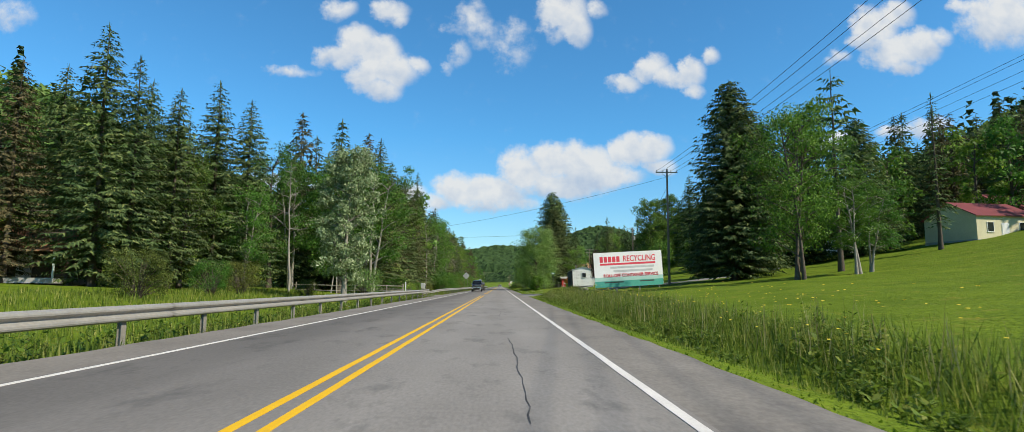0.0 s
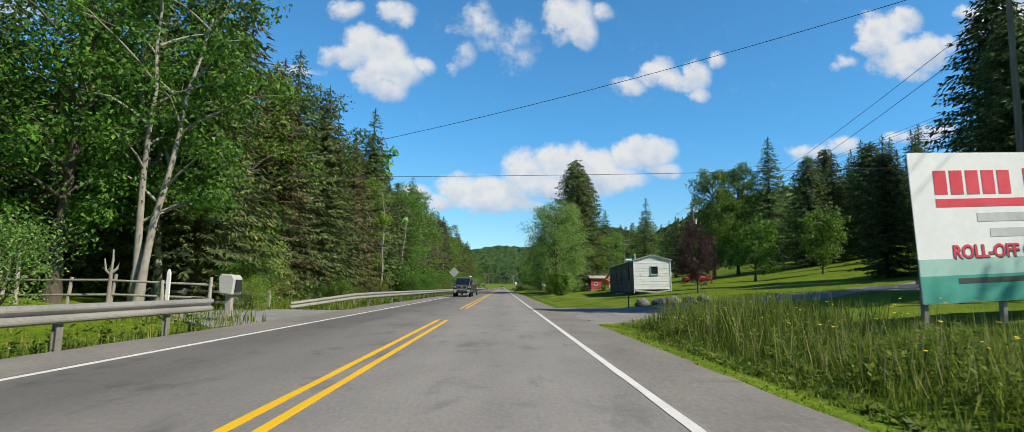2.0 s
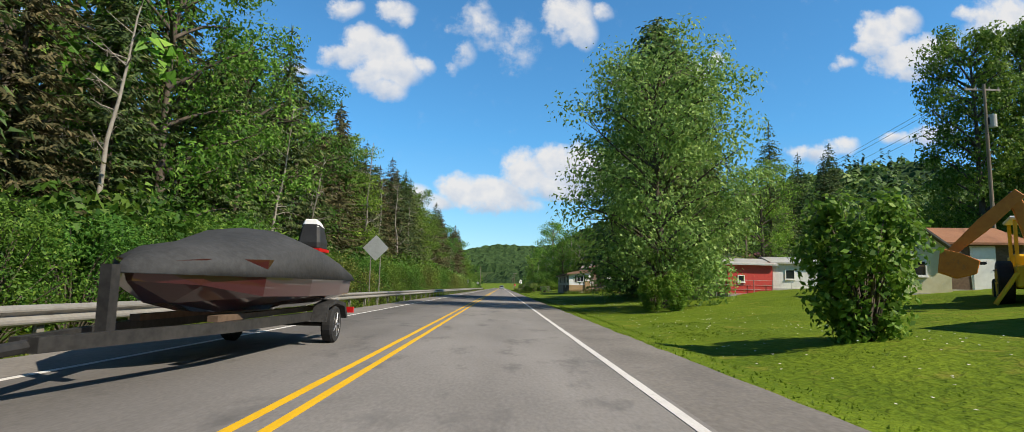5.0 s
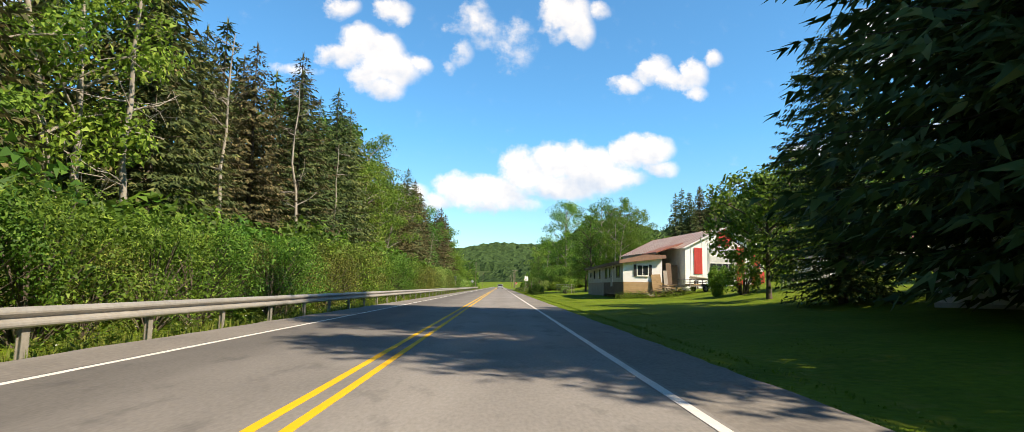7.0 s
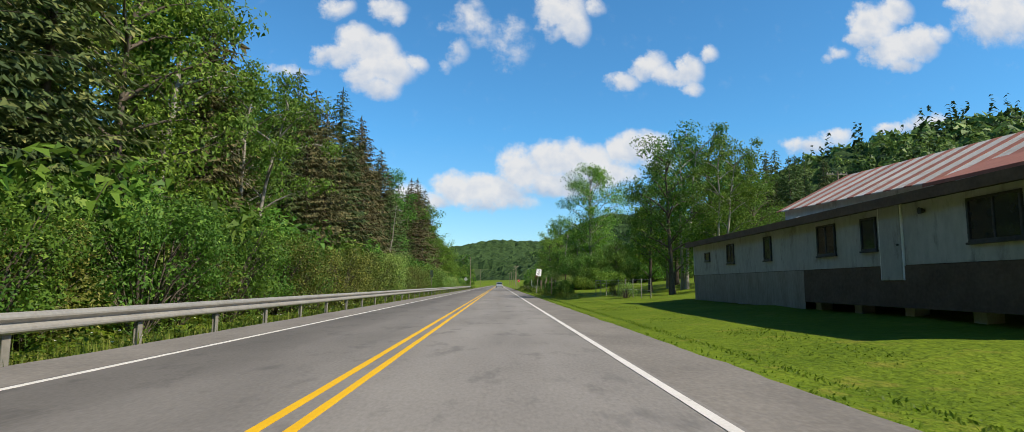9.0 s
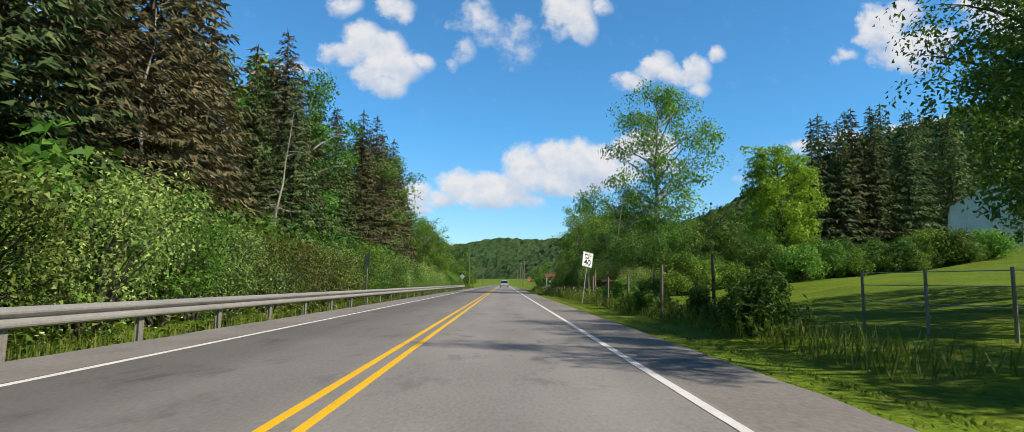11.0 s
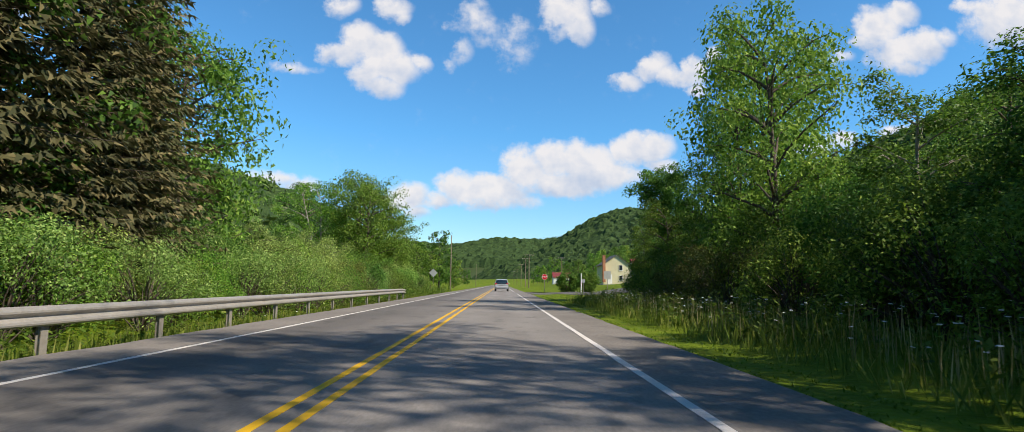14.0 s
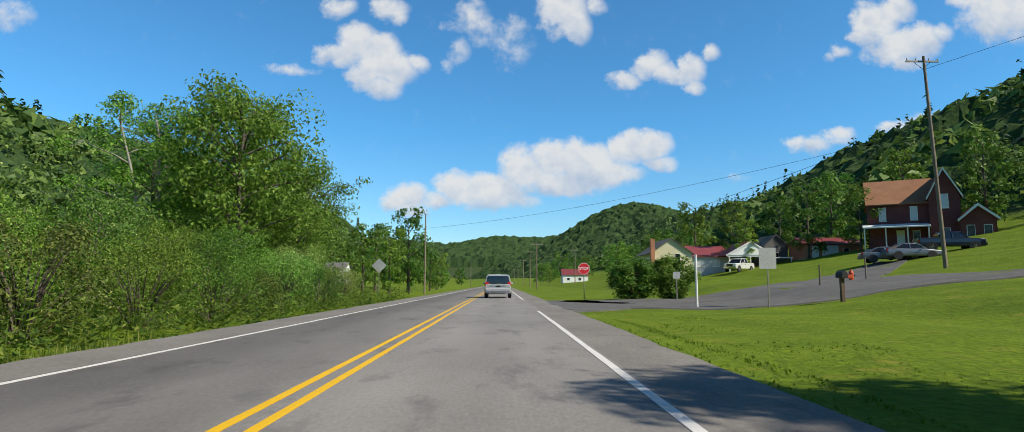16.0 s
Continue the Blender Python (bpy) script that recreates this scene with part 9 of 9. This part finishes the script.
def minivan():
    body = [(-2.55, 0.72, 0.42, 0.80), (-2.45, 0.88, 0.36, 0.90), (-1.6, 0.98, 0.32, 1.04), (-1.2, 1.0, 0.32, 1.08), (1.9, 1.0, 0.32, 1.10), (2.40, 0.98, 0.36, 1.08), (2.55, 0.94, 0.42, 1.02)]
    glass = [(-1.75, 0.86, 0.84, 1.0, 1.04), (-0.75, 0.95, 0.78, 1.05, 1.66), (2.05, 0.95, 0.80, 1.08, 1.68), (2.46, 0.92, 0.78, 1.06, 1.62), (2.50, 0.91, 0.88, 1.05, 1.10)]
    roof = [(-0.85, 0.77, 1.63), (-0.4, 0.80, 1.69), (1.9, 0.80, 1.71), (2.45, 0.77, 1.66)]
    p = [((-1.72, 0.88, 1.04), (-0.78, 0.79, 1.66), 0.045), ((0.1, 0.96, 1.08), (0.1, 0.81, 1.69), 0.035), ((1.3, 0.96, 1.08), (1.3, 0.81, 1.69), 0.04), ((2.44, 0.94, 1.06), (2.44, 0.80, 1.66), 0.06)]
    v = vehicle("minivan", -0.05, 392.5, 180, PAINT_SILVER, "silver minivan seen from behind in the lane ahead", "minivan", body, glass, roof, (-1.45, 1.55), 0.34, (-2.5, 0.84, 0.78), (2.5, 0.95, 1.02), p, z=0.0)
    part("tailgate_trim", box(-0.62, 0.62, 2.54, 2.575, 0.90, 0.95), M_CHROME, v)
    part("spoiler", box(-0.70, 0.70, 2.38, 2.62, 1.64, 1.69), PAINT_SILVER, v, bevel=0.015)
    part("wiper", rod((0, 2.53, 1.12), (0.38, 2.52, 1.22), 0.012, sides=5), M_BLACK_PLASTIC, v)


minivan()


def sedan(name, x, y, turn, paint, label):
    body = [(-2.38, 0.66, 0.36, 0.66), (-2.25, 0.82, 0.30, 0.76), (-1.2, 0.90, 0.28, 0.90), (-0.9, 0.91, 0.28, 0.94), (1.3, 0.91, 0.28, 0.97), (2.2, 0.86, 0.32, 0.96), (2.38, 0.74, 0.40, 0.90)]
    glass = [(-1.05, 0.80, 0.76, 0.88, 0.92), (-0.25, 0.85, 0.64, 0.93, 1.40), (0.85, 0.85, 0.64, 0.95, 1.40), (1.75, 0.78, 0.74, 0.94, 0.99)]
    roof = [(-0.33, 0.62, 1.37), (0.0, 0.65, 1.42), (0.7, 0.65, 1.42), (0.95, 0.62, 1.37)]
    p = [((-1.05, 0.81, 0.92), (-0.28, 0.65, 1.40), 0.04), ((0.35, 0.87, 0.95), (0.35, 0.66, 1.41), 0.035), ((1.70, 0.80, 0.96), (0.90, 0.65, 1.40), 0.05)]
    return vehicle(name, x, y, turn, paint, label, "car", body, glass, roof, (-1.40, 1.38), 0.33, (-2.28, 0.78, 0.64), (2.3, 0.82, 0.80), p)


pickup("pickup_truck", 35.4, 434.0, -48, PAINT_WHITE, "white pickup truck parked before the low house", cap=False)
sedan("sedan", 38.2, 400.2, 78, PAINT_GREY, "silver-grey sedan parked on the drive")
sedan("sedan", 36.9, 401.6, 70, PAINT_GREY, "grey sedan parked beside the silver one")
pickup("pickup_truck", 45.0, 404.4, 72, PAINT_BLUE, "dark blue pickup truck parked before the brick house", cap=False, chrome=False)
sedan("sedan", 33.0, 149.5, -80, PAINT_RED, "red car parked at the back of the lawn")
pickup("pickup_truck", 41.5, 214.5, 80, PAINT_WHITE, "white pickup truck parked beside the brown house", cap=False, chrome=False)
truck.scale = (0.93, 0.97, 1.03)

# ---------------------------------------------------------------- grass, weeds and flowers
def blades(name, X, Y, H, W, material, label, category="grass", seed=1, lean=0.35):
    """Many blades in one mesh."""
    g = np.random.default_rng(seed)
    n = len(X)
    P = np.column_stack([X, Y, ground_z(X, Y) - 0.03])
    a = g.uniform(0, 6.28, n)
    D = np.column_stack([np.cos(a) * lean * g.uniform(0, 1, n), np.sin(a) * lean * g.uniform(0, 1, n), np.ones(n)])
    N = np.column_stack([np.cos(a + g.normal(0, 0.9, n)), np.sin(a), np.full(n, 0.15)])
    v, q = leaves(P, D, N, H, W)
    return tagged(new(name, quad_mesh(name, v, q, material)), label, category, kind="stuff")


def clumpy(x, y, f=0.35):
    return 0.5 + 0.5 * np.sin(x * 1.7 * f * 3 + np.sin(y * f) * 2) * np.sin(y * f * 1.3 + np.sin(x * 2.1) * 1.5)


def leafy_weeds(name, X, Y, H, per, leaf, material, label, seed):
    """Weeds: stalks with leaves all the way up."""
    g = np.random.default_rng(seed)
    n = len(X)
    idx = np.repeat(np.arange(n), per)
    t = g.uniform(0.15, 1.0, n * per)
    base = np.column_stack([X, Y, ground_z(X, Y) - 0.03])
    lean = g.normal(0, 0.12, (n, 2))
    P = base[idx] + np.column_stack([lean[idx, 0] * H[idx] * t, lean[idx, 1] * H[idx] * t, H[idx] * t])
    a = g.uniform(0, 6.28, n * per)
    D = np.column_stack([np.cos(a), np.sin(a), g.uniform(-0.1, 0.9, n * per)])
    N = np.column_stack([np.cos(a) * -0.4, np.sin(a) * -0.4, np.ones(n * per)]) + g.normal(0, 0.3, (n * per, 3))
    L = leaf * g.uniform(0.6, 1.4, n * per) * (1.15 - 0.5 * t)
    v, q = leaves(P, D, N, L, L * 0.42)
    stalk = leaves(base, np.column_stack([lean, np.ones(n)]), g.normal(0, 1, (n, 3)), H, np.full(n, 0.018))
    v, q = merged([(v, q), stalk])
    return tagged(new(name, quad_mesh(name, v, q, material)), label, "weeds", kind="stuff")


def verges():
    g = np.random.default_rng(21)

    def span(n, x0, x1, y0, y1, keep=None):
        X, Y = g.uniform(x0, x1, n), g.uniform(y0, y1, n)
        if keep is not None:
            k = keep(X, Y)
            X, Y = X[k], Y[k]
        return X, Y
    # tall weeds in the ditch before the banner
    X, Y = span(4200, 4.1, 8.0, 2, 66.5, lambda x, y: (clumpy(x, y) > 0.30) & (x < 5.6 + 2.4 * np.clip(y / 40, 0.2, 1)))
    H = (0.30 + 0.60 * clumpy(X, Y, 0.5)) * g.uniform(0.7, 1.15, len(X)) * np.clip((X - 3.9) / 1.5, 0.25, 1)
    leafy_weeds("ditch_weeds", X, Y, H * 0.95, 13, 0.155, M_WEED, "tall green weeds filling the roadside ditch", 31)
    X, Y = span(46000, 3.9, 8.2, 2, 67, lambda x, y: x < 5.9 + 2.4 * np.clip(y / 40, 0.2, 1))
    blades("ditch_grass", X, Y, g.uniform(0.25, 0.85, len(X)) * np.clip((X - 3.8) / 1.8, 0.18, 1) * (1 + 0.45 * ((X > 5.4) & (Y > 59))), g.uniform(0.011, 0.024, len(X)), M_GRASS, "tall seeding grass along the ditch", seed=32, lean=0.6)
    X, Y = span(1500, 4.6, 8.0, 4, 66, lambda x, y: x < 5.9 + 2.4 * np.clip(y / 40, 0.2, 1))
    blades("ditch_plumes", X, Y, g.uniform(0.75, 1.15, len(X)), g.uniform(0.010, 0.018, len(X)), M_PLUME, "pale seeding grass heads above the ditch", seed=36, lean=0.3)
    # low green edge along both shoulders
    X, Y = span(26000, 3.0, 4.4, -2, 372, lambda x, y: ~((y > 66) & (y < 81)))
    blades("verge_grass_right", X, Y, g.uniform(0.04, 0.10, len(X)), g.uniform(0.02, 0.04, len(X)), M_LAWN, "short grass at the shoulder's edge", seed=33, lean=1.8)
    # lawns: short blades where the camera passes near
    for k, (x0, x1, y0, y1, n) in enumerate(((4.0, 7.0, 82, 160, 16000), (4.0, 6.5, 165, 250, 14000), (4.0, 7, 346, 371, 6000))):
        X, Y = span(n, x0, x1, y0, y1)
        blades("lawn_blades", X, Y, g.uniform(0.04, 0.075, len(X)), g.uniform(0.02, 0.035, len(X)), M_LAWN, "mown lawn grass beside the road", seed=40 + k, lean=2.2)
    # under the left guardrail
    X, Y = span(52000, -10.0, -6.75, 0, 358, lambda x, y: ~((y > 65) & (y < 74) & (x > -9.5)))
    blades("rail_grass", X, Y, g.uniform(0.15, 0.50, len(X)) * (0.6 + 0.6 * clumpy(X, Y)), g.uniform(0.02, 0.04, len(X)), M_GRASS, "rough grass under the guardrail", seed=51)
    X, Y = span(5200, -11.0, -7.4, 2, 352, lambda x, y: (clumpy(x, y) > 0.45) & ~((y > 64) & (y < 75)))
    leafy_weeds("rail_weeds", X, Y, g.uniform(0.3, 0.85, len(X)), 8, 0.20, M_WEED, "green weeds growing behind the guardrail", 52)
    X, Y = span(6500, -9.6, -7.15, 0, 352, lambda x, y: (clumpy(x, y, 0.6) > 0.3) & ~((y > 62) & (y < 75)))
    leafy_weeds("rail_scrub", X, Y, g.uniform(0.2, 0.62, len(X)), 11, 0.11, M_LEAF_OLIVE, "low olive scrub along the foot of the guardrail", 59)
    X, Y = span(42000, -24, -9, 4, 125, lambda x, y: ~((y > 65) & (y < 77)))
    blades("left_meadow", X, Y, g.uniform(0.15, 0.5, len(X)), g.uniform(0.03, 0.05, len(X)), M_GRASS, "meadow grass before the wood", seed=53)
    # weeds and flowers before the thicket
    X, Y = span(22000, 4.0, 8.6, 246, 345, lambda x, y: (x > 4.5 + 0.5 * (y < 300)) & ((x < 6.6) | (y > 279)))
    blades("thicket_grass", X, Y, g.uniform(0.25, 0.75, len(X)) * (0.7 + 0.5 * clumpy(X, Y)), g.uniform(0.02, 0.035, len(X)), M_GRASS, "tall rough grass before the thicket", seed=54, lean=0.7)
    X, Y = span(2600, 4.8, 8.8, 250, 343, lambda x, y: (clumpy(x, y) > 0.35) & ((x < 6.8) | (y > 279)))
    leafy_weeds("thicket_weeds", X, Y, g.uniform(0.4, 1.05, len(X)), 9, 0.22, M_WEED, "green weeds before the thicket", 55)
    X, Y = span(420, 9.6, 15.5, 202.2, 206.2)
    leafy_weeds("yard_weeds", X, Y, g.uniform(0.15, 0.75, len(X)), 12, 0.13, M_WEED, "weeds growing round the scrap heap", 57)
    X, Y = span(2600, -19.5, -8.0, 345, 402)
    leafy_weeds("creek_weeds", X, Y, g.uniform(0.5, 1.5, len(X)), 10, 0.24, M_WEED, "tall green weeds under the creek willows", 58)
    # seed heads: pale plumes
    X, Y = span(900, 5.0, 7.6, 286, 338)
    blades("grass_plumes", X, Y, g.uniform(0.6, 1.05, len(X)), g.uniform(0.012, 0.022, len(X)), M_PLUME, "pale plumed grass before the thicket", seed=56, lean=0.2)

    def flowers(name, X, Y, Z, size, material, label):
        n = len(X)
        c = np.column_stack([X, Y, Z])
        out = []
        for k in range(3):
            a = g.uniform(0, 6.28, n)
            D = np.column_stack([np.cos(a), np.sin(a), np.full(n, 0.15)])
            out.append(leaves(c - D * size / 2, D, np.tile([0.0, -0.25, 1.0], (n, 1)), size, size * 0.8))
        v, q = merged(out)
        tagged(new(name, quad_mesh(name, v, q, material)), label, "flowers", kind="stuff")
    X, Y = span(420, 5.0, 8.4, 280, 344)
    flowers("white_flowers", X, Y, ground_z(X, Y) + g.uniform(0.4, 0.95, len(X)), 0.085, M_FLOWER, "white wild flowers in the rough grass")
    X, Y = span(260, -10.5, -7.4, 30, 340)
    flowers("rail_flowers", X, Y, ground_z(X, Y) + g.uniform(0.3, 0.6, len(X)), 0.07, M_FLOWER, "white wild flowers behind the guardrail")
    X, Y = span(360, 4.4, 8.5, 5, 62)
    flowers("ditch_flowers", X, Y, ground_z(X, Y) + g.uniform(0.6, 1.1, len(X)), 0.06, M_FLOWER_YELLOW, "yellow wild flowers in the ditch")
    X, Y = span(700, 4.3, 9.5, 84, 160)
    flowers("lawn_clover", X, Y, ground_z(X, Y) + 0.09, 0.045, M_FLOWER, "white clover heads in the lawn")


verges()


def cracks():
    """Tar-filled cracks in the road surface."""
    g = np.random.default_rng(77)
    for k, (x, y0, y1, wv) in enumerate(((0.35, 5, 13, 0.12), (0.1, 22, 27, 0.05), (-1.0, 33, 39, 0.2))):
        n = int((y1 - y0) * 3)
        ys = np.linspace(y0, y1, n)
        xs = x + np.cumsum(g.normal(0, wv / 4, n)) * 0.5
        w = 0.007 * g.uniform(0.4, 1.6, n) * (2.2 if wv < 0.03 else 1)
        V = np.concatenate([np.column_stack([xs - w, ys, np.full(n, 0.0045)]), np.column_stack([xs + w, ys, np.full(n, 0.0045)])])
        i = np.arange(n - 1)
        Q = np.column_stack([i, i + n, i + n + 1, i + 1])
        tagged(new("road_crack", quad_mesh("road_crack", V, Q, M_TAR)), "dark crack running along the road surface", "crack", "road cracks", "structure")


cracks()
